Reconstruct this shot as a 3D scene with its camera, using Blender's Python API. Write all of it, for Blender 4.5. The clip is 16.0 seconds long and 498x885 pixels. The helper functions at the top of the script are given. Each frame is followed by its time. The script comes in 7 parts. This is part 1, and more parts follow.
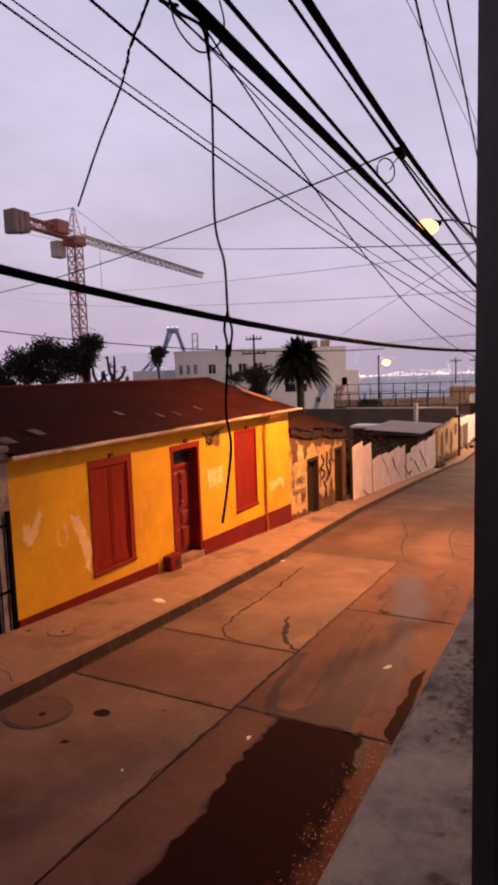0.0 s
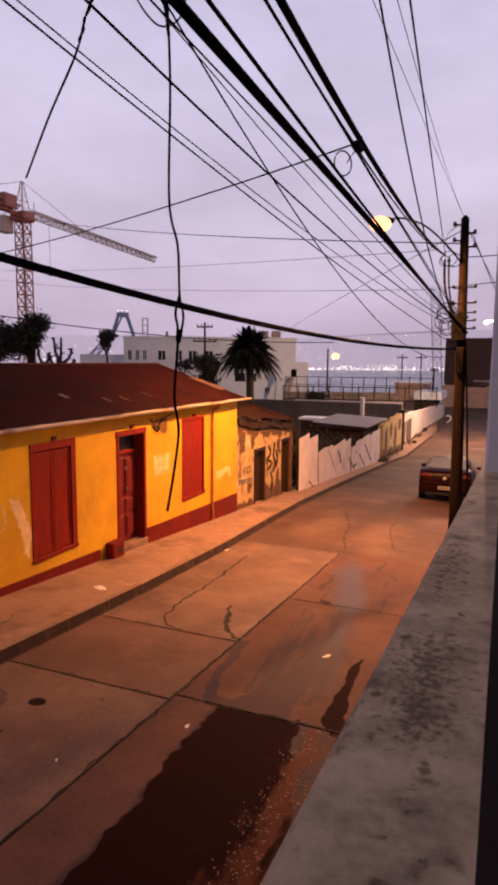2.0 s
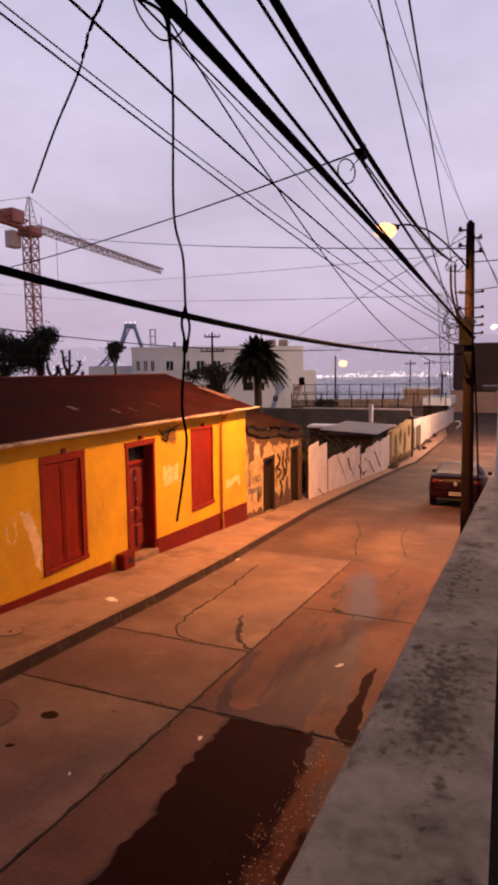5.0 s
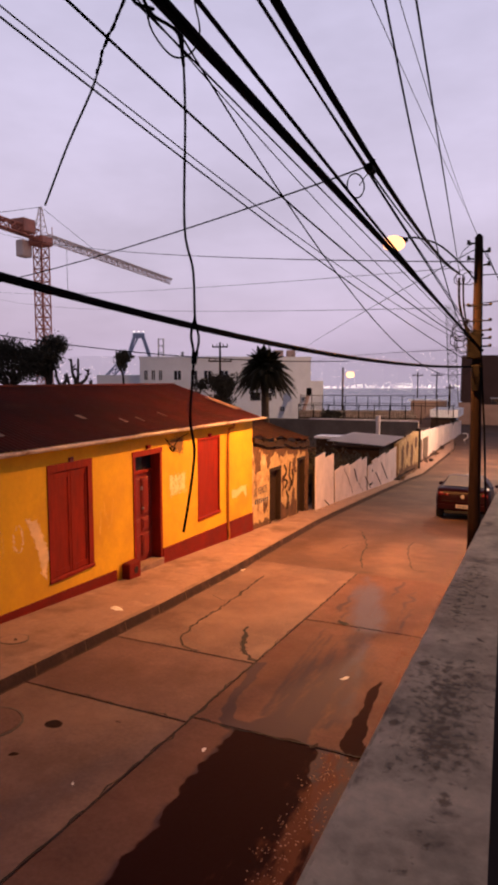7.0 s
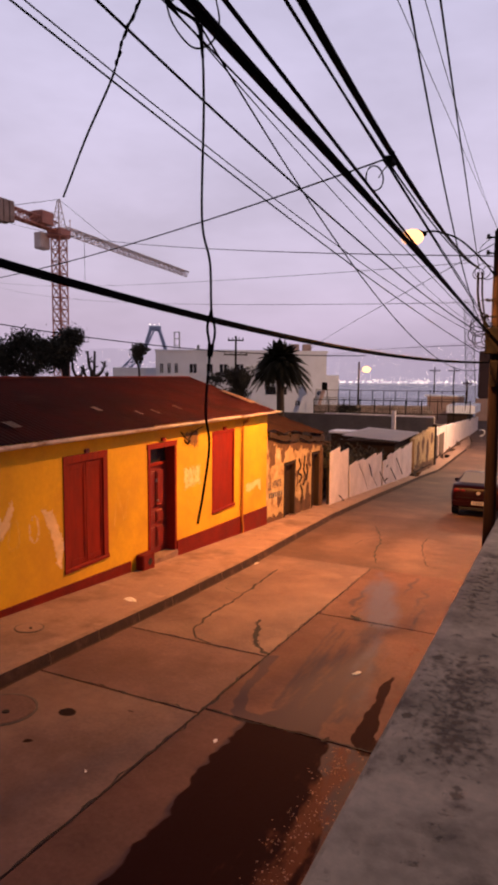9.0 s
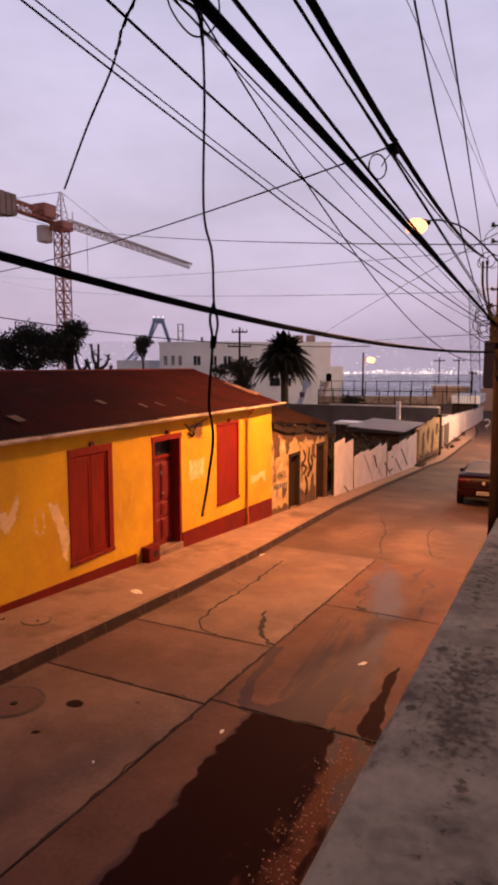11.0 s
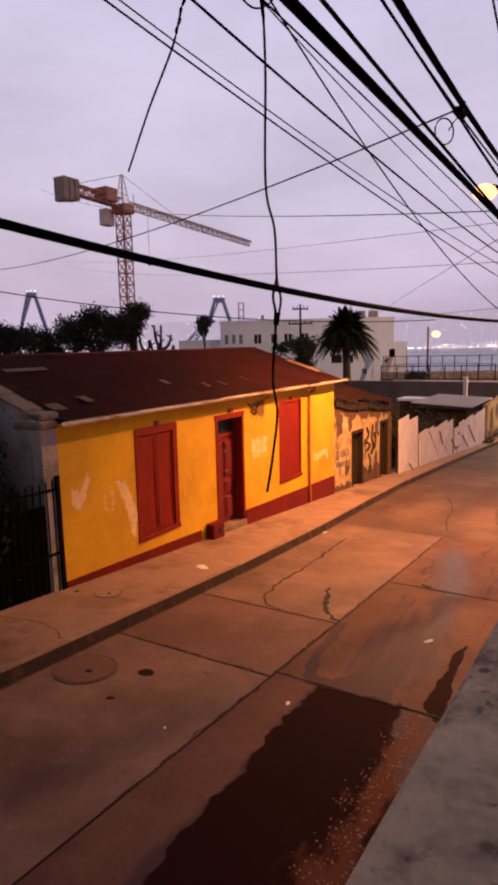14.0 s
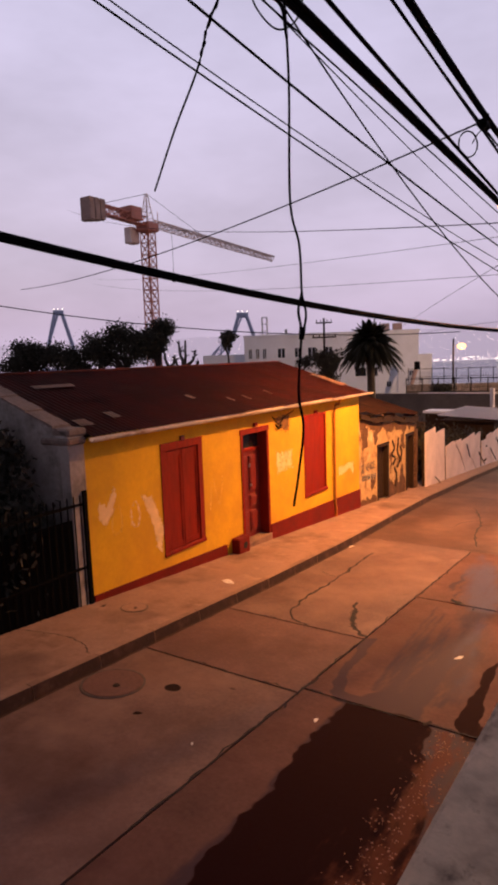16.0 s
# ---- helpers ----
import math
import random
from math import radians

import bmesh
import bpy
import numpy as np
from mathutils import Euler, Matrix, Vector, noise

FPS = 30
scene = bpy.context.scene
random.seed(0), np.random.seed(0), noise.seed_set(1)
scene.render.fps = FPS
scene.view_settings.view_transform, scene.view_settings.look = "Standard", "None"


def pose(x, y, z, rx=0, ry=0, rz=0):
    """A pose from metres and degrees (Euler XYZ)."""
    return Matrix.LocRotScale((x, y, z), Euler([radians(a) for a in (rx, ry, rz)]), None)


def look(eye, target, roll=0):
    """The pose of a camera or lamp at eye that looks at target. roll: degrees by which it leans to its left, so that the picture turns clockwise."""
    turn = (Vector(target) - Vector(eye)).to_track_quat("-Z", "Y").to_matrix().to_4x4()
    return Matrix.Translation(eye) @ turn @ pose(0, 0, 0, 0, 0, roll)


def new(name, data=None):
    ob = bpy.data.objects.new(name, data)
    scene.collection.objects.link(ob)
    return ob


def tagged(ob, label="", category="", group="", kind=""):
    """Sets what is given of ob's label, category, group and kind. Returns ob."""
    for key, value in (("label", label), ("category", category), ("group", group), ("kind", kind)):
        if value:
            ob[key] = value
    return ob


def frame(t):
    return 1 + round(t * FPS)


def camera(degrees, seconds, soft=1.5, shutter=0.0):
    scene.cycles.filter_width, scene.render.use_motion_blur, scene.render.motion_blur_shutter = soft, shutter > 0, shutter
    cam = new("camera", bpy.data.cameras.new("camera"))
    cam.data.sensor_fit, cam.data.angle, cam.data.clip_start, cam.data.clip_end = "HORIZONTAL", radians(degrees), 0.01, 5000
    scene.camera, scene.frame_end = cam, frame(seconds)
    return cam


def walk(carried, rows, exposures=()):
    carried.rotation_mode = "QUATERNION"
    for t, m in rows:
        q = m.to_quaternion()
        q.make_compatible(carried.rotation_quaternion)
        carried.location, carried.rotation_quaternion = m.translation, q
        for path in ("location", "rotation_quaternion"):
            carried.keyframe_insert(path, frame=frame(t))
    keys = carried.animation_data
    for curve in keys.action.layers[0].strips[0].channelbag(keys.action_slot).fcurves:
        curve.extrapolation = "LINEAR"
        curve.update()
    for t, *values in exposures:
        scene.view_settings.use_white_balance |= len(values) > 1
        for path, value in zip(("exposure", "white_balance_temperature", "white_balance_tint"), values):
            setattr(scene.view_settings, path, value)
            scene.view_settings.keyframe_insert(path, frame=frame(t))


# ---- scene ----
cam = camera(43.5, 16.0, soft=3.6)
PATH = [
    (0, (0.0248, -0.0394, 3.8706), (-0.8782, 1.7309, 3.6457), -1.91),
    (0.5, (0.0243, -0.0490, 3.8815), (-0.8696, 1.7255, 3.6527), -1.86),
    (1, (0.0080, -0.0432, 3.8667), (-0.9287, 1.6964, 3.5563), -0.02),
    (1.5, (-0.0070, 0.0211, 3.8537), (-0.8958, 1.7909, 3.5751), 0.64),
    (2, (0.0053, -0.0042, 3.8624), (-0.7440, 1.8316, 3.6009), 0.57),
    (2.5, (0.0054, 0.0123, 3.8571), (-0.7437, 1.8492, 3.6024), 0.47),
    (3, (0.0057, 0.0006, 3.8678), (-0.7539, 1.8340, 3.6204), -0.47),
    (3.5, (0.0055, -0.0024, 3.8626), (-0.7518, 1.8321, 3.6156), -0.91),
    (4, (0.0063, 0.0074, 3.8616), (-0.7635, 1.8371, 3.6175), -0.69),
    (6.5, (0.0070, 0.0070, 3.8668), (-0.7773, 1.8346, 3.6550), -0.22),
    (7, (0.0082, -0.0112, 3.8749), (-0.7900, 1.8115, 3.6734), 0.05),
    (7.5, (0.0010, -0.0104, 3.8733), (-0.8127, 1.8066, 3.6828), 0.02),
    (8, (0.0020, -0.0016, 3.8719), (-0.8271, 1.8065, 3.6631), 0.41),
    (8.5, (0.0050, -0.0110, 3.8704), (-0.8328, 1.7921, 3.6541), 0.64),
    (11, (0.0080, -0.0009, 3.8692), (-0.8441, 1.7915, 3.6218), 0.08),
    (11.5, (0.0090, 0.0048, 3.8710), (-0.8415, 1.8013, 3.6495), 0.56),
    (12, (0.0152, -0.0459, 3.8657), (-0.8533, 1.7405, 3.6325), -0.07),
    (12.5, (0.0195, -0.0195, 3.8755), (-0.8645, 1.7599, 3.6469), -2.24),
    (13, (0.0178, -0.0113, 3.8684), (-0.8806, 1.7561, 3.6057), -2.68),
    (13.5, (-0.0040, -0.0261, 3.8749), (-1.0125, 1.6777, 3.5915), -0.91),
    (14, (0.0070, -0.0392, 3.8599), (-1.0147, 1.6514, 3.5463), -1.29),
    (14.5, (-0.0030, -0.0303, 3.8569), (-1.0673, 1.6246, 3.4983), -2.38),
    (15, (0.0040, -0.0433, 3.8567), (-1.0663, 1.6075, 3.4969), -2.78),
    (15.5, (0.0040, -0.0426, 3.8601), (-1.0167, 1.6589, 3.6093), 0.00),
    (16, (0.0010, -0.0546, 3.8634), (-1.0890, 1.6009, 3.5964), -1.99),
]
walk(cam, [(t, look(eye, target, roll)) for t, eye, target, roll in PATH])

# ---- world: overcast dusk sky ----
world = bpy.data.worlds.new("dusk_sky")
scene.world = world
world.use_nodes = True
wn, wl = world.node_tree.nodes, world.node_tree.links
bg = wn["Background"]
sky = wn.new("ShaderNodeTexSky")
sky.sky_type = "NISHITA"
sky.sun_disc = False
sky.sun_elevation = radians(1.0)
sky.sun_rotation = radians(250)
sky.altitude = 60
sky.air_density, sky.dust_density = 2.0, 3.0
coord = wn.new("ShaderNodeTexCoord")
split = wn.new("ShaderNodeSeparateXYZ")
wl.new(coord.outputs["Generated"], split.inputs[0])
grad = wn.new("ShaderNodeValToRGB")
grad.color_ramp.elements[0].position, grad.color_ramp.elements[0].color = 0.0, (0.60, 0.475, 0.63, 1)
grad.color_ramp.elements[1].position, grad.color_ramp.elements[1].color = 1.0, (0.07, 0.065, 0.095, 1)
for at_z, tone in ((0.15, (0.67, 0.58, 0.785, 1)), (0.50, (0.645, 0.595, 0.825, 1)), (0.63, (0.28, 0.26, 0.35, 1)), (0.78, (0.11, 0.10, 0.145, 1))):
    grad.color_ramp.elements.new(at_z).color = tone
wl.new(split.outputs["Z"], grad.inputs[0])
cloud = wn.new("ShaderNodeTexNoise")
cloud.inputs["Scale"].default_value = 2.4
cloud.inputs["Detail"].default_value = 5
cloud.inputs["Roughness"].default_value = 0.55
stretch = wn.new("ShaderNodeMapping")
stretch.inputs["Scale"].default_value = (1, 1, 2.6)
wl.new(coord.outputs["Generated"], stretch.inputs[0])
wl.new(stretch.outputs[0], cloud.inputs["Vector"])
shade = wn.new("ShaderNodeMapRange")
shade.inputs["From Min"].default_value, shade.inputs["From Max"].default_value = 0.3, 0.7
shade.inputs["To Min"].default_value, shade.inputs["To Max"].default_value = 0.80, 1.13
wl.new(cloud.outputs["Fac"], shade.inputs["Value"])
mul = wn.new("ShaderNodeVectorMath")
mul.operation = "SCALE"
# the western sky, ahead, keeps the last light; the sky behind is darker
west = wn.new("ShaderNodeVectorMath")
west.operation = "DOT_PRODUCT"
west.inputs[1].default_value = (-0.45, 0.89, 0.0)
wl.new(coord.outputs["Generated"], west.inputs[0])
fade = wn.new("ShaderNodeMapRange")
fade.inputs["From Min"].default_value, fade.inputs["From Max"].default_value = -0.3, 0.55
fade.inputs["To Min"].default_value, fade.inputs["To Max"].default_value = 0.48, 1.0
wl.new(west.outputs["Value"], fade.inputs["Value"])
both = wn.new("ShaderNodeMath")
both.operation = "MULTIPLY"
wl.new(shade.outputs[0], both.inputs[0])
wl.new(fade.outputs[0], both.inputs[1])
wl.new(grad.outputs[0], mul.inputs[0])
wl.new(both.outputs[0], mul.inputs["Scale"])
mixsky = wn.new("ShaderNodeMix")
mixsky.data_type = "RGBA"
mixsky.inputs["Factor"].default_value = 0.93
wl.new(sky.outputs[0], mixsky.inputs["A"])
wl.new(mul.outputs[0], mixsky.inputs["B"])
wl.new(mixsky.outputs["Result"], bg.inputs["Color"])
bg.inputs["Strength"].default_value = 1.0

SODIUM = (1.0, 0.385, 0.105)


def lamp(name, place, watts, colour, radius):
    data = bpy.data.lights.new(name, "POINT")
    data.energy, data.color, data.shadow_soft_size = watts, colour, radius
    ob = new(name, data)
    ob.location = place
    return ob


LAMP = Vector((-2.60, 13.60, 6.72))
EYE_AT, FAR_BY = Vector((0, 0, 3.87)), 1.161  # the pole and its wires stand this much farther out


def outward(p):
    return EYE_AT + (Vector(p) - EYE_AT) * FAR_BY


head = bpy.data.lights.new("street_lamp_light", "SPOT")
head.energy, head.color, head.shadow_soft_size, head.spot_size, head.spot_blend = 8200, SODIUM, 0.14, radians(175), 0.6
beam = new("street_lamp_light", head)
beam.location = outward(LAMP + Vector((0, 0, -0.19)))
beam.rotation_euler = (radians(8), 0, 0)
lamp("second_street_lamp_light", (-1.75, 53.8, 6.5), 12500, (1.0, 0.58, 0.34), 0.15)
lamp("far_lamp_light", (-22.9, 88.4, 4.05), 500, SODIUM, 0.15)


# ---- materials ----
def mat(name, base, rough=0.8, vary=0.35, scale=1.2, fine=18.0, bump=0.3, metal=0.0, stain=None, stain_at=(0.55, 0.75), stain_scale=0.7, spec=0.4, stretch_by=(1, 1, 1), island=0.0, coat=0.0, stain2=None, cover=None):
    m = bpy.data.materials.new(name)
    m.use_nodes = True
    n, l = m.node_tree.nodes, m.node_tree.links
    b = n["Principled BSDF"]
    b.inputs["Roughness"].default_value = rough
    b.inputs["Metallic"].default_value = metal
    b.inputs["Specular IOR Level"].default_value = spec
    b.inputs["Coat Weight"].default_value = coat
    tc = n.new("ShaderNodeTexCoord")
    mp = n.new("ShaderNodeMapping")
    mp.inputs["Scale"].default_value = stretch_by
    l.new(tc.outputs["Object"], mp.inputs[0])
    big = n.new("ShaderNodeTexNoise")
    big.inputs["Scale"].default_value, big.inputs["Detail"].default_value, big.inputs["Roughness"].default_value = scale, 6, 0.62
    small = n.new("ShaderNodeTexNoise")
    small.inputs["Scale"].default_value, small.inputs["Detail"].default_value = fine, 4
    l.new(mp.outputs[0], big.inputs["Vector"])
    l.new(mp.outputs[0], small.inputs["Vector"])
    add = n.new("ShaderNodeMath")
    add.operation = "MULTIPLY_ADD"
    add.inputs[1].default_value = 0.35
    l.new(small.outputs["Fac"], add.inputs[0])
    l.new(big.outputs["Fac"], add.inputs[2])
    ramp = n.new("ShaderNodeValToRGB")
    lo = [c * (1 - vary) for c in base]
    hi = [min(1, c * (1 + vary * 0.7)) for c in base]
    ramp.color_ramp.elements[0].position, ramp.color_ramp.elements[0].color = 0.45, (*lo, 1)
    ramp.color_ramp.elements[1].position, ramp.color_ramp.elements[1].color = 0.92, (*hi, 1)
    l.new(add.outputs[0], ramp.inputs[0])
    out = ramp.outputs[0]
    if stain:
        sn = n.new("ShaderNodeTexNoise")
        sn.inputs["Scale"].default_value, sn.inputs["Detail"].default_value, sn.inputs["Roughness"].default_value = stain_scale, 7, 0.68
        l.new(mp.outputs[0], sn.inputs["Vector"])
        mr = n.new("ShaderNodeMapRange")
        mr.inputs["From Min"].default_value, mr.inputs["From Max"].default_value = stain_at
        l.new(sn.outputs["Fac"], mr.inputs["Value"])
        mx = n.new("ShaderNodeMix")
        mx.data_type = "RGBA"
        mx.inputs["B"].default_value = (*stain, 1)
        l.new(mr.outputs[0], mx.inputs["Factor"])
        l.new(out, mx.inputs["A"])
        out = mx.outputs["Result"]
    if stain2:
        tone, lo2, hi2, scale2 = stain2
        sn = n.new("ShaderNodeTexNoise")
        sn.inputs["Scale"].default_value, sn.inputs["Detail"].default_value, sn.inputs["Roughness"].default_value = scale2, 5, 0.6
        l.new(tc.outputs["Object"], sn.inputs["Vector"])
        mr = n.new("ShaderNodeMapRange")
        mr.inputs["From Min"].default_value, mr.inputs["From Max"].default_value = lo2, hi2
        l.new(sn.outputs["Fac"], mr.inputs["Value"])
        mx = n.new("ShaderNodeMix")
        mx.data_type = "RGBA"
        mx.inputs["B"].default_value = (*tone, 1)
        l.new(mr.outputs[0], mx.inputs["Factor"])
        l.new(out, mx.inputs["A"])
        out = mx.outputs["Result"]
    if island:
        oi = n.new("ShaderNodeObjectInfo")
        r = n.new("ShaderNodeMapRange")
        r.inputs["To Min"].default_value, r.inputs["To Max"].default_value = 1 - island, 1 + island
        l.new(oi.outputs["Random"], r.inputs["Value"])
        sc = n.new("ShaderNodeVectorMath")
        sc.operation = "SCALE"
        l.new(out, sc.inputs[0])
        l.new(r.outputs[0], sc.inputs["Scale"])
        out = sc.outputs[0]
    l.new(out, b.inputs["Base Color"])
    rr = n.new("ShaderNodeMapRange")
    rr.inputs["To Min"].default_value, rr.inputs["To Max"].default_value = max(0.03, rough - 0.12), min(1, rough + 0.12)
    l.new(big.outputs["Fac"], rr.inputs["Value"])
    l.new(rr.outputs[0], b.inputs["Roughness"])
    if cover:
        # a stain or film that ends raggedly where its mask runs out: noise scale, its stretch, its share, sharpness, most
        size, by, share, sharp, most = cover
        mk = n.new("ShaderNodeAttribute")
        mk.attribute_name = "cover"
        mp2 = n.new("ShaderNodeMapping")
        mp2.inputs["Scale"].default_value = by
        l.new(tc.outputs["Object"], mp2.inputs[0])
        rg = n.new("ShaderNodeTexNoise")
        rg.inputs["Scale"].default_value, rg.inputs["Detail"].default_value, rg.inputs["Roughness"].default_value = size, 6, 0.62
        l.new(mp2.outputs[0], rg.inputs["Vector"])
        ma = n.new("ShaderNodeMath")
        ma.operation = "MULTIPLY_ADD"
        ma.inputs[1].default_value = share
        l.new(rg.outputs["Fac"], ma.inputs[0])
        l.new(mk.outputs["Fac"], ma.inputs[2])
        ra = n.new("ShaderNodeMapRange")
        ra.interpolation_type = "SMOOTHSTEP"
        mid = 0.5 + share * 0.5
        ra.inputs["From Min"].default_value, ra.inputs["From Max"].default_value = mid - sharp, mid + sharp
        ra.inputs["To Max"].default_value = most
        l.new(ma.outputs[0], ra.inputs["Value"])
        l.new(ra.outputs[0], b.inputs["Alpha"])
    if bump:
        bp = n.new("ShaderNodeBump")
        bp.inputs["Strength"].default_value, bp.inputs["Distance"].default_value = bump, 0.02
        l.new(add.outputs[0], bp.inputs["Height"])
        l.new(bp.outputs[0], b.inputs["Normal"])
    return m


def glow(name, colour, strength):
    m = bpy.data.materials.new(name)
    m.use_nodes = True
    b = m.node_tree.nodes["Principled BSDF"]
    b.inputs["Base Color"].default_value = (*colour, 1)
    b.inputs["Emission Color"].default_value = (*colour, 1)
    b.inputs["Emission Strength"].default_value = strength
    return m


def glass(name, tint, rough=0.05):
    m = bpy.data.materials.new(name)
    m.use_nodes = True
    b = m.node_tree.nodes["Principled BSDF"]
    b.inputs["Base Color"].default_value = (*tint, 1)
    b.inputs["Roughness"].default_value = rough
    b.inputs["Specular IOR Level"].default_value = 0.8
    return m


YELLOW = mat("yellow_plaster", (0.68, 0.390, 0.007), 0.85, 0.16, 1.0, 14, 0.25, stain=(0.48, 0.245, 0.012), stain_at=(0.44, 0.78), stain_scale=0.8)
PIPE = mat("dark_orange_downpipe_paint", (0.42, 0.15, 0.012), 0.7, 0.35, 4, 30, 0.2)
FAINT = mat("faint_overpaint", (0.73, 0.45, 0.05), 0.85, 0.2, 5, 30, 0.1, cover=(34.0, (1, 1, 1), 2.6, 0.06, 1.0))
CHALK = mat("chalky_overpaint", (0.76, 0.55, 0.27), 0.9, 0.2, 5, 30, 0.1, cover=(26.0, (1, 1, 1), 2.2, 0.06, 1.0))
REDPAINT = mat("red_painted_wood", (0.220, 0.0125, 0.0042), 0.75, 0.35, 2.5, 30, 0.25, stretch_by=(4, 4, 0.7), spec=0.18)
DOORPAINT = mat("dark_red_door_paint", (0.16, 0.012, 0.010), 0.5, 0.35, 2.5, 30, 0.25, stretch_by=(4, 4, 0.7))
PLINTH = mat("red_plinth_paint", (0.155, 0.0095, 0.005), 0.85, 0.35, 2.0, 20, 0.35, stain=(0.12, 0.018, 0.010), spec=0.2)
RUST = mat("rusted_roof_iron", (0.068, 0.0098, 0.0086), 0.85, 0.5, 1.1, 10, 0.3, stain=(0.030, 0.009, 0.007), stain_at=(0.47, 0.70), stain_scale=0.8, stain2=((0.100, 0.026, 0.018), 0.58, 0.80, 1.6), spec=0.2)
OLDRUST = mat("old_brown_roof_iron", (0.055, 0.020, 0.013), 0.9, 0.5, 1.4, 16, 0.4, stain=(0.10, 0.045, 0.028), stain_at=(0.55, 0.75), stain_scale=1.2)
COPING = mat("weathered_coping", (0.22, 0.165, 0.14), 0.9, 0.4, 3, 20, 0.5, stain=(0.09, 0.06, 0.05), stain_scale=3)
PEBBLE = mat("reddish_grit", (0.36, 0.15, 0.075), 0.28, 0.5, 20, 60, 0.2, spec=0.6)
PATCH = mat("pale_roof_patch", (0.34, 0.22, 0.17), 0.7, 0.4, 4, 30, 0.2)
GUTTER = mat("cream_gutter_paint", (0.70, 0.62, 0.52), 0.5, 0.3, 3, 30, 0.15, stain=(0.30, 0.18, 0.10), stain_at=(0.5, 0.7), stain_scale=2.0)
GREYPLASTER = mat("grey_plaster", (0.36, 0.325, 0.305), 0.9, 0.35, 1.2, 15, 0.4, stain=(0.12, 0.105, 0.09), stain_at=(0.5, 0.72), stain_scale=1.6)
SLAB = mat("road_concrete", (0.190, 0.121, 0.102), 0.72, 0.42, 0.6, 22, 0.35, stain=(0.105, 0.056, 0.047), stain_at=(0.42, 0.70), stain_scale=0.55, island=0.06, spec=0.2, stain2=((0.24, 0.157, 0.128), 0.54, 0.78, 0.9))
SLABOLD = mat("older_road_concrete", (0.165, 0.093, 0.080), 0.72, 0.40, 0.7, 22, 0.35, stain=(0.100, 0.052, 0.047), stain_at=(0.44, 0.72), stain_scale=0.8, spec=0.2)
SLABDARK = mat("grimy_road_concrete", (0.150, 0.080, 0.064), 0.78, 0.42, 0.6, 22, 0.3, stain=(0.090, 0.042, 0.036), stain_at=(0.42, 0.70), stain_scale=0.8, island=0.04, spec=0.10)
ASPHALT = mat("worn_road_surface", (0.095, 0.054, 0.042), 0.78, 0.40, 0.9, 20, 0.35, stain=(0.165, 0.095, 0.068), stain_at=(0.46, 0.70), stain_scale=0.35, spec=0.2)
DARKPATCH = mat("dark_plaster", (0.16, 0.075, 0.02), 0.85, 0.4, 5, 30, 0.2, cover=(26.0, (1, 1, 1), 2.2, 0.06, 1.0))
JOINT = mat("dark_joint_filler", (0.014, 0.010, 0.009), 0.85, 0.4, 6, 40, 0.5)
PAVE = mat("pavement_concrete", (0.31, 0.195, 0.150), 0.85, 0.3, 0.9, 20, 0.35, stain=(0.15, 0.082, 0.055), stain_at=(0.48, 0.72), stain_scale=0.9, stain2=((0.37, 0.245, 0.19), 0.55, 0.75, 2.2))
KERBFACE = mat("dark_kerb_face", (0.046, 0.021, 0.015), 0.9, 0.45, 3.0, 26, 0.5, stain=(0.10, 0.055, 0.04), stain_at=(0.55, 0.75), stain_scale=3)
KERB = mat("kerb_concrete", (0.27, 0.17, 0.13), 0.85, 0.35, 2.0, 22, 0.45, stain=(0.12, 0.07, 0.05), stain_scale=2.5, island=0.10)
LEDGE = mat("ledge_concrete", (0.54, 0.395, 0.27), 0.66, 0.48, 8.0, 60, 0.12, stain=(0.24, 0.16, 0.105), stain_at=(0.50, 0.72), stain_scale=2.6, spec=0.22, stain2=((0.15, 0.098, 0.066), 0.54, 0.68, 15.0))
LEDGESPOT = mat("dark_ledge_stain", (0.25, 0.17, 0.115), 0.9, 0.4, 8, 60, 0.1, spec=0.1, cover=(70.0, (1, 1, 1), 2.4, 0.30, 0.75))
WHITEWALL = mat("pale_painted_wall", (0.80, 0.78, 0.82), 0.7, 0.12, 2, 25, 0.2)
DARKFRAME = mat("dark_window_frame", (0.022, 0.016, 0.016), 0.6, 0.4, 6, 40, 0.2)
DERELICT = mat("peeling_ochre_plaster", (0.60, 0.41, 0.19), 0.92, 0.40, 1.6, 14, 0.6, stain=(0.20, 0.105, 0.05), stain_at=(0.50, 0.66), stain_scale=1.6, stain2=((0.66, 0.52, 0.33), 0.56, 0.66, 2.4))
MUDBRICK = mat("bare_adobe", (0.125, 0.064, 0.034), 0.95, 0.55, 3, 24, 0.8)
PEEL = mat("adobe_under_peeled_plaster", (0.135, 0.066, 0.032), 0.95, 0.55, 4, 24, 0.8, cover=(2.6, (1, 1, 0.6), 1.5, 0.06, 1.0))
OLDWOOD = mat("dark_weathered_wood", (0.036, 0.021, 0.015), 0.85, 0.45, 3, 40, 0.5, stretch_by=(5, 5, 0.6), spec=0.2)
WHITEBOARD = mat("whitewashed_boards", (0.80, 0.68, 0.64), 0.85, 0.2, 1.3, 18, 0.35, stain=(0.55, 0.40, 0.33), stain_at=(0.58, 0.8), stain_scale=0.9, island=0.06)
CABLE = mat("black_cable_rubber", (0.0022, 0.0018, 0.0024), 0.8, 0.3, 20, 60, 0.1, spec=0.04)
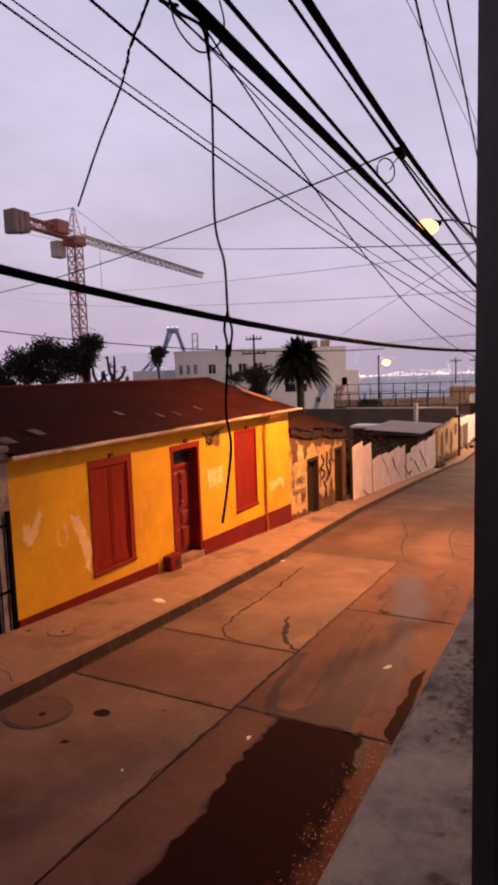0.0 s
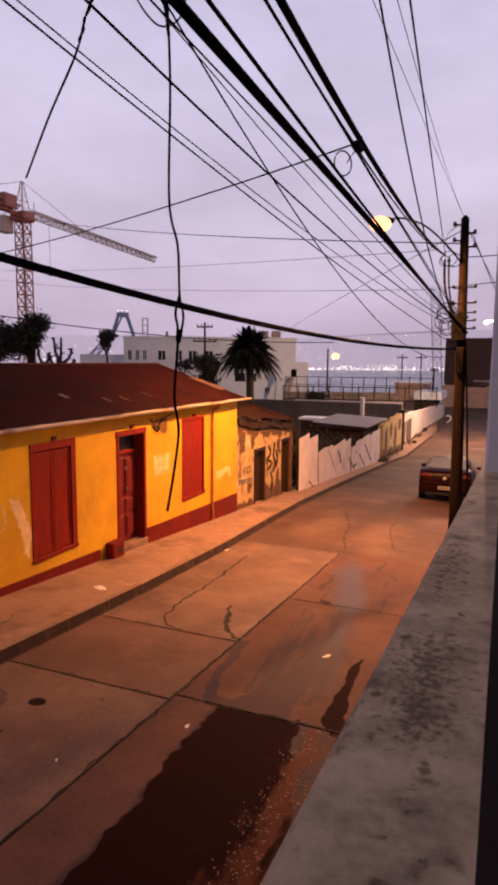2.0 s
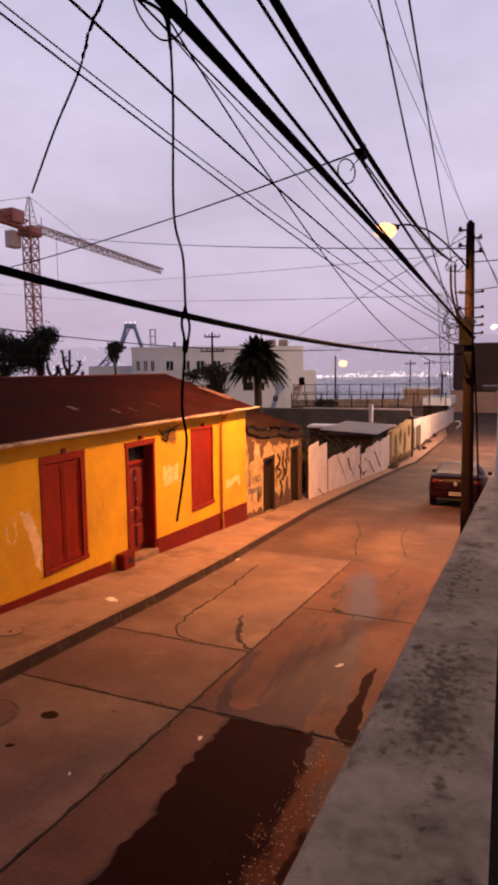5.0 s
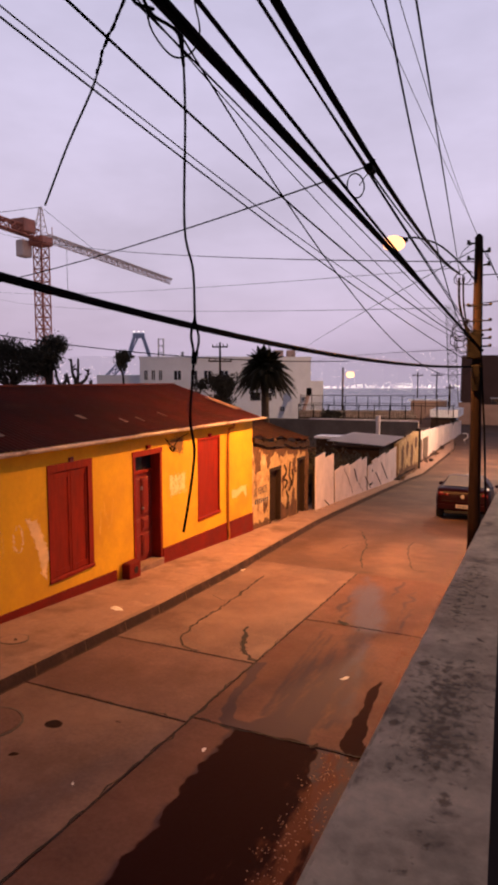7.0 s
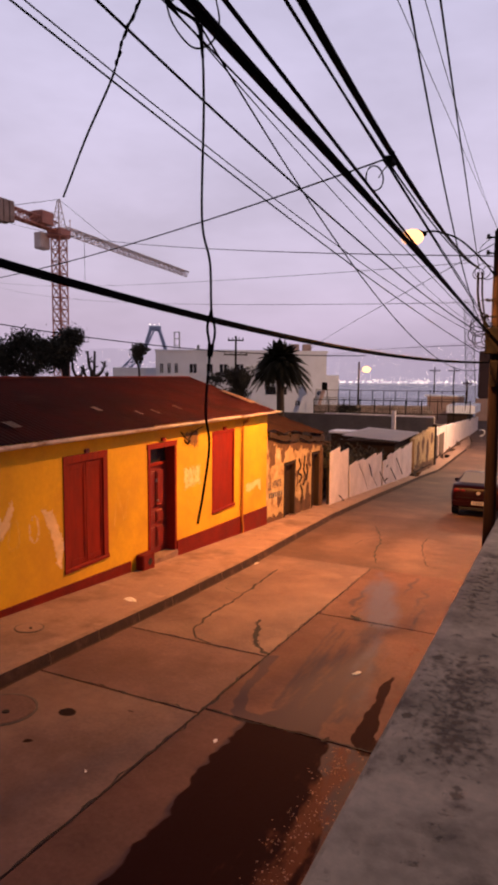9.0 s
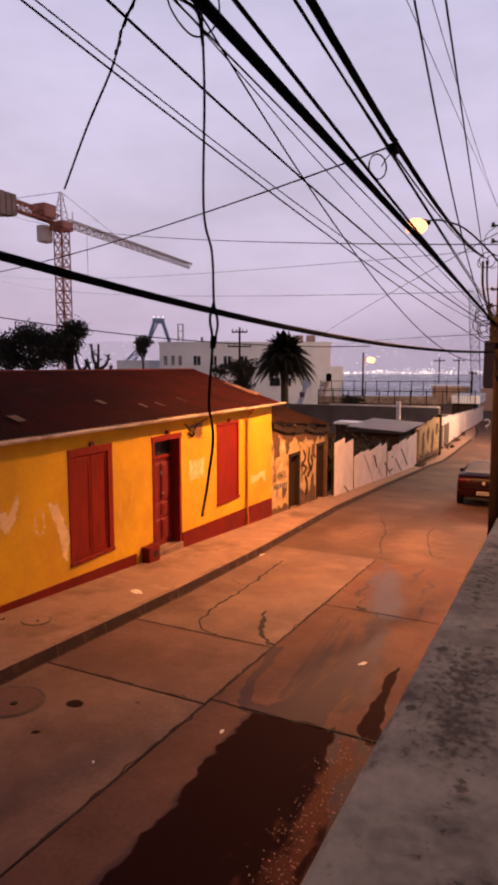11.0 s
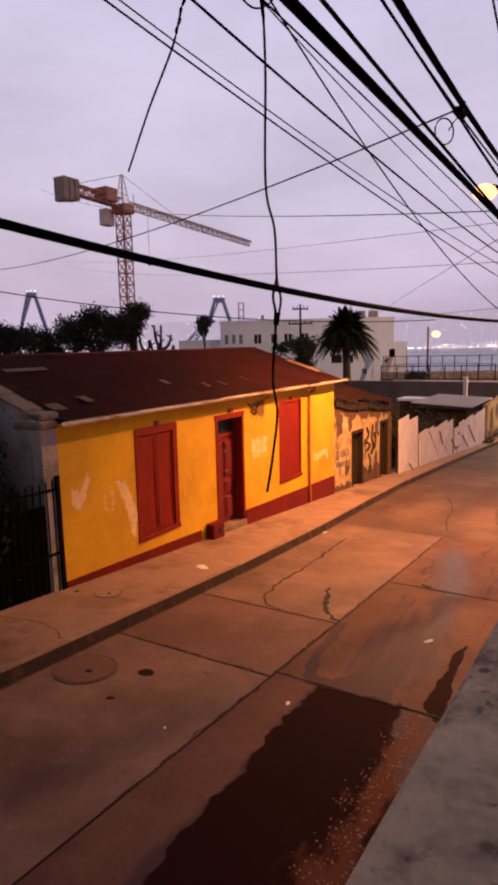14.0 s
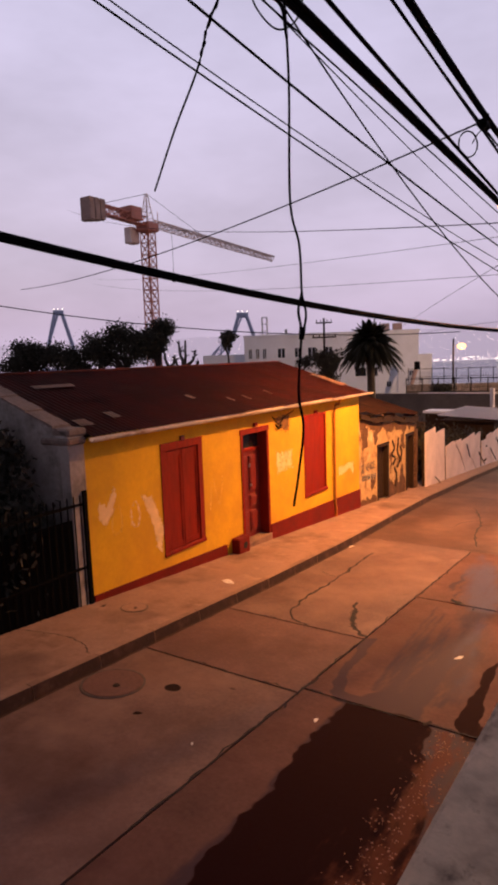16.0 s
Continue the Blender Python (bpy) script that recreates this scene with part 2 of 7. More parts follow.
POLEWOOD = mat("weathered_pole_wood", (0.0125, 0.0072, 0.0056), 0.9, 0.5, 3, 40, 0.5, stretch_by=(6, 6, 0.4), spec=0.06, stain=(0.005, 0.003, 0.0027), stain_at=(0.48, 0.66), stain_scale=1.2)
STEEL = mat("galvanised_steel", (0.30, 0.29, 0.29), 0.5, 0.25, 6, 40, 0.1, metal=0.7)
BLACKIRON = mat("black_iron", (0.004, 0.0034, 0.0034), 0.85, 0.3, 6, 40, 0.1, spec=0.06)
PORCELAIN = mat("brown_porcelain", (0.004, 0.003, 0.003), 0.6, 0.2, 6, 40, 0.0, spec=0.2)
# distance haze is put into the next three crane colours
CRANERED = mat("red_crane_paint", (0.55, 0.22, 0.17), 0.6, 0.3, 0.4, 6, 0.0)
CRANEPALE = mat("pale_crane_paint", (0.90, 0.76, 0.74), 0.6, 0.2, 0.4, 6, 0.0)
PORTBLUE = mat("hazed_blue_port_crane_paint", (0.44, 0.48, 0.66), 0.7, 0.2, 0.2, 3, 0.0)
BALLAST = mat("concrete_ballast", (0.40, 0.28, 0.25), 0.9, 0.3, 0.6, 6, 0.2)
STUCCO = mat("white_stucco", (0.80, 0.83, 0.92), 0.85, 0.15, 0.3, 6, 0.15)
WINDARK = glass("dark_window_glass", (0.02, 0.02, 0.025), 0.12)
LEAF = mat("dark_leaves", (0.044, 0.042, 0.034), 0.75, 0.5, 0.8, 8, 0.0, spec=0.15)
PALMLEAF = mat("palm_frond_green", (0.020, 0.018, 0.010), 0.7, 0.45, 0.8, 8, 0.0, spec=0.12)
PALMDRY = mat("palm_trunk_bark", (0.07, 0.05, 0.035), 0.95, 0.5, 2, 12, 0.8)
BARK = mat("dark_bark", (0.030, 0.022, 0.018), 0.95, 0.4, 3, 20, 0.7)
EARTH = mat("dry_earth", (0.13, 0.09, 0.065), 0.95, 0.4, 0.4, 8, 0.5, stain=(0.06, 0.07, 0.035), stain_scale=0.3)
RETAIN = mat("dark_retaining_wall", (0.155, 0.135, 0.12), 0.92, 0.35, 0.8, 10, 0.5)
STONE = mat("rubble_stone", (0.24, 0.19, 0.17), 0.95, 0.55, 1.2, 8, 0.9, stain=(0.10, 0.075, 0.065), stain_scale=1.5)
ZINC = mat("white_zinc_sheet", (0.95, 0.93, 0.95), 0.40, 0.04, 0.3, 2, 0.0, spec=0.8)
WHITEPAINT = mat("white_metal_paint", (0.68, 0.64, 0.64), 0.5, 0.12, 3, 30, 0.1)
BROWNWALL = mat("dark_brown_cladding", (0.070, 0.038, 0.034), 0.8, 0.3, 0.4, 6, 0.3)
PINKWALL = mat("peach_rendered_wall", (0.50, 0.33, 0.25), 0.9, 0.2, 0.6, 8, 0.3)
CARPAINT = mat("dark_red_car_paint", (0.0125, 0.0012, 0.0020), 0.40, 0.15, 2, 60, 0.0, spec=0.10)
TYRE = mat("tyre_rubber", (0.012, 0.012, 0.012), 0.85, 0.2, 6, 40, 0.1)
# pale blue base colour carries the sky reflection of the car windows
CARGLASS = glass("car_glass_sky_tint", (0.42, 0.48, 0.60), 0.14)
REDLENS = mat("red_lamp_lens", (0.10, 0.006, 0.006), 0.25, 0.1, 6, 40, 0.0, spec=0.4)
PLATE = mat("white_plate", (0.36, 0.33, 0.32), 0.5, 0.05, 6, 40, 0.0)
INK = mat("dark_paint_strokes", (0.05, 0.055, 0.08), 0.8, 0.3, 8, 40, 0.1)
PAPER = mat("white_litter_paper", (0.75, 0.72, 0.68), 0.8, 0.1, 8, 40, 0.2)
CASTIRON = mat("worn_cast_iron", (0.10, 0.075, 0.065), 0.7, 0.4, 8, 50, 0.6)
WATER = mat("bay_water", (0.045, 0.05, 0.075), 0.22, 0.2, 0.01, 0.08, 0.0, spec=0.5)
BULB = glow("sodium_bulb", (1.0, 0.41, 0.16), 3.3)
FARBULB = glow("far_sodium_bulb", (1.0, 0.52, 0.20), 3.2)
COOLBULB = glow("cool_far_bulb", (1.0, 0.86, 0.72), 3.0)
CITYLIGHT = glow("city_light_specks", (1.0, 0.82, 0.72), 2.4)
# hills give off light themselves; distance haze is put into their emission colour
HILL = glow("haze_glow_hill", (0.43, 0.335, 0.445), 1.0)
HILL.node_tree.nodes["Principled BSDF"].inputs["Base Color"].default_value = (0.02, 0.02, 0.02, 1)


# stains of the ground, a painted reflection and pothole shade among them: tone, roughness, gloss, noise scale and
# stretch, share of the noise, sharpness, most
LAYERS = {
    "worn": ((0.25, 0.150, 0.112), 0.80, 0.15, 1.3, (1, 0.6, 1), 1.5, 0.80, 0.34),
    "soot": ((0.062, 0.033, 0.026), 0.85, 0.10, 1.5, (1, 0.5, 1), 1.4, 0.90, 0.62),
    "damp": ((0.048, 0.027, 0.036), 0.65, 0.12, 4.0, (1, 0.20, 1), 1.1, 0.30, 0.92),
    # bluish tone is the sky's reflection painted onto the wet film
    "painted_sheen": ((0.042, 0.040, 0.085), 0.46, 0.16, 4.0, (1, 0.18, 1), 1.9, 0.70, 0.80),
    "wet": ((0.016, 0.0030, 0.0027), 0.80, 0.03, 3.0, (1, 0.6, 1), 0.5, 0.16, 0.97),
    "silt": ((0.105, 0.024, 0.009), 0.70, 0.12, 9.0, (1, 0.30, 1), 2.0, 0.40, 0.88),
    # near-black tone paints the shade inside potholes
    "hole_shade": ((0.013, 0.007, 0.006), 0.90, 0.05, 9.0, (1, 1, 1), 0.4, 0.25, 0.95),
}


def layered(m, kinds):
    """Adds stains to a ground material, each where the mesh's mask of that name says."""
    n, l = m.node_tree.nodes, m.node_tree.links
    b = n["Principled BSDF"]
    tc = n.new("ShaderNodeTexCoord")
    for kind in kinds:
        tone, rough, gloss, size, by, share, sharp, most = LAYERS[kind]
        mk = n.new("ShaderNodeAttribute")
        mk.attribute_name = kind
        mp = n.new("ShaderNodeMapping")
        mp.inputs["Scale"].default_value = by
        l.new(tc.outputs["Object"], mp.inputs[0])
        rg = n.new("ShaderNodeTexNoise")
        rg.inputs["Scale"].default_value, rg.inputs["Detail"].default_value, rg.inputs["Roughness"].default_value = size, 6, 0.62
        l.new(mp.outputs[0], rg.inputs["Vector"])
        ma = n.new("ShaderNodeMath")
        ma.operation = "MULTIPLY_ADD"
        ma.inputs[1].default_value = share
        l.new(rg.outputs["Fac"], ma.inputs[0])
        l.new(mk.outputs["Fac"], ma.inputs[2])
        ra = n.new("ShaderNodeMapRange")
        ra.interpolation_type = "SMOOTHSTEP"
        mid = 0.5 + share * 0.5
        ra.inputs["From Min"].default_value, ra.inputs["From Max"].default_value = mid - sharp * 0.5, mid + sharp
        ra.inputs["To Max"].default_value = most
        l.new(ma.outputs[0], ra.inputs["Value"])
        gate = n.new("ShaderNodeMath")
        gate.operation = "MULTIPLY"
        edge = n.new("ShaderNodeMapRange")
        edge.inputs["From Max"].default_value = 0.3
        l.new(mk.outputs["Fac"], edge.inputs["Value"])
        l.new(ra.outputs[0], gate.inputs[0])
        l.new(edge.outputs[0], gate.inputs[1])
        mx = n.new("ShaderNodeMix")
        mx.data_type = "RGBA"
        mx.inputs["B"].default_value = (*tone, 1)
        l.new(gate.outputs[0], mx.inputs["Factor"])
        l.new(b.inputs["Base Color"].links[0].from_socket, mx.inputs["A"])
        l.new(mx.outputs["Result"], b.inputs["Base Color"])
        for socket, value in (("Roughness", rough), ("Specular IOR Level", gloss)):
            ch = n.new("ShaderNodeMix")
            ch.inputs["B"].default_value = value
            l.new(gate.outputs[0], ch.inputs["Factor"])
            if b.inputs[socket].is_linked:
                l.new(b.inputs[socket].links[0].from_socket, ch.inputs["A"])
            else:
                ch.inputs["A"].default_value = b.inputs[socket].default_value
            l.new(ch.outputs["Result"], b.inputs[socket])


for ground_mat in (SLAB, SLABOLD):
    layered(ground_mat, ("worn", "soot", "hole_shade"))
layered(SLABDARK, ("worn", "soot", "damp", "painted_sheen", "wet", "silt"))
layered(ASPHALT, ("worn", "soot", "damp", "painted_sheen"))
layered(PAVE, ("worn", "soot"))


# ---- mesh helpers ----
def mesh_of(name, bm, material, smooth=False):
    me = bpy.data.meshes.new(name)
    bm.normal_update()
    bm.to_mesh(me)
    bm.free()
    for m in material if isinstance(material, (list, tuple)) else (material,):
        me.materials.append(m)
    if smooth:
        for p in me.polygons:
            p.use_smooth = True
    return me


def part(name, bm, material, parent=None, label="", smooth=False):
    ob = new(name, mesh_of(name, bm, material, smooth))
    if parent is not None:
        ob.parent = parent
    if label:
        ob["label"] = label
    return ob


def thing(name, label, category, at=(0, 0, 0), group="", kind=""):
    ob = new(name)
    ob.location = at
    ob.empty_display_size = 0.2
    return tagged(ob, label, category, group, kind)


def box(bm, x0, x1, y0, y1, z0, z1, bevel=0.0, turn=None):
    m = Matrix.Translation(((x0 + x1) / 2, (y0 + y1) / 2, (z0 + z1) / 2)) @ Matrix.Diagonal((abs(x1 - x0), abs(y1 - y0), abs(z1 - z0), 1))
    if turn is not None:
        m = turn @ m
    vs = bmesh.ops.create_cube(bm, size=1, matrix=m)["verts"]
    if bevel:
        es = list({e for v in vs for e in v.link_edges})
        bmesh.ops.bevel(bm, geom=es, offset=bevel, segments=1, affect="EDGES")
    return bm


def B(*a, **k):
    return box(bmesh.new(), *a, **k)


def rod(bm, p, q, r, r2=None, seg=8, cap=True):
    p, q = Vector(p), Vector(q)
    d = q - p
    m = Matrix.Translation((p + q) / 2) @ d.to_track_quat("Z", "Y").to_matrix().to_4x4()
    bmesh.ops.create_cone(bm, cap_ends=cap, segments=seg, radius1=r, radius2=r if r2 is None else r2, depth=d.length, matrix=m)
    return bm


def tube(bm, pts, radius, seg=6):
    pts = [Vector(p) for p in pts]
    rings = []
    n = len(pts)
    for i, p in enumerate(pts):
        d = (pts[min(i + 1, n - 1)] - pts[max(i - 1, 0)]).normalized()
        a = d.cross(Vector((0, 0, 1)) if abs(d.z) < 0.95 else Vector((1, 0, 0))).normalized()
        b = d.cross(a)
        r = radius(i / (n - 1)) if callable(radius) else radius
        rings.append([bm.verts.new(p + (a * math.cos(k * math.tau / seg) + b * math.sin(k * math.tau / seg)) * r) for k in range(seg)])
    for r0, r1 in zip(rings, rings[1:]):
        for k in range(seg):
            bm.faces.new((r0[k], r0[(k + 1) % seg], r1[(k + 1) % seg], r1[k]))
    bm.faces.new(rings[0][::-1])
    bm.faces.new(rings[-1])
    return bm


def curve_pts(pts, n=24):
    """A smooth line through some points."""
    pts = [Vector(p) for p in pts]
    ext = [pts[0] * 2 - pts[1], *pts, pts[-1] * 2 - pts[-2]]
    out = []
    k = max(2, n // (len(pts) - 1))
    for i in range(1, len(ext) - 2):
        a, b, c, d = ext[i - 1:i + 3]
        for j in range(k):
            t = j / k
            out.append(0.5 * (2 * b + (c - a) * t + (2 * a - 5 * b + 4 * c - d) * t * t + (3 * b - a - 3 * c + d) * t ** 3))
    return out + [pts[-1]]


def prism(bm, poly, z0, z1):
    """An upright prism over a plan outline; z0 and z1 are numbers or functions of (x, y)."""
    f0 = z0 if callable(z0) else lambda x, y: z0
    f1 = z1 if callable(z1) else lambda x, y: z1
    lo = [bm.verts.new((x, y, f0(x, y))) for x, y in poly]
    hi = [bm.verts.new((x, y, f1(x, y))) for x, y in poly]
    n = len(poly)
    bm.faces.new(lo[::-1])
    bm.faces.new(hi)
    for i in range(n):
        bm.faces.new((lo[i], lo[(i + 1) % n], hi[(i + 1) % n], hi[i]))
    bmesh.ops.recalc_face_normals(bm, faces=bm.faces[:])
    return bm


def wall_x(bm, x0, x1, y0, y1, zlo, zhi, holes=()):
    """A wall along y between x0 and x1, with openings (y0, y1, z0, z1) through it. zlo and zhi are functions of y."""
    cuts = sorted({y0, y1, *[h[0] for h in holes], *[h[1] for h in holes]})
    for a, b in zip(cuts, cuts[1:]):
        inside = [h for h in holes if h[0] <= a + 1e-6 and h[1] >= b - 1e-6]
        spans = [(None, None)]
        if inside:
            h = inside[0]
            spans = [(None, h[2]), (h[3], None)]
        for s0, s1 in spans:
            q = [(x0, a), (x1, a), (x1, b), (x0, b)]
            f0 = (lambda x, y: zlo(y)) if s0 is None else (lambda x, y, v=s0: v)
            f1 = (lambda x, y: zhi(y)) if s1 is None else (lambda x, y, v=s1: v)
            if s1 is not None and s1 <= zlo(b) + 0.01:
                continue
            prism(bm, q, f0, f1)
    bmesh.ops.remove_doubles(bm, verts=bm.verts[:], dist=1e-5)
    return bm


# ---- the lie of the street ----
def pz(y):
    """Height of the left-hand pavement along the street."""
    z = 0.647 - 0.0756 * min(y, 45)
    z -= 0.004 * min(max(y - 45, 0), 30)
    return z


def rz(y):
    return pz(y) - 0.132


KX = [(-14, -5.62), (9, -5.60), (12.4, -5.70), (16, -5.93), (20, -6.16), (26.5, -6.27), (40, -6.35), (50, -6.12), (64, -5.85), (70, -6.4), (76, -7.3), (110, -9.2)]


def kerb_x(y):
    for (a, p), (b, q) in zip(KX, KX[1:]):
        if y <= b:
            return p + (q - p) * (y - a) / (b - a)
    return KX[-1][1]


def right_x(y):
    return -0.95 if y < 40 else -0.95 + 0.0 * y


# ---- ground, water and far shore ----
def terrain(x, y):
    z = pz(max(y, -14)) - 0.45
    z -= 0.055 * max(0, -9 - x) + 0.03 * max(0, y - 60)
    z -= 0.16 * max(0, y - 130) + 0.10 * max(0, -x - 90)
    return max(z, -60.0)


def ground():
    xs = [-4600, -2500, -1200, -600, -350, -220, -150, -110, -80, -60, -45, -34, -26, -20, -15, -11, -8.5, -6, -3, 0, 6, 15, 40, 100, 300, 1000, 4600]
    ys = [-4600, -1500, -400, -120, -40, -14, -6, 0, 6, 12, 18, 24, 30, 38, 46, 54, 62, 75, 90, 110, 130, 160, 220, 320, 500, 900, 1800, 4600]
    bm = bmesh.new()
    rows = [[bm.verts.new((x, y, terrain(x, y))) for x in xs] for y in ys]
    for r0, r1 in zip(rows, rows[1:]):
        for i in range(len(xs) - 1):
            bm.faces.new((r0[i], r0[i + 1], r1[i + 1], r1[i]))
    tagged(part("ground", bm, EARTH), "dry brown earth falling away towards the bay", "ground", kind="structure")
    bm = bmesh.new()
    vs = [bm.verts.new(p) for p in ((-4800, 150, -45), (4800, 150, -45), (4800, 4700, -45), (-4800, 4700, -45))]
    bm.faces.new(vs)
    tagged(part("water", bm, WATER), "calm grey-blue bay water under the dusk sky", "water", kind="structure")


def far_hills():
    rnd = random.Random(5)
    bm = bmesh.new()
    bot, top = [], []
    crest = []
    for i in range(81):
        a = radians(-78 + 95 * i / 80)
        r = 3150 + 250 * math.sin(i * 0.13)
        h = 130 + 40 * noise.noise((i * 0.09, 0, 3)) + 12 * noise.noise((i * 0.37, 2, 0)) + 70 * math.exp(-((i - 66) / 18) ** 2)
        bot.append(bm.verts.new((r * math.sin(a), r * math.cos(a), -46)))
        top.append(bm.verts.new(((r + 900) * math.sin(a), (r + 900) * math.cos(a), h)))
        crest.append((a, r, h))
    for i in range(80):
        bm.faces.new((bot[i], bot[i + 1], top[i + 1], top[i]))
    tagged(part("backdrop", bm, HILL), "hills on the far shore of the bay, glowing lilac in place of haze", "hills", kind="structure")
    bm = bmesh.new()

    def speck(p, s):
        p = Vector(p)
        vs = [bm.verts.new(p + Vector(o) * s) for o in ((-1, 0, -0.6), (1, 0, -0.6), (0, 0, 1), (0, -1, 0))]
        for f in ((0, 1, 3), (1, 2, 3), (2, 0, 3), (0, 2, 1)):
            bm.faces.new([vs[k] for k in f])

    for k in range(2600):
        i = rnd.randrange(0, 80)
        a, r, h = crest[i]
        a += radians(rnd.uniform(0, 1.2))
        u = rnd.random() ** 1.5
        rr = r + 900 * u - 20
        speck((rr * math.sin(a), rr * math.cos(a), -44 + (h + 44) * u * 0.97 + 4), rnd.choice((0.7, 0.8, 1.0, 1.2, 1.6, 2.2)))
    for k in range(300):
        a = radians(rnd.triangular(-26, 2, -13) if k % 3 else rnd.uniform(-70, 0))
        r = 3110 + 250 * math.sin((math.degrees(a) + 78) / 95 * 80 * 0.13)
        z = -38 + rnd.uniform(0, 30) * rnd.random() ** 1.5
        speck((r * math.sin(a), r * math.cos(a), z), rnd.choice((1.2, 1.5, 1.9, 2.4, 3.2, 4.6)))
    tagged(part("city_lights", bm, CITYLIGHT), "countless warm white city lights along the far shore", "city lights", kind="stuff")


ground()
far_hills()


# ---- road, kerbs and pavements ----
def strip(bm, xa, xb, y0, y1, step, z, drop):
    """A slab between two lines along the street."""
    ys = [y0 + (y1 - y0) * i / max(1, round((y1 - y0) / step)) for i in range(max(1, round((y1 - y0) / step)) + 1)]
    rows = []
    for y in ys:
        a, b, h = xa(y), xb(y), z(y)
        rows.append([bm.verts.new(p) for p in ((a, y, h - drop), (a, y, h), (b, y, h), (b, y, h - drop))])
    for r0, r1 in zip(rows, rows[1:]):
        for i in range(4):
            bm.faces.new((r0[i], r0[(i + 1) % 4], r1[(i + 1) % 4], r1[i]))
    bm.faces.new(rows[0])
    bm.faces.new(rows[-1][::-1])
    bmesh.ops.recalc_face_normals(bm, faces=bm.faces[:])
    return bm


def fine_strip(xa, xb, ys, nx, z, drop):
    """A slab between two lines along the street, with a close mesh on top."""
    verts, faces = [], []
    for y in ys:
        a, b, h = xa(y), xb(y), z(y)
        verts += [(a + (b - a) * i / nx, y, h) for i in range(nx + 1)]
    w, n = nx + 1, len(ys)
    for r in range(n - 1):
        faces += [(r * w + i, r * w + i + 1, (r + 1) * w + i + 1, (r + 1) * w + i) for i in range(nx)]
    rim = [i for i in range(w)] + [r * w + nx for r in range(1, n)] + [(n - 1) * w + i for i in range(nx - 1, -1, -1)] + [r * w for r in range(n - 2, 0, -1)]
    low = {}
    for i in rim:
        low[i] = len(verts)
        x, y, h = verts[i]
        verts.append((x, y, h - drop))
    faces += [(p, low[p], low[q], q) for p, q in zip(rim, rim[1:] + rim[:1])]
    me = bpy.data.meshes.new("slab")
    me.from_pydata(verts, [], faces)
    return me


def steps(*runs):
    """Places along the street: (start, end, step), one run after another."""
    out = []
    for a, b, d in runs:
        k = max(1, round((b - a) / d))
        out += [a + (b - a) * i / k for i in range(k)]
    return out + [runs[-1][1]]


def laid(name, me, material, parent=None):
    ob = new(name, me)
    me.materials.append(material)
    if parent is not None:
        ob.parent = parent
    return ob


road = tagged(laid("road", fine_strip(kerb_x, right_x, steps((-14, 13.599, 2.0), (13.6, 24, 0.09), (24, 110, 2.0)), 56, lambda y: rz(y) - (0.03 if y < 13.6 else 0.0), 0.3), ASPHALT),
              "worn grey concrete street sloping down past the houses", "road", kind="structure")
pavement = tagged(laid("pavement", fine_strip(lambda y: -7.6 - max(0, (y - 50)) * 0.25, lambda y: kerb_x(y) - 0.16, steps((-14, 2, 2.0), (2, 21, 0.08), (21, 110, 2.0)), 24, pz, 0.4), PAVE),
                  "narrow cracked concrete pavement beside the yellow house", "pavement", kind="structure")
pavement_near = tagged(part("pavement_near", strip(bmesh.new(), lambda y: -0.81, lambda y: 1.2, -14, 60, 3.0, lambda y: rz(y) + 0.12, 0.4), PAVE),
                       "concrete pavement below the window", "pavement", kind="structure")


part("joint_bed", strip(bmesh.new(), lambda y: kerb_x(y) + 0.02, lambda y: right_x(y) - 0.02, -13.9, 13.7, 2.0, lambda y: rz(y) - 0.022, 0.1), JOINT, road)
part("gutter_strip", strip(bmesh.new(), lambda y: kerb_x(y) + 0.001, lambda y: kerb_x(y) + 0.03 + 0.02 * noise.noise((y * 2.3, 0, 0)), -6, 60, 0.3, lambda y: rz(y) + 0.006, 0.01), KERBFACE, road, "dark strip along the foot of the kerb")


def mask_of(U, V, shapes, warp, seed):
    """How far each point (U, V) lies inside the shapes, (outline, softness, strength), with an uneven rim."""
    A, C = U.copy(), V.copy()
    for idx in np.ndindex(U.shape):
        u, v = U[idx], V[idx]
        A[idx] += (noise.noise((u * 2.7, v * 2.7, seed)) + 0.5 * noise.noise((u * 7, v * 7, seed))) * warp
        C[idx] += (noise.noise((u * 2.7, v * 2.7, seed + 9)) + 0.5 * noise.noise((u * 7, v * 7, seed + 9))) * warp
    mask = np.zeros_like(U)
    for outline, soft, strength in shapes:
        inside, near = np.zeros(U.shape, bool), np.full(U.shape, 1e9)
        for (ax, ay), (bx, by) in zip(outline, outline[1:] + outline[:1]):
            ex, ey = bx - ax, by - ay
            k = np.clip(((A - ax) * ex + (C - ay) * ey) / max(1e-9, ex * ex + ey * ey), 0, 1)
            near = np.minimum(near, np.hypot(A - ax - k * ex, C - ay - k * ey))
            if abs(ey) > 1e-9:
                inside ^= ((ay > C) != (by > C)) & (A < ax + ex * (C - ay) / ey)
        mask = np.maximum(mask, strength * np.clip(0.5 + np.where(inside, near, -near) / soft, 0, 1))
    return mask


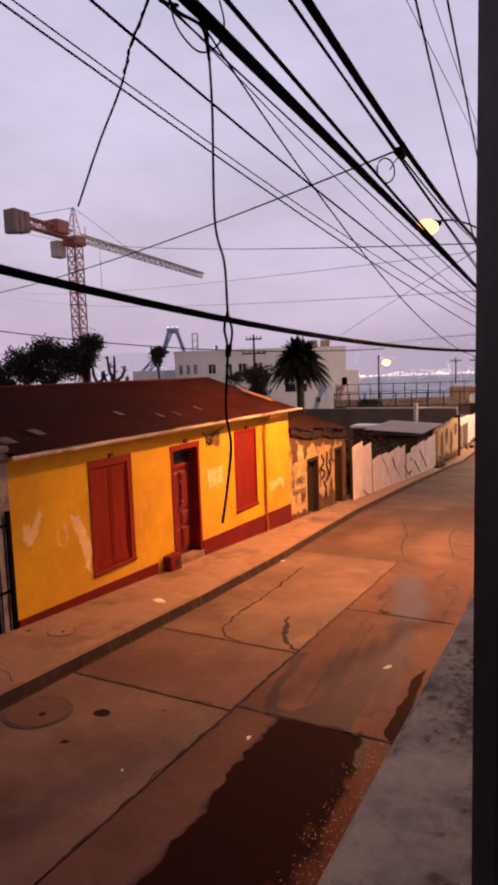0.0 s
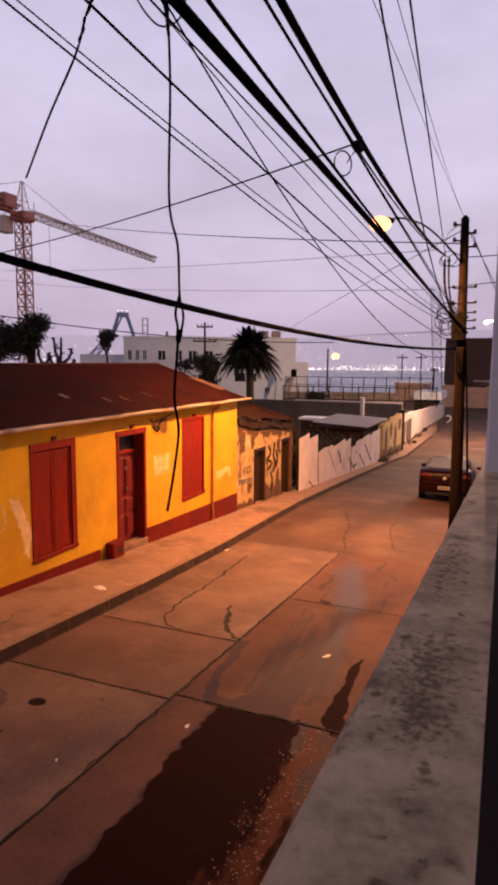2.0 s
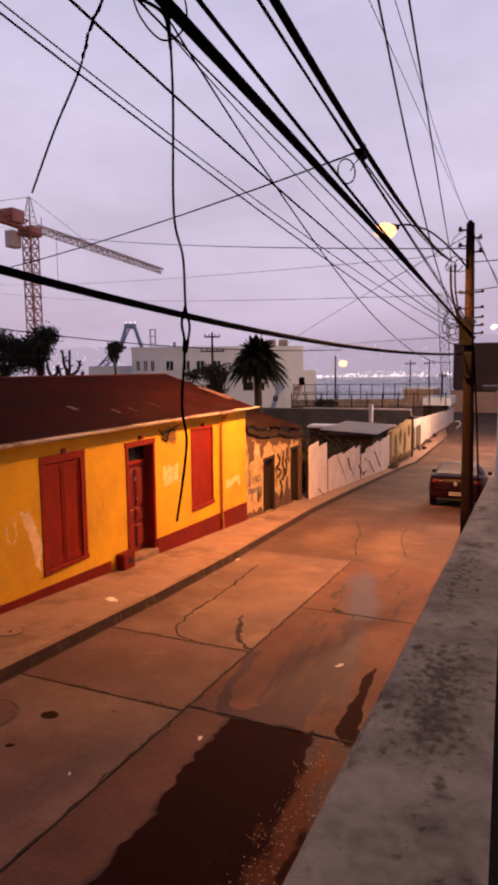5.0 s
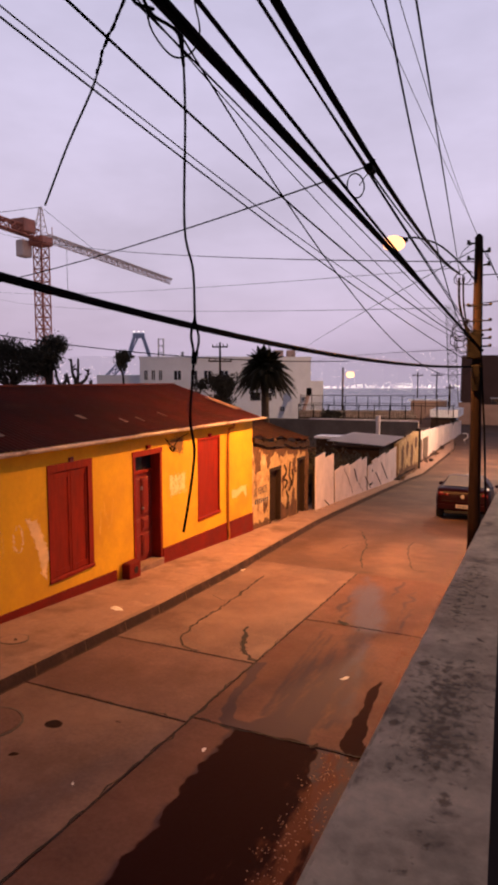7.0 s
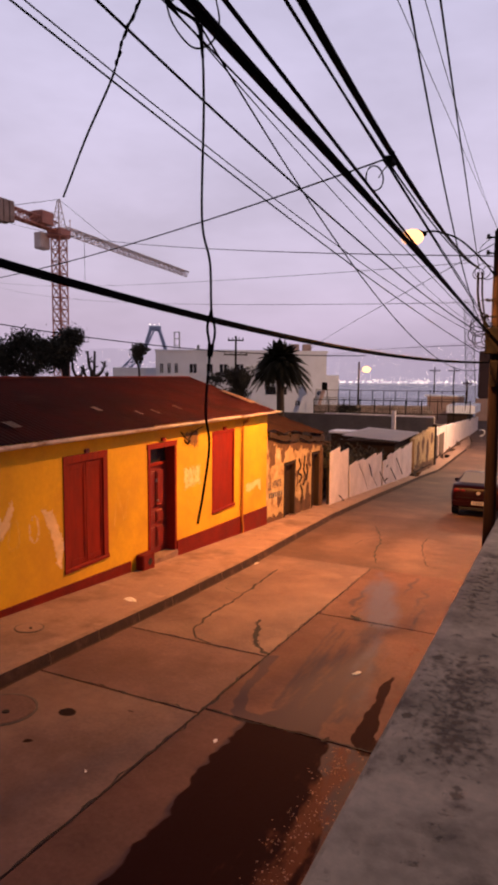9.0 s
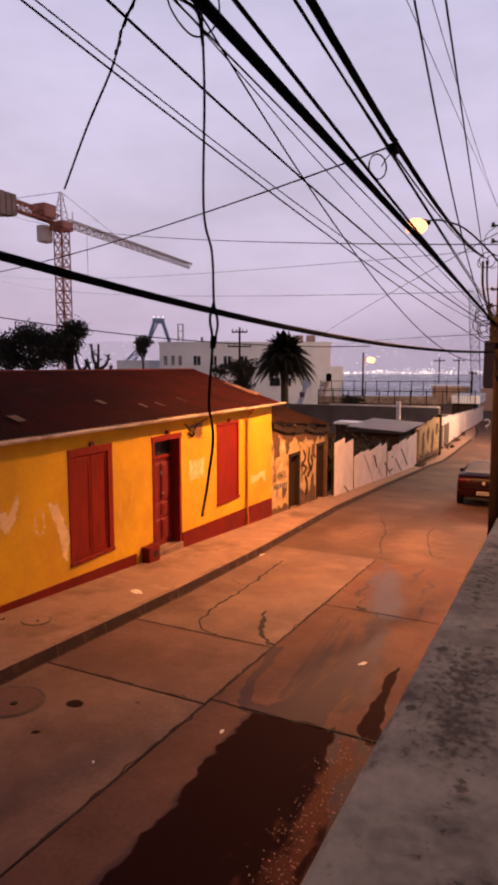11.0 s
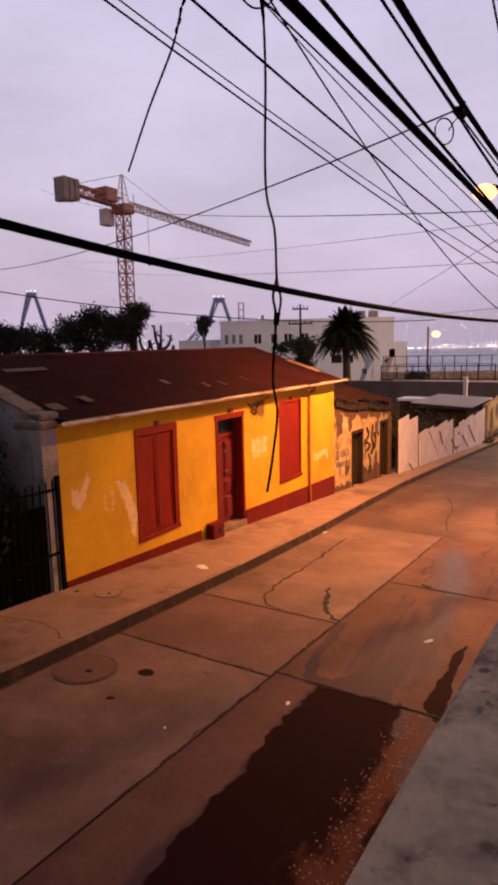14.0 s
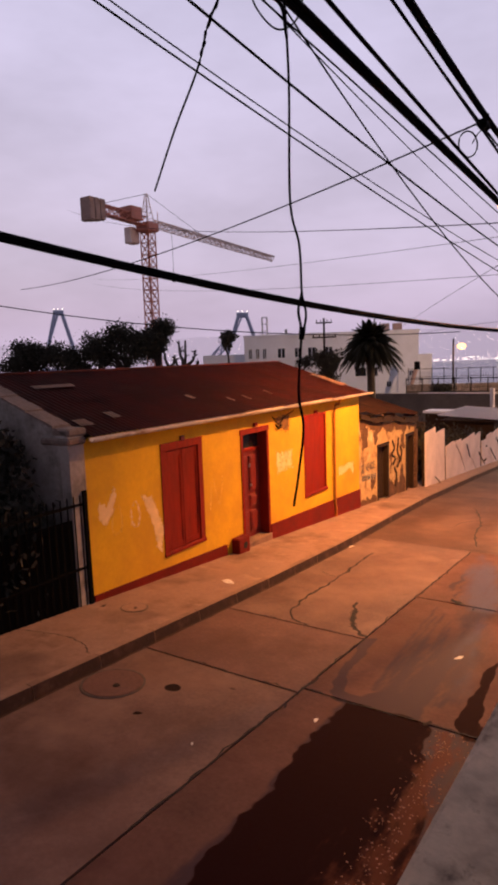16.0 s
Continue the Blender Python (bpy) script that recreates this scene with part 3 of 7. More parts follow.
def masked(name, at, u0, u1, v0, v1, step, shapes, material, parent, label="", warp=0.06, seed=1, holes=()):
    """A thin coat over part of a wall, at(u, v) being a point of it, with a mask of its shapes."""
    nu, nv = max(2, int((u1 - u0) / step) + 1), max(2, int((v1 - v0) / step) + 1)
    U, V = np.meshgrid(np.linspace(u0, u1, nu), np.linspace(v0, v1, nv), indexing="ij")
    mask = mask_of(U, V, shapes, warp, seed)
    keep, verts, faces, values = {}, [], [], []

    def vert(a, b):
        if (a, b) not in keep:
            keep[a, b] = len(verts)
            verts.append(at(U[a, b], V[a, b]))
            values.append(mask[a, b])
        return keep[a, b]

    for a in range(nu - 1):
        for b in range(nv - 1):
            if any(h[0] < U[a + 1, b] and U[a, b] < h[1] and h[2] < V[a, b + 1] and V[a, b] < h[3] for h in holes):
                continue
            if mask[a:a + 2, b:b + 2].max() > 0.01:
                faces.append((vert(a, b), vert(a + 1, b), vert(a + 1, b + 1), vert(a, b + 1)))
    me = bpy.data.meshes.new(name)
    me.from_pydata(verts, [], faces)
    me.attributes.new("cover", "FLOAT", "POINT").data.foreach_set("value", values)
    me.materials.append(material)
    ob = new(name, me)
    ob.parent = parent
    if label:
        ob["label"] = label
    return ob


STAINS = []


def stain(kind, outline, soft=0.12, strength=1.0, seed=1, warp=0.06):
    xs, ys = [p[0] for p in outline], [p[1] for p in outline]
    m = soft + warp * 2
    STAINS.append((kind, outline, soft, strength, seed, warp, (min(xs) - m, max(xs) + m, min(ys) - m, max(ys) + m)))


def stained(ob):
    """Writes the masks of the stains that reach a ground mesh into it."""
    me = ob.data
    co = np.empty(len(me.vertices) * 3)
    me.vertices.foreach_get("co", co)
    x, y = co[0::3], co[1::3]
    masks = {}
    for kind, outline, soft, strength, seed, warp, (x0, x1, y0, y1) in STAINS:
        hit = np.nonzero((x > x0) & (x < x1) & (y > y0) & (y < y1))[0]
        if len(hit):
            m = masks.setdefault(kind, np.zeros(len(x)))
            m[hit] = np.maximum(m[hit], mask_of(x[hit], y[hit], [(outline, soft, strength)], warp, seed))
    for kind, m in masks.items():
        me.attributes.new(kind, "FLOAT", "POINT").data.foreach_set("value", m)
    return ob


def oval(x, y, a, b, n=12):
    return [(x + a * math.cos(i * math.tau / n), y + b * math.sin(i * math.tau / n)) for i in range(n)]


def crack(line, width, parent, seed=3, zf=rz):
    bm = bmesh.new()
    pts = curve_pts([(x, y, 0) for x, y in line], 72)
    prev = None
    for i, p in enumerate(pts):
        d = (pts[min(i + 1, len(pts) - 1)] - pts[max(i - 1, 0)]).normalized()
        s = Vector((-d.y, d.x, 0))
        p = p + s * (noise.noise((p.x * 4, p.y * 4, seed)) * 0.05 + noise.noise((p.x * 13, p.y * 13, seed)) * 0.025)
        w = width * (0.35 + 1.5 * abs(noise.noise((i * 0.37, seed, 0)))) * (0.4 if i in (0, len(pts) - 1) else 1)
        now = [bm.verts.new((q.x, q.y, zf(q.y) + 0.006)) for q in (p - s * w, p + s * w)]
        if prev:
            bm.faces.new((prev[0], now[0], now[1], prev[1]))
        prev = now
    bmesh.ops.recalc_face_normals(bm, faces=bm.faces[:])
    return part("crack", bm, JOINT, parent)


crack([(-5.04, 12.34), (-4.92, 10.94), (-4.82, 9.83), (-4.80, 8.83), (-4.66, 8.07), (-4.39, 7.72), (-4.15, 7.70)], 0.034, road)
crack([(-5.30, 10.4), (-5.05, 10.25), (-4.90, 10.2)], 0.010, road, 5)
crack([(-3.97, 9.05), (-3.73, 8.29), (-3.52, 7.95), (-3.26, 7.73)], 0.055, road, 7)
crack([(-4.56, 19.4), (-3.86, 17.1), (-3.64, 15.5), (-3.3, 14.2)], 0.030, road, 8)
crack([(-2.75, 18.4), (-2.72, 17.1), (-2.40, 15.5), (-2.2, 14.7), (-1.9, 14.6)], 0.024, road, 11)
crack([(-4.0, 17.4), (-4.3, 16.8), (-4.35, 16.2)], 0.014, road, 13)
# broken edges along the joints
crack([(-3.27, 3.0), (-3.28, 4.6), (-3.26, 5.7), (-3.28, 6.7), (-3.27, 7.8)], 0.022, road, 21)
crack([(-3.27, 7.8), (-3.28, 9.2), (-3.26, 10.9), (-3.28, 12.4), (-3.27, 13.6)], 0.020, road, 22)
crack([(-5.5, 5.74), (-4.8, 5.76), (-4.2, 5.75), (-3.6, 5.76), (-3.3, 5.76)], 0.020, road, 23)
crack([(-5.5, 7.66), (-4.8, 7.67), (-4.2, 7.66), (-3.6, 7.67), (-3.3, 7.67)], 0.014, road, 24)
crack([(-3.2, 5.89), (-2.6, 5.87), (-2.0, 5.88), (-1.5, 5.89), (-1.1, 5.88)], 0.018, road, 25)
crack([(-3.2, 9.90), (-2.6, 9.91), (-2.0, 9.90), (-1.2, 9.90)], 0.012, road, 26)
# worn and sooty blotches
for x, y, a, b, soft, much in ((-4.6, 16.6, 0.8, 1.7, 0.9, 1.1), (-2.7, 16.6, 0.7, 1.5, 0.8, 1.1), (-4.2, 10.8, 0.8, 2.6, 1.2, 1.0), (-4.7, 5.2, 0.8, 0.42, 0.6, 1.0), (-2.6, 14.4, 0.5, 0.6, 0.6, 0.8), (-6.6, 14.4, 0.5, 1.6, 0.7, 0.9), (-6.5, 9.2, 0.4, 0.9, 0.6, 0.8)):
    stain("worn", oval(x, y, a, b), soft, much, int(70 + x * 3 + y), 0.3)
for x, y, a, b, soft, much in ((-5.4, 17.6, 0.5, 2.6, 0.9, 0.9), (-3.75, 15.8, 0.3, 2.0, 0.8, 0.95), (-3.4, 20.5, 0.6, 2.6, 0.9, 0.8), (-4.1, 4.5, 0.55, 0.5, 0.8, 0.8), (-4.4, 3.2, 0.9, 0.7, 0.9, 0.9), (-3.8, 7.0, 0.45, 0.35, 0.6, 0.8), (-4.9, 6.6, 0.5, 0.5, 0.7, 0.7), (-5.3, 8.6, 0.3, 0.8, 0.6, 0.8), (-2.4, 17.5, 0.2, 1.6, 0.6, 0.8),
                              (-6.92, 10.0, 0.26, 0.5, 0.4, 1.0), (-6.9, 11.9, 0.2, 0.9, 0.4, 1.0), (-6.6, 12.6, 0.5, 0.3, 0.4, 0.8), (-6.3, 6.2, 0.5, 0.4, 0.5, 0.8), (-6.75, 8.2, 0.3, 0.6, 0.5, 0.8), (-6.5, 17.6, 0.6, 0.6, 0.5, 0.9), (-6.3, 3.9, 0.6, 0.9, 0.6, 1.0), (-6.9, 15.8, 0.2, 1.2, 0.4, 0.9)):
    stain("soot", oval(x, y, a, b), soft, much, int(90 + x * 3 + y), 0.3)
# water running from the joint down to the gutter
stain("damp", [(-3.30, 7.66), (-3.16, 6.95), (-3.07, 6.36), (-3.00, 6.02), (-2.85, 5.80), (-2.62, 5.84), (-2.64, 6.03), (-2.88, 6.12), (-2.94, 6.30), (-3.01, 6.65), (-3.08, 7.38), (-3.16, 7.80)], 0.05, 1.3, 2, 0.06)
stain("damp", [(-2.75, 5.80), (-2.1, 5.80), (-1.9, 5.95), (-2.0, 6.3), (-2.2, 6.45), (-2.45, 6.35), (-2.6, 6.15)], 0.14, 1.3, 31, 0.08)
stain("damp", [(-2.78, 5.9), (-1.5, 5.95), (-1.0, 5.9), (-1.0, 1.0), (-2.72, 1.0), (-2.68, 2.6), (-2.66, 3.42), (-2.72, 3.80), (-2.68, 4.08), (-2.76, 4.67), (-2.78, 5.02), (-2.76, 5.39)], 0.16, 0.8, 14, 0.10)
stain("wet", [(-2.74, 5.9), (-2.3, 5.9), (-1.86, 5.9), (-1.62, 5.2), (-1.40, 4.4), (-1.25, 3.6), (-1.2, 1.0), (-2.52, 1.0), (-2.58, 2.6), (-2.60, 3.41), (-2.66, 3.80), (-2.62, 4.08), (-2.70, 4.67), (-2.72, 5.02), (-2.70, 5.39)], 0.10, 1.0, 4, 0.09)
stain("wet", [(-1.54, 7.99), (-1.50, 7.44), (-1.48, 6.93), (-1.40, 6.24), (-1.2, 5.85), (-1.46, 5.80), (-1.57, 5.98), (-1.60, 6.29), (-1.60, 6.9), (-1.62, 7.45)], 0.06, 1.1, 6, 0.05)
# sky reflected in the wet, laid on as bluish colour
stain("painted_sheen", [(-3.02, 13.5), (-2.50, 12.5), (-1.98, 10.6), (-1.90, 9.8), (-2.36, 9.7), (-2.56, 10.4), (-2.84, 11.6)], 0.36, 1.2, 30, 0.06)
stain("painted_sheen", [(-2.25, 9.9), (-2.0, 9.9), (-1.66, 7.4), (-1.60, 6.6), (-1.85, 6.5), (-2.05, 7.6)], 0.36, 0.60, 33, 0.06)
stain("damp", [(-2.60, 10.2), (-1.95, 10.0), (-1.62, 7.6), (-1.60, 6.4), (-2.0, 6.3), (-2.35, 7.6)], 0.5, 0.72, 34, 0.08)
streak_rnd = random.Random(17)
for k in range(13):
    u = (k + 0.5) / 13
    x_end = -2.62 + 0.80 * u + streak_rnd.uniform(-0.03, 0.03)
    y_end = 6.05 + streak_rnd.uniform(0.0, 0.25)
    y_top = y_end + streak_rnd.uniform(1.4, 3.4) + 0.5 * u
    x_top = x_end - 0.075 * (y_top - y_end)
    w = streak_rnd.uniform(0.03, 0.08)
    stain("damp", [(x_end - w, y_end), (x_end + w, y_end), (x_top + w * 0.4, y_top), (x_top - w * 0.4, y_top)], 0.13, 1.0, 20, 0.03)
for x, y, a, b in ((-2.9, 11.4, 0.06, 1.0), (-2.75, 10.6, 0.05, 0.7), (-1.85, 11.6, 0.05, 1.2), (-1.7, 10.6, 0.04, 0.9), (-2.2, 12.6, 0.06, 0.9)):
    stain("damp", oval(x, y, a, b), 0.12, 0.9, 40, 0.10)
stain("silt", [(-1.84, 5.88), (-1.35, 5.95), (-0.9, 5.8), (-0.9, 1.0), (-1.75, 1.0), (-1.90, 3.2), (-1.78, 4.6)], 0.45, 0.50, 50, 0.12)
stain("silt", [(-1.68, 5.8), (-1.48, 5.8), (-1.38, 4.2), (-1.40, 3.0), (-1.66, 3.0), (-1.62, 4.3)], 0.22, 0.95, 51, 0.08)
stain("silt", oval(-1.25, 8.9, 0.24, 2.8), 0.35, 0.55, 52, 0.10)
# potholes: the slab stays flat, only their inner shade is coloured in
stain("hole_shade", oval(-4.53, 5.06, 0.115, 0.085), 0.05, 1.1, 60, 0.03)
stain("hole_shade", oval(-4.47, 4.40, 0.05, 0.04), 0.03, 1.1, 61, 0.02)
stain("hole_shade", oval(-3.95, 5.42, 0.05, 0.02), 0.03, 0.9, 62, 0.02)
crack([(-7.2, 14.6), (-6.6, 14.5), (-5.95, 14.7)], 0.010, pavement, 31, zf=pz)
crack([(-7.2, 11.1), (-6.5, 11.2), (-5.85, 11.1)], 0.008, pavement, 32, zf=pz)
crack([(-7.2, 5.0), (-6.5, 5.2), (-5.8, 5.0)], 0.012, pavement, 33, zf=pz)
stained(road)
stained(pavement)


def pebbles():
    rnd = random.Random(8)
    bm = bmesh.new()
    for k in range(420):
        y = rnd.uniform(2.6, 5.8)
        x = rnd.gauss(-1.56 + 0.03 * math.sin(y * 4), 0.10)
        s = rnd.uniform(0.003, 0.009)
        bmesh.ops.create_icosphere(bm, subdivisions=1, radius=s, matrix=Matrix.Translation((x, y, rz(y) + 0.016 + s * 0.4)) @ Matrix.Diagonal((1.2, 1, 0.6, 1)))
    tagged(part("pebbles", bm, PEBBLE), "loose rusty pebbles in the reddish silt", "pebbles", kind="stuff")


pebbles()


def litter(x, y, z, size, seed, name="paper_scrap", label="crumpled white paper scrap lying on the concrete", material=PAPER):
    rnd = random.Random(seed)
    bm = bmesh.new()
    n = 9
    c = bm.verts.new((0, 0, size * 0.22))
    c2 = bm.verts.new((0, 0, 0))
    rim = []
    for i in range(n):
        a = i * math.tau / n
        r = size * rnd.uniform(0.6, 1.2)
        rim.append(bm.verts.new((math.cos(a) * r * 1.5, math.sin(a) * r * 0.8, rnd.uniform(0, size * 0.2))))
    for i in range(n):
        bm.faces.new((c, rim[i], rim[(i + 1) % n]))
        bm.faces.new((c2, rim[(i + 1) % n], rim[i]))
    ob = tagged(part(name, bm, material), label, "litter", "litter on the street")
    ob.location = (x, y, z)
    ob.rotation_euler = (0, 0, rnd.uniform(0, 3))
    return ob


litter(-6.14, 8.45, pz(8.45), 0.10, 1)
litter(-5.66, 12.58, rz(12.58), 0.05, 2)
litter(-2.83, 5.32, rz(5.32), 0.03, 3)
litter(-3.62, 4.26, rz(4.26), 0.018, 4)
litter(-1.99, 7.73, rz(7.73) + 0.01, 0.045, 5)
litter(-2.61, 9.93, rz(9.93) + 0.01, 0.095, 6, "stone", "dark loose stone on the wet road", JOINT)
litter(-2.3, 9.75, rz(9.75) + 0.01, 0.03, 7, "stone", "dark loose stone on the wet road", JOINT)
litter(-1.82, 5.88, rz(5.88) + 0.015, 0.05, 8, "twig_clump", "dark clump of twigs on the road", OLDWOOD)
litter(-7.0, 6.35, pz(6.35), 0.04, 9, "stone", "small dark stone beside the house wall", JOINT)


def manhole(x, y, z, r, name, label):
    t = thing(name, label, "manhole cover", (x, y, z))
    bm = bmesh.new()
    n = 40
    prof = [(r * 1.05, -0.02), (r * 1.05, 0.004), (r * 0.98, 0.005), (r * 0.97, -0.004)]
    rings = [[bm.verts.new((math.cos(k * math.tau / n) * a, math.sin(k * math.tau / n) * a, b)) for k in range(n)] for a, b in prof]
    for r0, r1 in zip(rings, rings[1:]):
        for k in range(n):
            bm.faces.new((r0[k], r0[(k + 1) % n], r1[(k + 1) % n], r1[k]))
    part("rim", bm, CASTIRON, t)
    bm = bmesh.new()
    bmesh.ops.create_cone(bm, cap_ends=True, segments=40, radius1=r * 0.955, radius2=r * 0.955, depth=0.03, matrix=Matrix.Translation((0, 0, -0.008)))
    part("lid", bm, SLABOLD if r > 0.3 else PAVE, t)
    # dark disc on top of the lid in place of a shaded slot
    bm = bmesh.new()
    bmesh.ops.create_cone(bm, cap_ends=True, segments=12, radius1=r * 0.12, radius2=r * 0.10, depth=0.012, matrix=Matrix.Translation((r * 0.25, -r * 0.1, 0.012)))
    part("lifting_slot_disc", bm, JOINT, t)
    t.rotation_euler = (-math.atan(0.0756), 0, 0)
    return t


manhole(-5.18, 4.75, rz(4.75) + 0.006, 0.36, "manhole_cover", "round concrete manhole cover set in the road")
manhole(-6.55, 6.55, pz(6.55) + 0.004, 0.20, "inspection_cover", "small round inspection cover in the pavement")

# ---- the window that the camera looks out of ----
LZ = 3.37


def own_building():
    house = thing("own_house", "pale rendered house front with a concrete ledge under its window", "house", (0.3, 0, rz(0) + 0.12))
    def P(name, bm, m, label=""):
        ob = part(name, bm, m, house, label)
        ob.matrix_parent_inverse = Matrix.Translation((-0.3, 0, -(rz(0) + 0.12)))
        return ob
    bm = bmesh.new()
    prism(bm, [(-0.285, -3.0), (0.40, -3.0), (0.40, 3.0), (-0.085, 3.0), (-0.185, 0.5)], LZ - 0.13, LZ)
    bmesh.ops.bevel(bm, geom=[e for e in bm.edges if min(v.co.z for v in e.verts) > LZ - 0.01], offset=0.008, segments=2, affect="EDGES")
    ledge = P("ledge", bm, LEDGE, "stained grey concrete ledge")
    rnd = random.Random(41)
    blots = [(oval(-0.085, 0.96, 0.05, 0.17), 0.12, 0.62), (oval(-0.07, 0.84, 0.04, 0.06), 0.08, 0.6), (oval(-0.10, 1.55, 0.03, 0.25), 0.08, 0.5)]
    for _ in range(34):
        y = rnd.uniform(0.32, 1.5)
        blots.append((oval(rnd.uniform(-0.17 + 0.03 * (y - 0.5), 0.0), y, rnd.uniform(0.003, 0.010), rnd.uniform(0.004, 0.016), 7), 0.012, rnd.uniform(0.6, 0.95)))
    o = masked("dark_stain", lambda u, v: (u, v, LZ + 0.0012), -0.155, 0.005, 0.30, 1.9, 0.008, blots, LEDGESPOT, house, "", 0.02, 5)
    o.matrix_parent_inverse = Matrix.Translation((-0.3, 0, -(rz(0) + 0.12)))
    P("wall", B(0.02, 0.40, -3.0, 3.0, rz(-3) - 0.3, LZ - 0.13), WHITEWALL, "pale wall below the ledge")
    bm = bmesh.new()
    box(bm, -0.060, 0.40, 3.003, 9.0, rz(9) - 0.3, LZ + 3.2, 0.01)
    P("pilaster_wall", bm, WHITEWALL, "pale bluish painted wall beyond the ledge")
    P("lintel", B(0.02, 0.40, -3.0, 2.72, LZ + 2.4, LZ + 3.2), WHITEWALL)
    P("window_jamb", B(0.0056, 0.15, 0.111, 0.19, LZ, LZ + 2.4, 0.006), DARKFRAME, "dark window frame post")
    P("inner_wall", B(0.15, 0.40, 0.13, 2.72, LZ, LZ + 2.4), WHITEWALL)
    P("inner_wall", B(0.15, 0.40, -3.0, -1.2, LZ, LZ + 2.4), WHITEWALL)
    P("room_wall", B(3.2, 3.4, -3.0, 2.72, LZ - 0.9, LZ + 2.6), WHITEWALL)
    P("room_wall", B(0.40, 3.2, 2.6, 2.72, LZ - 0.9, LZ + 2.6), WHITEWALL)
    P("room_wall", B(0.40, 3.2, -3.0, -2.88, LZ - 0.9, LZ + 2.6), WHITEWALL)
    P("room_floor", B(0.40, 3.2, -2.88, 2.6, LZ - 1.0, LZ - 0.9), OLDWOOD)
    P("room_ceiling", B(0.40, 3.2, -2.88, 2.6, LZ + 2.5, LZ + 2.6), WHITEWALL)


own_building()


# ---- yellow house ----
FX = -7.25


def yellow_house():
    house = thing("yellow_house", "low yellow plastered house with red shutters and rusted iron roof", "house")
    Y0, Y1 = 6.40, 16.80
    EAVE = 2.72
    w1, dr, w2 = (8.12, 9.30, 0.40, 2.42), (10.62, 11.74, -0.10, 2.36), (13.42, 14.62, 0.40, 2.42)
    base = lambda y: pz(y) - 0.25
    bm = wall_x(bmesh.new(), FX - 0.32, FX, Y0, Y1, base, lambda y: EAVE, (w1, dr, w2))
    part("front_wall", bm, YELLOW, house, "yellow plaster wall with faded patches")
    # plinth: low before the door, stepping up after it
    bm = bmesh.new()
    prism(bm, [(FX, Y0), (FX + 0.035, Y0), (FX + 0.035, 9.98), (FX, 9.98)], lambda x, y: pz(y) - 0.2, lambda x, y: 0.26 - (y - Y0) * 0.042)
    part("plinth", bm, PLINTH, house, "dark red painted plinth")
    bm = bmesh.new()
    prism(bm, [(FX, 11.74), (FX + 0.035, 11.74), (FX + 0.035, Y1), (FX, Y1)], lambda x, y: pz(y) - 0.2, lambda x, y: 0.10 - (y - 11.74) * 0.034)
    part("plinth", bm, PLINTH, house)
    bm = B(FX, FX + 0.20, 10.16, 10.58, pz(10.5) - 0.1, 0.19, 0.025)
    part("stoop_block", bm, PLINTH, house, "red block with a round dark disc beside the door")
    # near-black disc on the face in place of a shaded opening
    bm = bmesh.new()
    rod(bm, (FX + 0.18, 10.40, 0.02), (FX + 0.206, 10.40, 0.02), 0.075, seg=14)
    part("dark_disc", bm, JOINT, house)
    part("doorstep", B(FX - 0.25, FX + 0.05, 10.62, 11.74, pz(11.7) - 0.1, -0.08, 0.015), KERB, house, "worn concrete doorstep")

    def shutters(w):
        y0, y1, z0, z1 = w
        f = part("window", B(FX - 0.12, FX - 0.06, y0, y1, z0, z1), REDPAINT, house, "window closed by red board shutters")
        bm = bmesh.new()
        t = 0.13
        box(bm, FX - 0.10, FX + 0.014, y0 - 0.01, y0 + t, z0, z1 - 0.13, 0.006)
        box(bm, FX - 0.10, FX + 0.014, y1 - t, y1 + 0.01, z0, z1 - 0.13, 0.006)
        box(bm, FX - 0.10, FX + 0.016, y0 - 0.01, y1 + 0.01, z1 - 0.13, z1 + 0.01, 0.006)
        part("frame", bm, REDPAINT, f)
        part("sill", B(FX - 0.10, FX + 0.030, y0 - 0.02, y1 + 0.02, z0 - 0.02, z0 + 0.05, 0.008), REDPAINT, f)
        part("ornament", B(FX, FX + 0.045, (y0 + y1) / 2 - 0.06, (y0 + y1) / 2 + 0.06, z1 + 0.01, z1 + 0.09, 0.012), DOORPAINT, f)
        mid = (y0 + y1) / 2
        for a, b in ((y0 + t + 0.004, mid - 0.006), (mid + 0.006, y1 - t - 0.004)):
            bm = bmesh.new()
            box(bm, FX - 0.05, FX - 0.026, a, b, z0 + 0.05, z1 - 0.135)
            for c, d in ((a, a + 0.05), (b - 0.05, b)):
                box(bm, FX - 0.026, FX - 0.012, c, d, z0 + 0.05, z1 - 0.135, 0.004)
            for zc in (z0 + 0.12, z1 - 0.20):
                box(bm, FX - 0.026, FX - 0.014, a + 0.05, b - 0.05, zc - 0.05, zc + 0.05, 0.004)
            part("shutter_leaf", bm, REDPAINT, f)

    shutters(w1)
    # the farther window is boarded by one plain sheet
    y0, y1, z0, z1 = w2
    f = part("window", B(FX - 0.10, FX - 0.02, y0 + 0.02, y1 - 0.02, z0, z1), REDPAINT, house, "window boarded by a plain red sheet")
    bm = bmesh.new()
    box(bm, FX - 0.02, FX + 0.012, y0 - 0.01, y0 + 0.05, z0, z1, 0.006)
    box(bm, FX - 0.02, FX + 0.012, y1 - 0.05, y1 + 0.01, z0, z1, 0.006)
    box(bm, FX - 0.02, FX + 0.014, y0 - 0.01, y1 + 0.01, z1 - 0.06, z1 + 0.01, 0.006)
    part("frame", bm, REDPAINT, f)
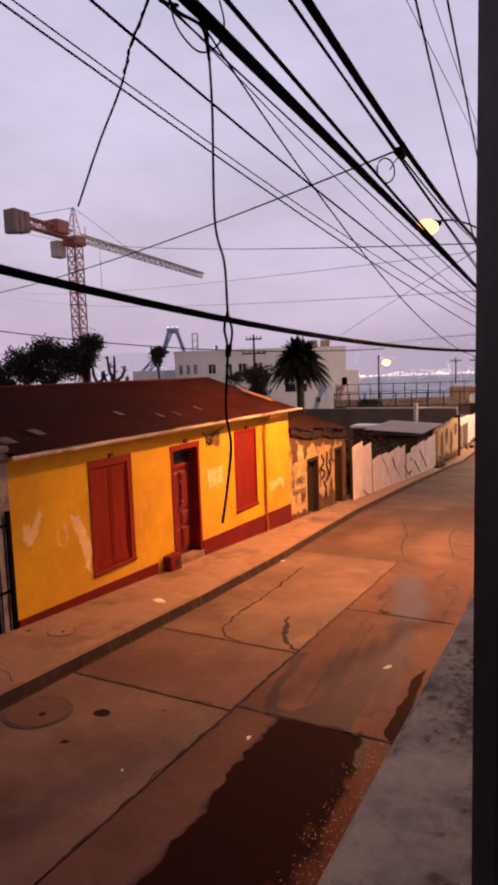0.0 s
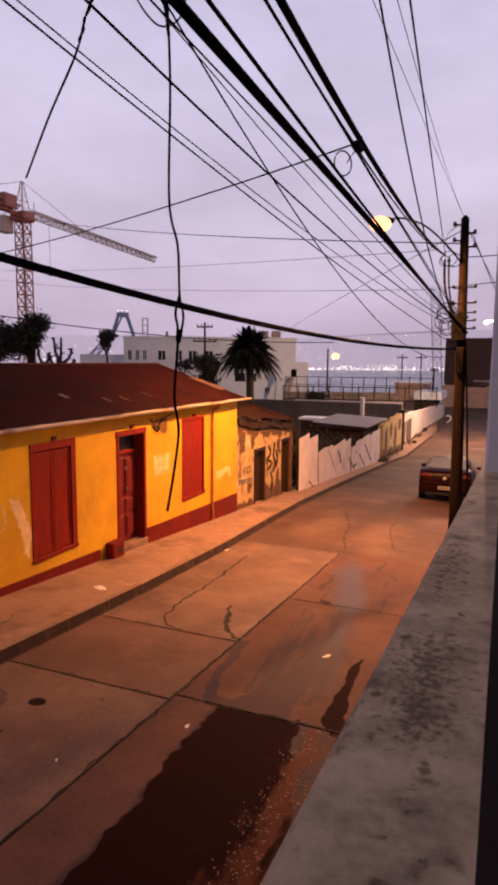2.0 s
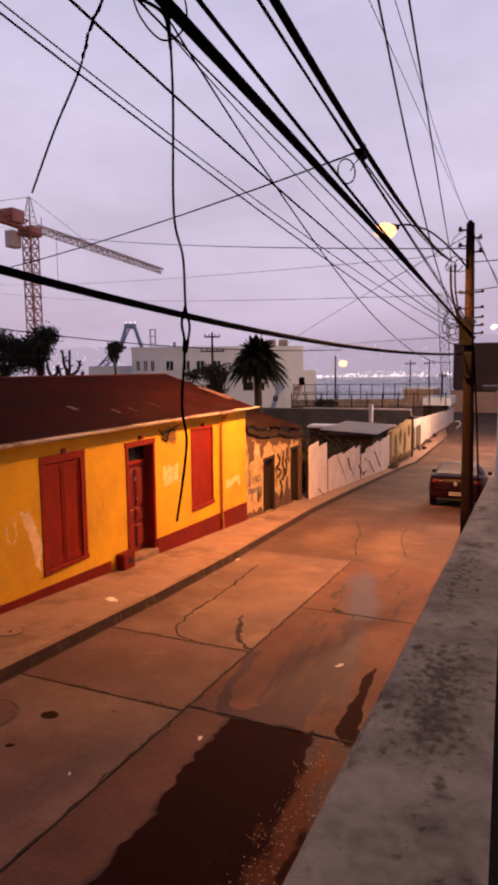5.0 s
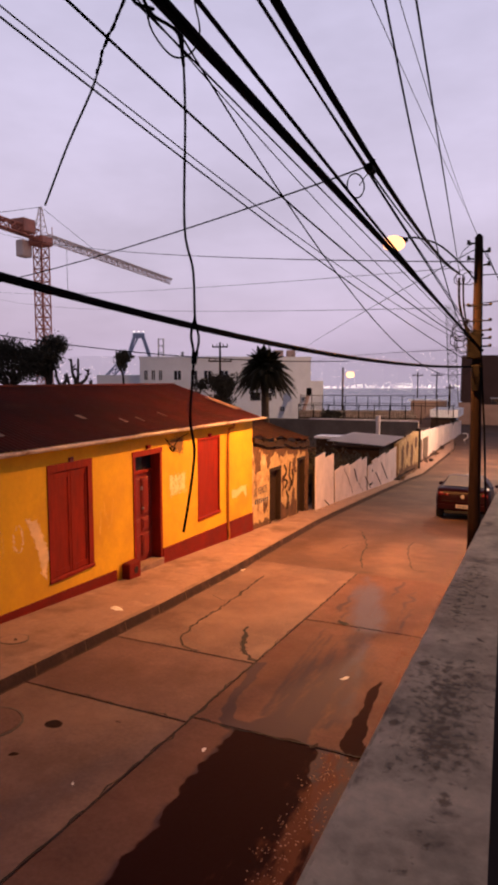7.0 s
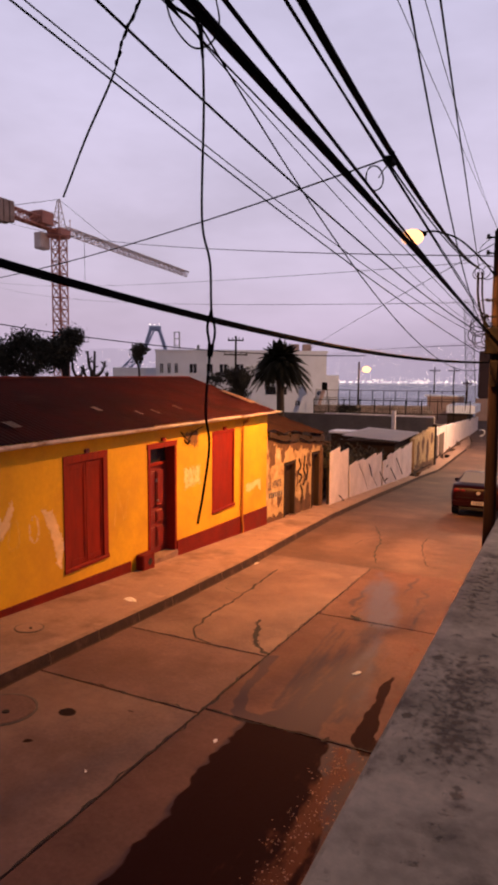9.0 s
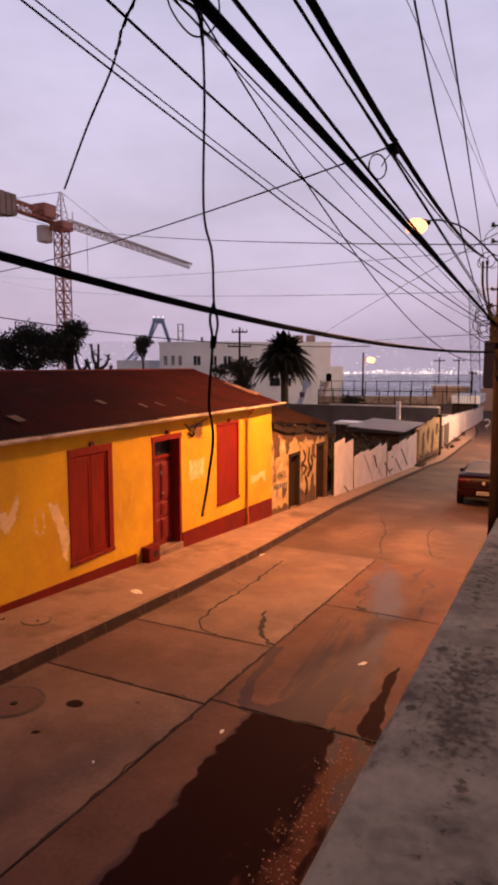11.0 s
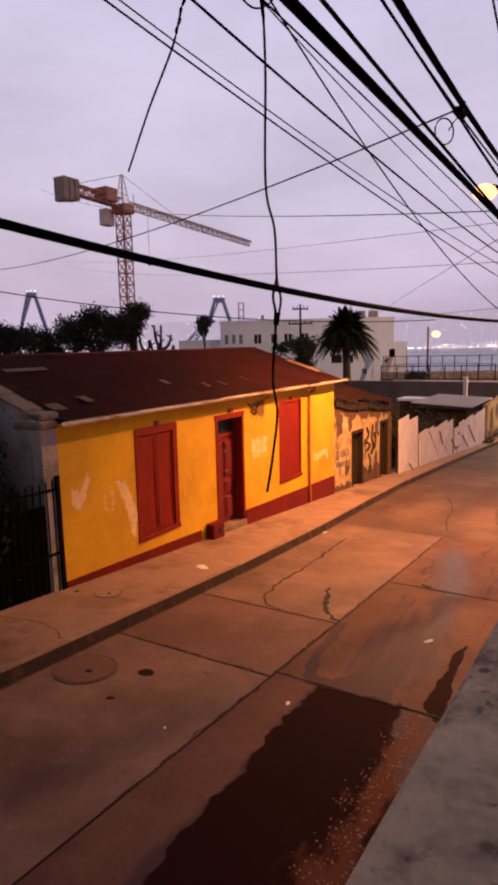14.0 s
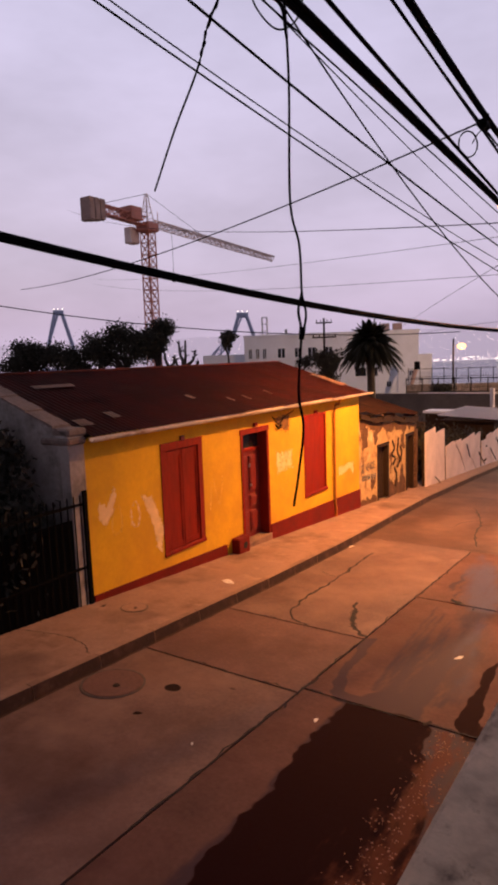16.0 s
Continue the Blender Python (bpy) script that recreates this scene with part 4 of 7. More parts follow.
    part("sill", B(FX - 0.02, FX + 0.035, y0 - 0.02, y1 + 0.04, z0 - 0.04, z0 + 0.04, 0.01), REDPAINT, f)
    part("ornament", B(FX, FX + 0.06, (y0 + y1) / 2 - 0.07, (y0 + y1) / 2 + 0.07, z1 + 0.02, z1 + 0.09, 0.012), REDPAINT, f)

    # door
    y0, y1, z0, z1 = dr
    d = part("door", B(FX - 0.26, FX - 0.21, y0 + 0.08, y1 - 0.08, z0 + 0.03, 1.86), DOORPAINT, house, "dark red panelled wooden door")
    bm = bmesh.new()
    for c, e in ((y0, y0 + 0.09), (y1 - 0.09, y1)):
        box(bm, FX - 0.30, FX + 0.018, c, e, z0 + 0.02, z1 - 0.09, 0.008)
    box(bm, FX - 0.30, FX + 0.020, y0 - 0.02, y1 + 0.02, z1 - 0.09, z1 + 0.03, 0.008)
    box(bm, FX - 0.27, FX - 0.17, y0 + 0.09, y1 - 0.09, 1.86, 1.93, 0.006)
    part("door_frame", bm, REDPAINT, d)
    part("transom_pane", B(FX - 0.24, FX - 0.225, y0 + 0.09, y1 - 0.09, 1.93, z1 - 0.09), WINDARK, d, "dark glass transom")
    part("ornament", B(FX, FX + 0.06, (y0 + y1) / 2 - 0.07, (y0 + y1) / 2 + 0.07, z1 + 0.05, z1 + 0.13, 0.012), REDPAINT, d)
    m = (y0 + y1) / 2
    for a, b in ((y0 + 0.13, m - 0.03), (m + 0.03, y1 - 0.13)):
        for c, e in ((z0 + 0.15, z0 + 0.62), (z0 + 0.70, z0 + 0.98), (z0 + 1.06, z0 + 1.86)):
            bm = B(FX - 0.21, FX - 0.185, a, b, c, e, 0.012)
            box(bm, FX - 0.185, FX - 0.175, a + 0.05, b - 0.05, c + 0.05, e - 0.05, 0.008)
            part("door_panel", bm, DOORPAINT, d)
    bm = bmesh.new()
    bmesh.ops.create_uvsphere(bm, u_segments=10, v_segments=6, radius=0.03, matrix=Matrix.Translation((FX - 0.165, m + 0.06, 1.1)))
    part("door_knob", bm, STEEL, d, "small pale metal knob")
    bm = B(FX - 0.20, FX - 0.17, m + 0.02, m + 0.07, 1.50, 1.58, 0.006)
    part("knocker", bm, STEEL, d)

    # side and back walls
    RX, RZ, BX = -9.95, 3.66, -12.6
    wall = [(FX - 0.32, EAVE), (RX, RZ), (BX, EAVE)]
    for y, t in ((Y0, 0.30), (Y1 - 0.30, 0.30)):
        bm = bmesh.new()
        up = 0.16 if y == Y0 else -0.12
        prof = [(FX - 0.0 if y != Y0 else FX - 0.002, -1.2), (FX - 0.002, EAVE + up * 0.6), (RX, RZ + up), (BX, EAVE + up), (BX, -1.2)]
        a = [bm.verts.new((x, y, z)) for x, z in prof]
        b = [bm.verts.new((x, y + t, z)) for x, z in prof]
        bm.faces.new(a)
        bm.faces.new(b[::-1])
        for i in range(5):
            bm.faces.new((a[i], b[i], b[(i + 1) % 5], a[(i + 1) % 5]))
        bmesh.ops.recalc_face_normals(bm, faces=bm.faces[:])
        o = part("gable_wall", bm, GREYPLASTER, house, "bare grey plastered gable")
        o.location.y = -0.30 if y == Y0 else 0
    part("back_wall", B(BX, BX + 0.25, Y0, Y1 - 0.3, -1.2, EAVE), GREYPLASTER, house)
    part("party_pier", B(FX - 0.20, FX + 0.004, Y0 - 0.302, Y0 - 0.004, pz(Y0) - 0.3, EAVE - 0.02, 0.01), GREYPLASTER, house)

    # coping stones and broken end blocks on the near gable
    for k in range(9):
        u = k / 9
        v = (k + 1) / 9 - 0.008
        za, zb = EAVE + 0.096 + (RZ + 0.16 - EAVE - 0.096) * u, EAVE + 0.096 + (RZ + 0.16 - EAVE - 0.096) * v
        xa, xb = FX + (RX - FX) * u, FX + (RX - FX) * v
        bm = bmesh.new()
        q = [(xa, za), (xb, zb)]
        lo = [bm.verts.new((x, yy, z - 0.01)) for x, z in q for yy in (Y0 - 0.31, Y0 + 0.02)]
        hi = [bm.verts.new((x, yy, z + 0.02 + 0.012 * (k % 2))) for x, z in q for yy in (Y0 - 0.31, Y0 + 0.02)]
        for f4 in ((lo[0], lo[1], lo[3], lo[2]), (hi[0], hi[2], hi[3], hi[1]), (lo[0], hi[0], hi[1], lo[1]), (lo[2], lo[3], hi[3], hi[2]), (lo[0], lo[2], hi[2], hi[0]), (lo[1], hi[1], hi[3], lo[3])):
            bm.faces.new(f4)
        bmesh.ops.recalc_face_normals(bm, faces=bm.faces[:])
        part("coping_stone", bm, COPING, house)
    part("end_block", B(FX - 0.34, FX + 0.03, Y0 - 0.31, Y0 + 0.06, EAVE + 0.08, EAVE + 0.20, 0.03), COPING, house, "weathered stone end block")
    part("end_block", B(FX - 0.60, FX + 0.05, Y0 - 0.33, Y0 + 0.03, EAVE - 0.05, EAVE + 0.06, 0.03), COPING, house)

    # roof of overlapping rusted sheets
    front = [(FX + 0.20, EAVE + 0.06), (RX, RZ + 0.06)]
    slope = (front[1][1] - front[0][1]) / (front[1][0] - front[0][0])
    roof = part("roof", B(BX, RX, Y0 + 0.02, Y1 - 0.02, EAVE - 0.02, EAVE + 0.0), RUST, house, "rusted corrugated iron roof")
    rnd = random.Random(3)

    def sheet(ya, yb, xa, xb, lift, back=False):
        bm = bmesh.new()
        n = max(4, round((yb - ya) / 0.0275))
        lo, hi = [], []
        for i in range(n + 1):
            y = ya + (yb - ya) * i / n
            w = 0.006 * math.cos(math.tau * y / 0.11) + lift * 0.4
            f = (lambda x: RZ + 0.06 + (RX - x) * slope * 1.0) if back else (lambda x: front[0][1] + (x - front[0][0]) * slope)
            lo.append(bm.verts.new((xa, y, f(xa) + w)))
            hi.append(bm.verts.new((xb, y, f(xb) + w)))
        for i in range(n):
            bm.faces.new((lo[i], lo[i + 1], hi[i + 1], hi[i]))
        bmesh.ops.solidify(bm, geom=bm.faces[:], thickness=0.004)
        return part("roof_sheet", bm, RUST, roof)

    y = Y0 + 0.02
    k = 0
    while y < Y1:
        b = min(y + 0.86, Y1 + 0.14)
        sheet(y, b, front[0][0] + rnd.uniform(-0.02, 0.03), -8.62, 0.006 * (k % 2))
        sheet(y, b, -8.55, RX - 0.02, 0.010 + 0.006 * (k % 2))
        y += 0.82
        k += 1
    bm = bmesh.new()
    vs = [bm.verts.new(p) for p in ((RX, Y0, RZ + 0.05), (RX, Y1 + 0.12, RZ + 0.05), (BX - 0.2, Y1 + 0.12, EAVE), (BX - 0.2, Y0, EAVE))]
    bm.faces.new(vs)
    bmesh.ops.solidify(bm, geom=bm.faces[:], thickness=0.02)
    part("roof_back", bm, RUST, roof)
    bm = bmesh.new()
    tube(bm, [(RX, Y0, RZ + 0.06), (RX, Y1 + 0.14, RZ + 0.06)], 0.035, 8)
    part("ridge_cap", bm, RUST, roof)
    f = lambda x: front[0][1] + (x - front[0][0]) * slope
    for ya, yb, xa, xb in ((16.45, 16.82, -7.6, -8.65), (7.0, 7.9, -9.02, -9.17), (6.5, 6.75, -7.35, -7.6), (9.88, 10.02, -7.88, -8.10), (10.86, 10.94, -7.53, -7.75), (11.46, 11.53, -7.50, -7.74), (12.56, 12.64, -7.62, -7.88), (7.3, 7.5, -7.5, -7.75)):
        bm = bmesh.new()
        n = 8
        lo = [bm.verts.new((xa + 0.05 * noise.noise((i, ya, 0)), ya + (yb - ya) * i / n, f(xa) + 0.05)) for i in range(n + 1)]
        hi = [bm.verts.new((xb + 0.05 * noise.noise((i, yb, 4)), ya + (yb - ya) * i / n, f(xb) + 0.05)) for i in range(n + 1)]
        for i in range(n):
            bm.faces.new((lo[i], lo[i + 1], hi[i + 1], hi[i]))
        bmesh.ops.solidify(bm, geom=bm.faces[:], thickness=0.006)
        part("roof_patch", bm, PATCH, roof, "pale metal roof patch")
    # gutter, fascia, brackets, downpipe
    bm = bmesh.new()
    n = 7
    gy0, gy1 = Y0 - 0.05, Y1 + 0.45
    ring = []
    for yy in (gy0, gy1):
        outer = [(FX + 0.235 + 0.06 * math.cos(a), EAVE + 0.045 + 0.062 * math.sin(a)) for a in [math.pi + i * math.pi / n for i in range(n + 1)]]
        inner = [(FX + 0.235 + 0.051 * math.cos(a), EAVE + 0.048 + 0.052 * math.sin(a)) for a in [math.tau - i * math.pi / n for i in range(n + 1)]]
        ring.append([bm.verts.new((x, yy, z)) for x, z in outer + inner])
    m = len(ring[0])
    for i in range(m):
        bm.faces.new((ring[0][i], ring[0][(i + 1) % m], ring[1][(i + 1) % m], ring[1][i]))
    bm.faces.new(ring[0][::-1])
    bm.faces.new(ring[1])
    bmesh.ops.recalc_face_normals(bm, faces=bm.faces[:])
    g = part("gutter", bm, GUTTER, house, "cream painted half-round gutter")
    for i in range(9):
        yy = Y0 + 0.4 + i * 1.25
        part("bracket", B(FX, FX + 0.17, yy, yy + 0.03, EAVE - 0.03, EAVE + 0.0), GUTTER, g)
    part("fascia", B(FX + 0.0, FX + 0.15, Y0, Y1, EAVE - 0.02, EAVE + 0.02), YELLOW, house)
    bm = bmesh.new()
    tube(bm, curve_pts([(FX + 0.235, 15.06, EAVE), (FX + 0.20, 15.05, EAVE - 0.12), (FX + 0.07, 15.04, EAVE - 0.26), (FX + 0.055, 15.04, 1.5), (FX + 0.055, 15.04, 0.0), (FX + 0.075, 15.04, -0.2), (FX + 0.075, 15.04, pz(15.04) + 0.02)], 30), 0.035, 8)
    part("downpipe", bm, PIPE, house, "downpipe painted yellow and red with the wall")
    # pale rubbed-out paint on the front
    def smear(shapes, seed, material=CHALK, label="chalky rubbed-out patch of paint"):
        ys, zs = [p[0] for o in shapes for p in o[0]], [p[1] for o in shapes for p in o[0]]
        masked("paint_smear", lambda u, v: (FX + 0.0015, u, v), min(ys) - 0.1, max(ys) + 0.1, min(zs) - 0.1, max(zs) + 0.1, 0.02, shapes, material, house, label, 0.04, seed)

    def stroke(pts, w, much=0.85):
        a = curve_pts([(0, *p) for p in pts], 4 * len(pts))
        return [([(p.y - w, p.z), (p.y + w, p.z), (q.y + w, q.z), (q.y - w, q.z)], 0.05, much) for p, q in zip(a, a[1:])]

    smear([([(6.64, 1.70), (6.80, 1.62), (6.95, 1.86), (7.02, 1.80), (6.90, 1.45), (6.72, 1.30), (6.62, 1.42)], 0.10, 1.0)], 1)
    smear([([(7.60, 1.62), (7.84, 1.56), (7.96, 1.28), (8.08, 0.95), (8.04, 0.50), (7.93, 0.62), (7.84, 1.05), (7.70, 1.32)], 0.10, 1.05)], 2)
    smear(stroke([(7.00 + 0.11 * math.cos(a), 1.34 + 0.24 * math.sin(a)) for a in [i * 0.7 for i in range(10)]], 0.022), 5, FAINT, "faint painted loop")
    smear(stroke([(7.42 + 0.11 * math.cos(a), 1.34 + 0.22 * math.sin(a)) for a in [i * 0.7 for i in range(10)]], 0.026), 6, CHALK, "faint painted loop")
    smear([([(12.05, 1.70), (12.84, 1.72), (12.84, 1.22), (12.12, 1.20)], 0.16, 0.62), ([(12.08, 1.66), (12.2, 1.66), (12.24, 1.25), (12.14, 1.24)], 0.08, 0.95), ([(12.36, 1.6), (12.46, 1.64), (12.5, 1.28), (12.40, 1.26)], 0.08, 0.95), ([(12.62, 1.66), (12.76, 1.66), (12.78, 1.26), (12.66, 1.3)], 0.08, 0.95)], 3)
    smear([([(15.38, 0.82), (16.38, 0.82), (16.38, 0.49), (16.1, 0.66), (15.7, 0.60), (15.40, 0.56)], 0.10, 0.9)], 4)
    for k, pts in enumerate(([(9.52, 0.95), (9.62, 1.55), (9.80, 1.0), (9.95, 1.55)], [(12.15, 1.0), (12.4, 0.78), (12.6, 0.98), (12.75, 0.9)])):
        smear(stroke(pts, 0.025, 0.6), 7 + k, FAINT, "faint painted zigzag")
    smear([([(12.0, 2.5), (12.75, 2.55), (12.7, 2.15), (12.2, 2.25)], 0.2, 0.9)], 9, DARKPATCH, "dark patch of plaster under the eave")
    bm = bmesh.new()
    tube(bm, curve_pts([(FX + 0.02, 11.9, 2.55), (FX + 0.03, 12.2, 2.35), (FX + 0.02, 12.45, 2.5), (FX + 0.03, 12.9, 2.6)], 24), 0.012, 5)
    part("service_wire", bm, CABLE, house)
    bm = bmesh.new()
    tube(bm, curve_pts([(FX + 0.02, 12.05, 2.35), (FX + 0.05, 12.15, 2.25), (FX + 0.02, 12.3, 2.32)], 12), 0.02, 5)
    part("service_wire", bm, CABLE, house)


yellow_house()


# ---- leaves and trees ----
def leaf_cloud(bm, blobs, count, size, rnd):
    """Many small leaf cards spread unevenly through some uneven blobs."""
    total = sum(b[3] * b[4] * b[5] for b in blobs)
    for cx, cy, cz, rx, ry, rz_ in blobs:
        clumps = []
        for _ in range(16):
            d = Vector((rnd.gauss(0, 1), rnd.gauss(0, 1), rnd.gauss(0, 1))).normalized() * rnd.uniform(0.45, 1.0)
            clumps.append(Vector((cx + d.x * rx, cy + d.y * ry, cz + d.z * rz_)))
        k = max(60, int(2.6 * count * rx * ry * rz_ / total))
        s0 = 0.36 * (rx * ry * rz_) ** (1 / 3)
        for _ in range(k):
            c = rnd.choice(clumps)
            p = c + Vector((rnd.gauss(0, s0), rnd.gauss(0, s0), rnd.gauss(0, s0 * 0.8)))
            s = size * rnd.uniform(0.6, 1.4)
            q = Euler((rnd.uniform(0, 6.3), rnd.uniform(0, 6.3), rnd.uniform(0, 6.3))).to_matrix()
            vs = [bm.verts.new(p + q @ Vector(o) * s) for o in ((-0.5, 0, 0), (0, -0.3, 0.05), (0.6, 0, 0), (0, 0.3, 0.05))]
            bm.faces.new(vs)
    return bm


def limbs(bm, base, tips, r, rnd):
    base = Vector(base)
    for tip in tips:
        tip = Vector(tip)
        mid = base.lerp(tip, 0.5) + Vector((rnd.gauss(0, 0.15), rnd.gauss(0, 0.15), 0.25))
        tube(bm, curve_pts([base, mid, tip], 10), lambda t: r * (1 - 0.75 * t), 6)
    return bm


def tree(name, label, base, fork, blobs, count, size, seed, r=0.25, leaf=None, category="tree"):
    rnd = random.Random(seed)
    t = thing(name, label, category, base)
    off = Matrix.Translation([-v for v in base])
    bm = bmesh.new()
    tube(bm, curve_pts([base, Vector(base).lerp(Vector(fork), 0.5) + Vector((0.1, 0.05, 0)), fork], 8), lambda s: r * (1.15 - 0.35 * s), 8)
    limbs(bm, fork, [b[:3] for b in blobs], r * 0.6, rnd)
    o = part("trunk", bm, BARK, t)
    o.matrix_parent_inverse = off
    o = part("crown", leaf_cloud(bmesh.new(), blobs, count, size, rnd), leaf or LEAF, t)
    o.matrix_parent_inverse = off
    return t


# ---- gate and dark garden beside the yellow house ----
def iron_gate():
    t = thing("iron_fence", "black iron bar fence beside the yellow house, a dark sheet added for the unlit garden", "fence")
    y0, y1 = 0.2, 6.33
    top = 1.90
    # added black sheet stands in for the unlit dark behind the bars
    part("shade_sheet", B(FX - 0.03, FX - 0.015, y0, y1, pz(y1) - 0.1, top - 0.35), BLACKIRON, t)
    for z in (top - 0.16, 0.75):
        part("rail", B(FX - 0.02, FX + 0.02, y0, y1, z, z + 0.04), BLACKIRON, t)
    bar = mesh_of("bar", rod(bmesh.new(), (0, 0, -1.75), (0, 0, 0), 0.012, seg=6), BLACKIRON)
    y = y0 + 0.05
    while y < y1:
        o = new("bar", bar)
        o.location = (FX + 0.005, y, top)
        o.parent = t
        y += 0.125
    part("post", B(FX - 0.04, FX + 0.04, y1 - 0.04, y1 + 0.04, pz(y1) - 0.2, top + 0.06, 0.006), BLACKIRON, t)
    tree("garden_bush", "dense dark bush behind the iron fence", (-8.3, 5.3, -0.2), (-8.2, 5.3, 0.4),
         [(-8.35, 5.4, 1.7, 0.55, 0.35, 1.1), (-8.2, 5.4, 2.55, 0.35, 0.35, 0.45), (-7.75, 5.45, 1.1, 0.25, 0.3, 0.8), (-8.9, 5.1, 2.5, 0.5, 0.5, 0.7), (-8.8, 4.6, 1.2, 0.7, 0.7, 1.2), (-7.65, 5.0, 0.9, 0.2, 0.5, 0.8)], 9000, 0.12, 11, 0.08, category="bush")


iron_gate()


# ---- derelict house ----
def derelict_house():
    t = thing("derelict_house", "derelict ochre house with peeling plaster and sagging rusty roof", "house")
    Y0, Y1 = 16.86, 22.05
    top = lambda y: 2.10 - (y - Y0) * 0.10 - 0.12 * math.sin((y - Y0) * 1.3) ** 2
    d1, d2 = (18.28, 19.22, -0.78, 0.98), (20.92, 21.70, -1.05, 1.02)
    cuts = wall_x(bmesh.new(), FX - 0.35, FX - 0.02, Y0, Y1, lambda y: pz(y) - 0.25, top, (d1, d2))
    part("front_wall", cuts, DERELICT, t, "peeling ochre plaster with bare adobe showing")
    peel = [([(Y0, pz(Y0) - 0.1), (18.3, pz(18.3) - 0.1), (18.3, pz(18.3) + 0.22), (Y0, pz(Y0) + 0.16)], 0.35, 1.0),
            ([(19.25, pz(19.2) - 0.1), (Y1, pz(Y1) - 0.1), (Y1, pz(Y1) + 0.9), (20.8, pz(20.8) + 0.55), (19.3, pz(19.3) + 0.5)], 0.5, 1.0),
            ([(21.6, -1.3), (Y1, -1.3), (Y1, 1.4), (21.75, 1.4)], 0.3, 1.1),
            # strip under the eave: eave shade and grime put into the adobe colour
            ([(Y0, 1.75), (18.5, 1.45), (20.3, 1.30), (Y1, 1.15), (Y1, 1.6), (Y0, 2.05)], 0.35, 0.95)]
    peel += [([(y - a, z - b), (y + a, z - b), (y + a * 0.8, z + b), (y - a, z + b * 0.8)], 0.3, 0.9) for y, z, a, b in ((17.3, 1.35, 0.25, 0.3), (18.1, 1.25, 0.2, 0.25), (20.55, 0.9, 0.22, 0.3), (19.45, 0.25, 0.10, 0.4), (20.5, -0.3, 0.25, 0.3), (17.9, -0.1, 0.2, 0.2))]
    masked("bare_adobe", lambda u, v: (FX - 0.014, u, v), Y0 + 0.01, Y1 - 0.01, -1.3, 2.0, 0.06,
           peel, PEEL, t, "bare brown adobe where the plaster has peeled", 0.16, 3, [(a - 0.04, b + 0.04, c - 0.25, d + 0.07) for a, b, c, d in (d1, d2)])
    for y0, y1, z0, z1 in (d1, d2):
        d = part("door", B(FX - 0.24, FX - 0.19, y0, y1, z0, z1), OLDWOOD, t, "dark boarded-up doorway")
        bm = bmesh.new()
        for a, b in ((y0 - 0.03, y0 + 0.07), (y1 - 0.07, y1 + 0.03)):
            box(bm, FX - 0.26, FX + 0.0, a, b, z0, z1, 0.008)
        box(bm, FX - 0.26, FX + 0.003, y0 - 0.05, y1 + 0.05, z1 - 0.05, z1 + 0.06, 0.008)
        part("door_frame", bm, OLDWOOD, d)
        w = (y1 - y0 - 0.14) / 5
        for k in range(5):
            part("board", B(FX - 0.19, FX - 0.165, y0 + 0.07 + k * w + 0.005, y0 + 0.07 + (k + 1) * w - 0.005, z0, z1 - 0.06 - 0.02 * (k % 2)), OLDWOOD, d)
        part("threshold", B(FX - 0.2, FX + 0.06, y0 - 0.05, y1 + 0.05, z0 - 0.22, z0, 0.02), MUDBRICK, d)
    part("side_wall", B(FX - 3.2, FX - 0.35, Y1 - 0.3, Y1 - 0.02, -2.6, 1.2), MUDBRICK, t)
    part("back_wall", B(FX - 3.2, FX - 3.0, Y0, Y1 - 0.3, -2.6, 1.5), MUDBRICK, t)
    part("broken_corner", B(FX - 0.30, FX + 0.03, Y1 - 0.26, Y1 + 0.03, pz(Y1) - 0.2, 1.15, 0.04), MUDBRICK, t)
    # sagging roof
    roof = part("roof", B(FX - 1.6, FX - 1.5, Y0 + 0.1, Y1 - 0.2, 2.0, 2.08), OLDWOOD, t, "sagging roof of rusty iron sheets")
    rnd = random.Random(4)
    y = Y0 - 0.02
    while y < 21.2:
        bm = bmesh.new()
        b = y + 0.84
        n = 12
        sag = 0.10 * (y - Y0) + rnd.uniform(-0.04, 0.04)
        lo, hi = [], []
        ex = FX + 0.10 + rnd.uniform(-0.12, 0.1)
        for i in range(n + 1):
            yy = y + (b - y) * i / n
            w = 0.012 * (-1) ** i + rnd.uniform(-0.004, 0.004)
            lo.append(bm.verts.new((ex, yy, 2.16 - sag + w)))
            hi.append(bm.verts.new((FX - 1.9, yy, 2.72 - sag * 0.8 + w)))
        for i in range(n):
            bm.faces.new((lo[i], lo[i + 1], hi[i + 1], hi[i]))
        bmesh.ops.solidify(bm, geom=bm.faces[:], thickness=0.005)
        part("roof_sheet", bm, OLDRUST, roof)
        y += 0.80
    # dark beams also stand in for the shade band under the eave
    for k in range(6):
        ya, yb = Y0 + k * 0.84, Y0 + (k + 1) * 0.84 + 0.05
        bm = bmesh.new()
        prism(bm, [(FX - 0.10, ya), (FX + 0.06, ya), (FX + 0.06 + 0.03 * (k % 2), yb), (FX - 0.10, yb)], lambda x, y: top(y) - 0.10 - 0.03 * (k % 3), lambda x, y: top(y) + 0.05)
        part("eave_beam", bm, OLDWOOD, roof)
    for k in range(5):
        yy = Y0 + 0.6 + k * 1.0
        part("rafter", B(FX - 0.30, FX + 0.12, yy, yy + 0.07, top(yy) + 0.0, top(yy) + 0.09), OLDWOOD, roof)
    bm = bmesh.new()
    for k in range(6):
        p = Vector((FX - 0.25 - 0.2 * k, 21.3 + 0.15 * k, 1.55 - 0.06 * k))
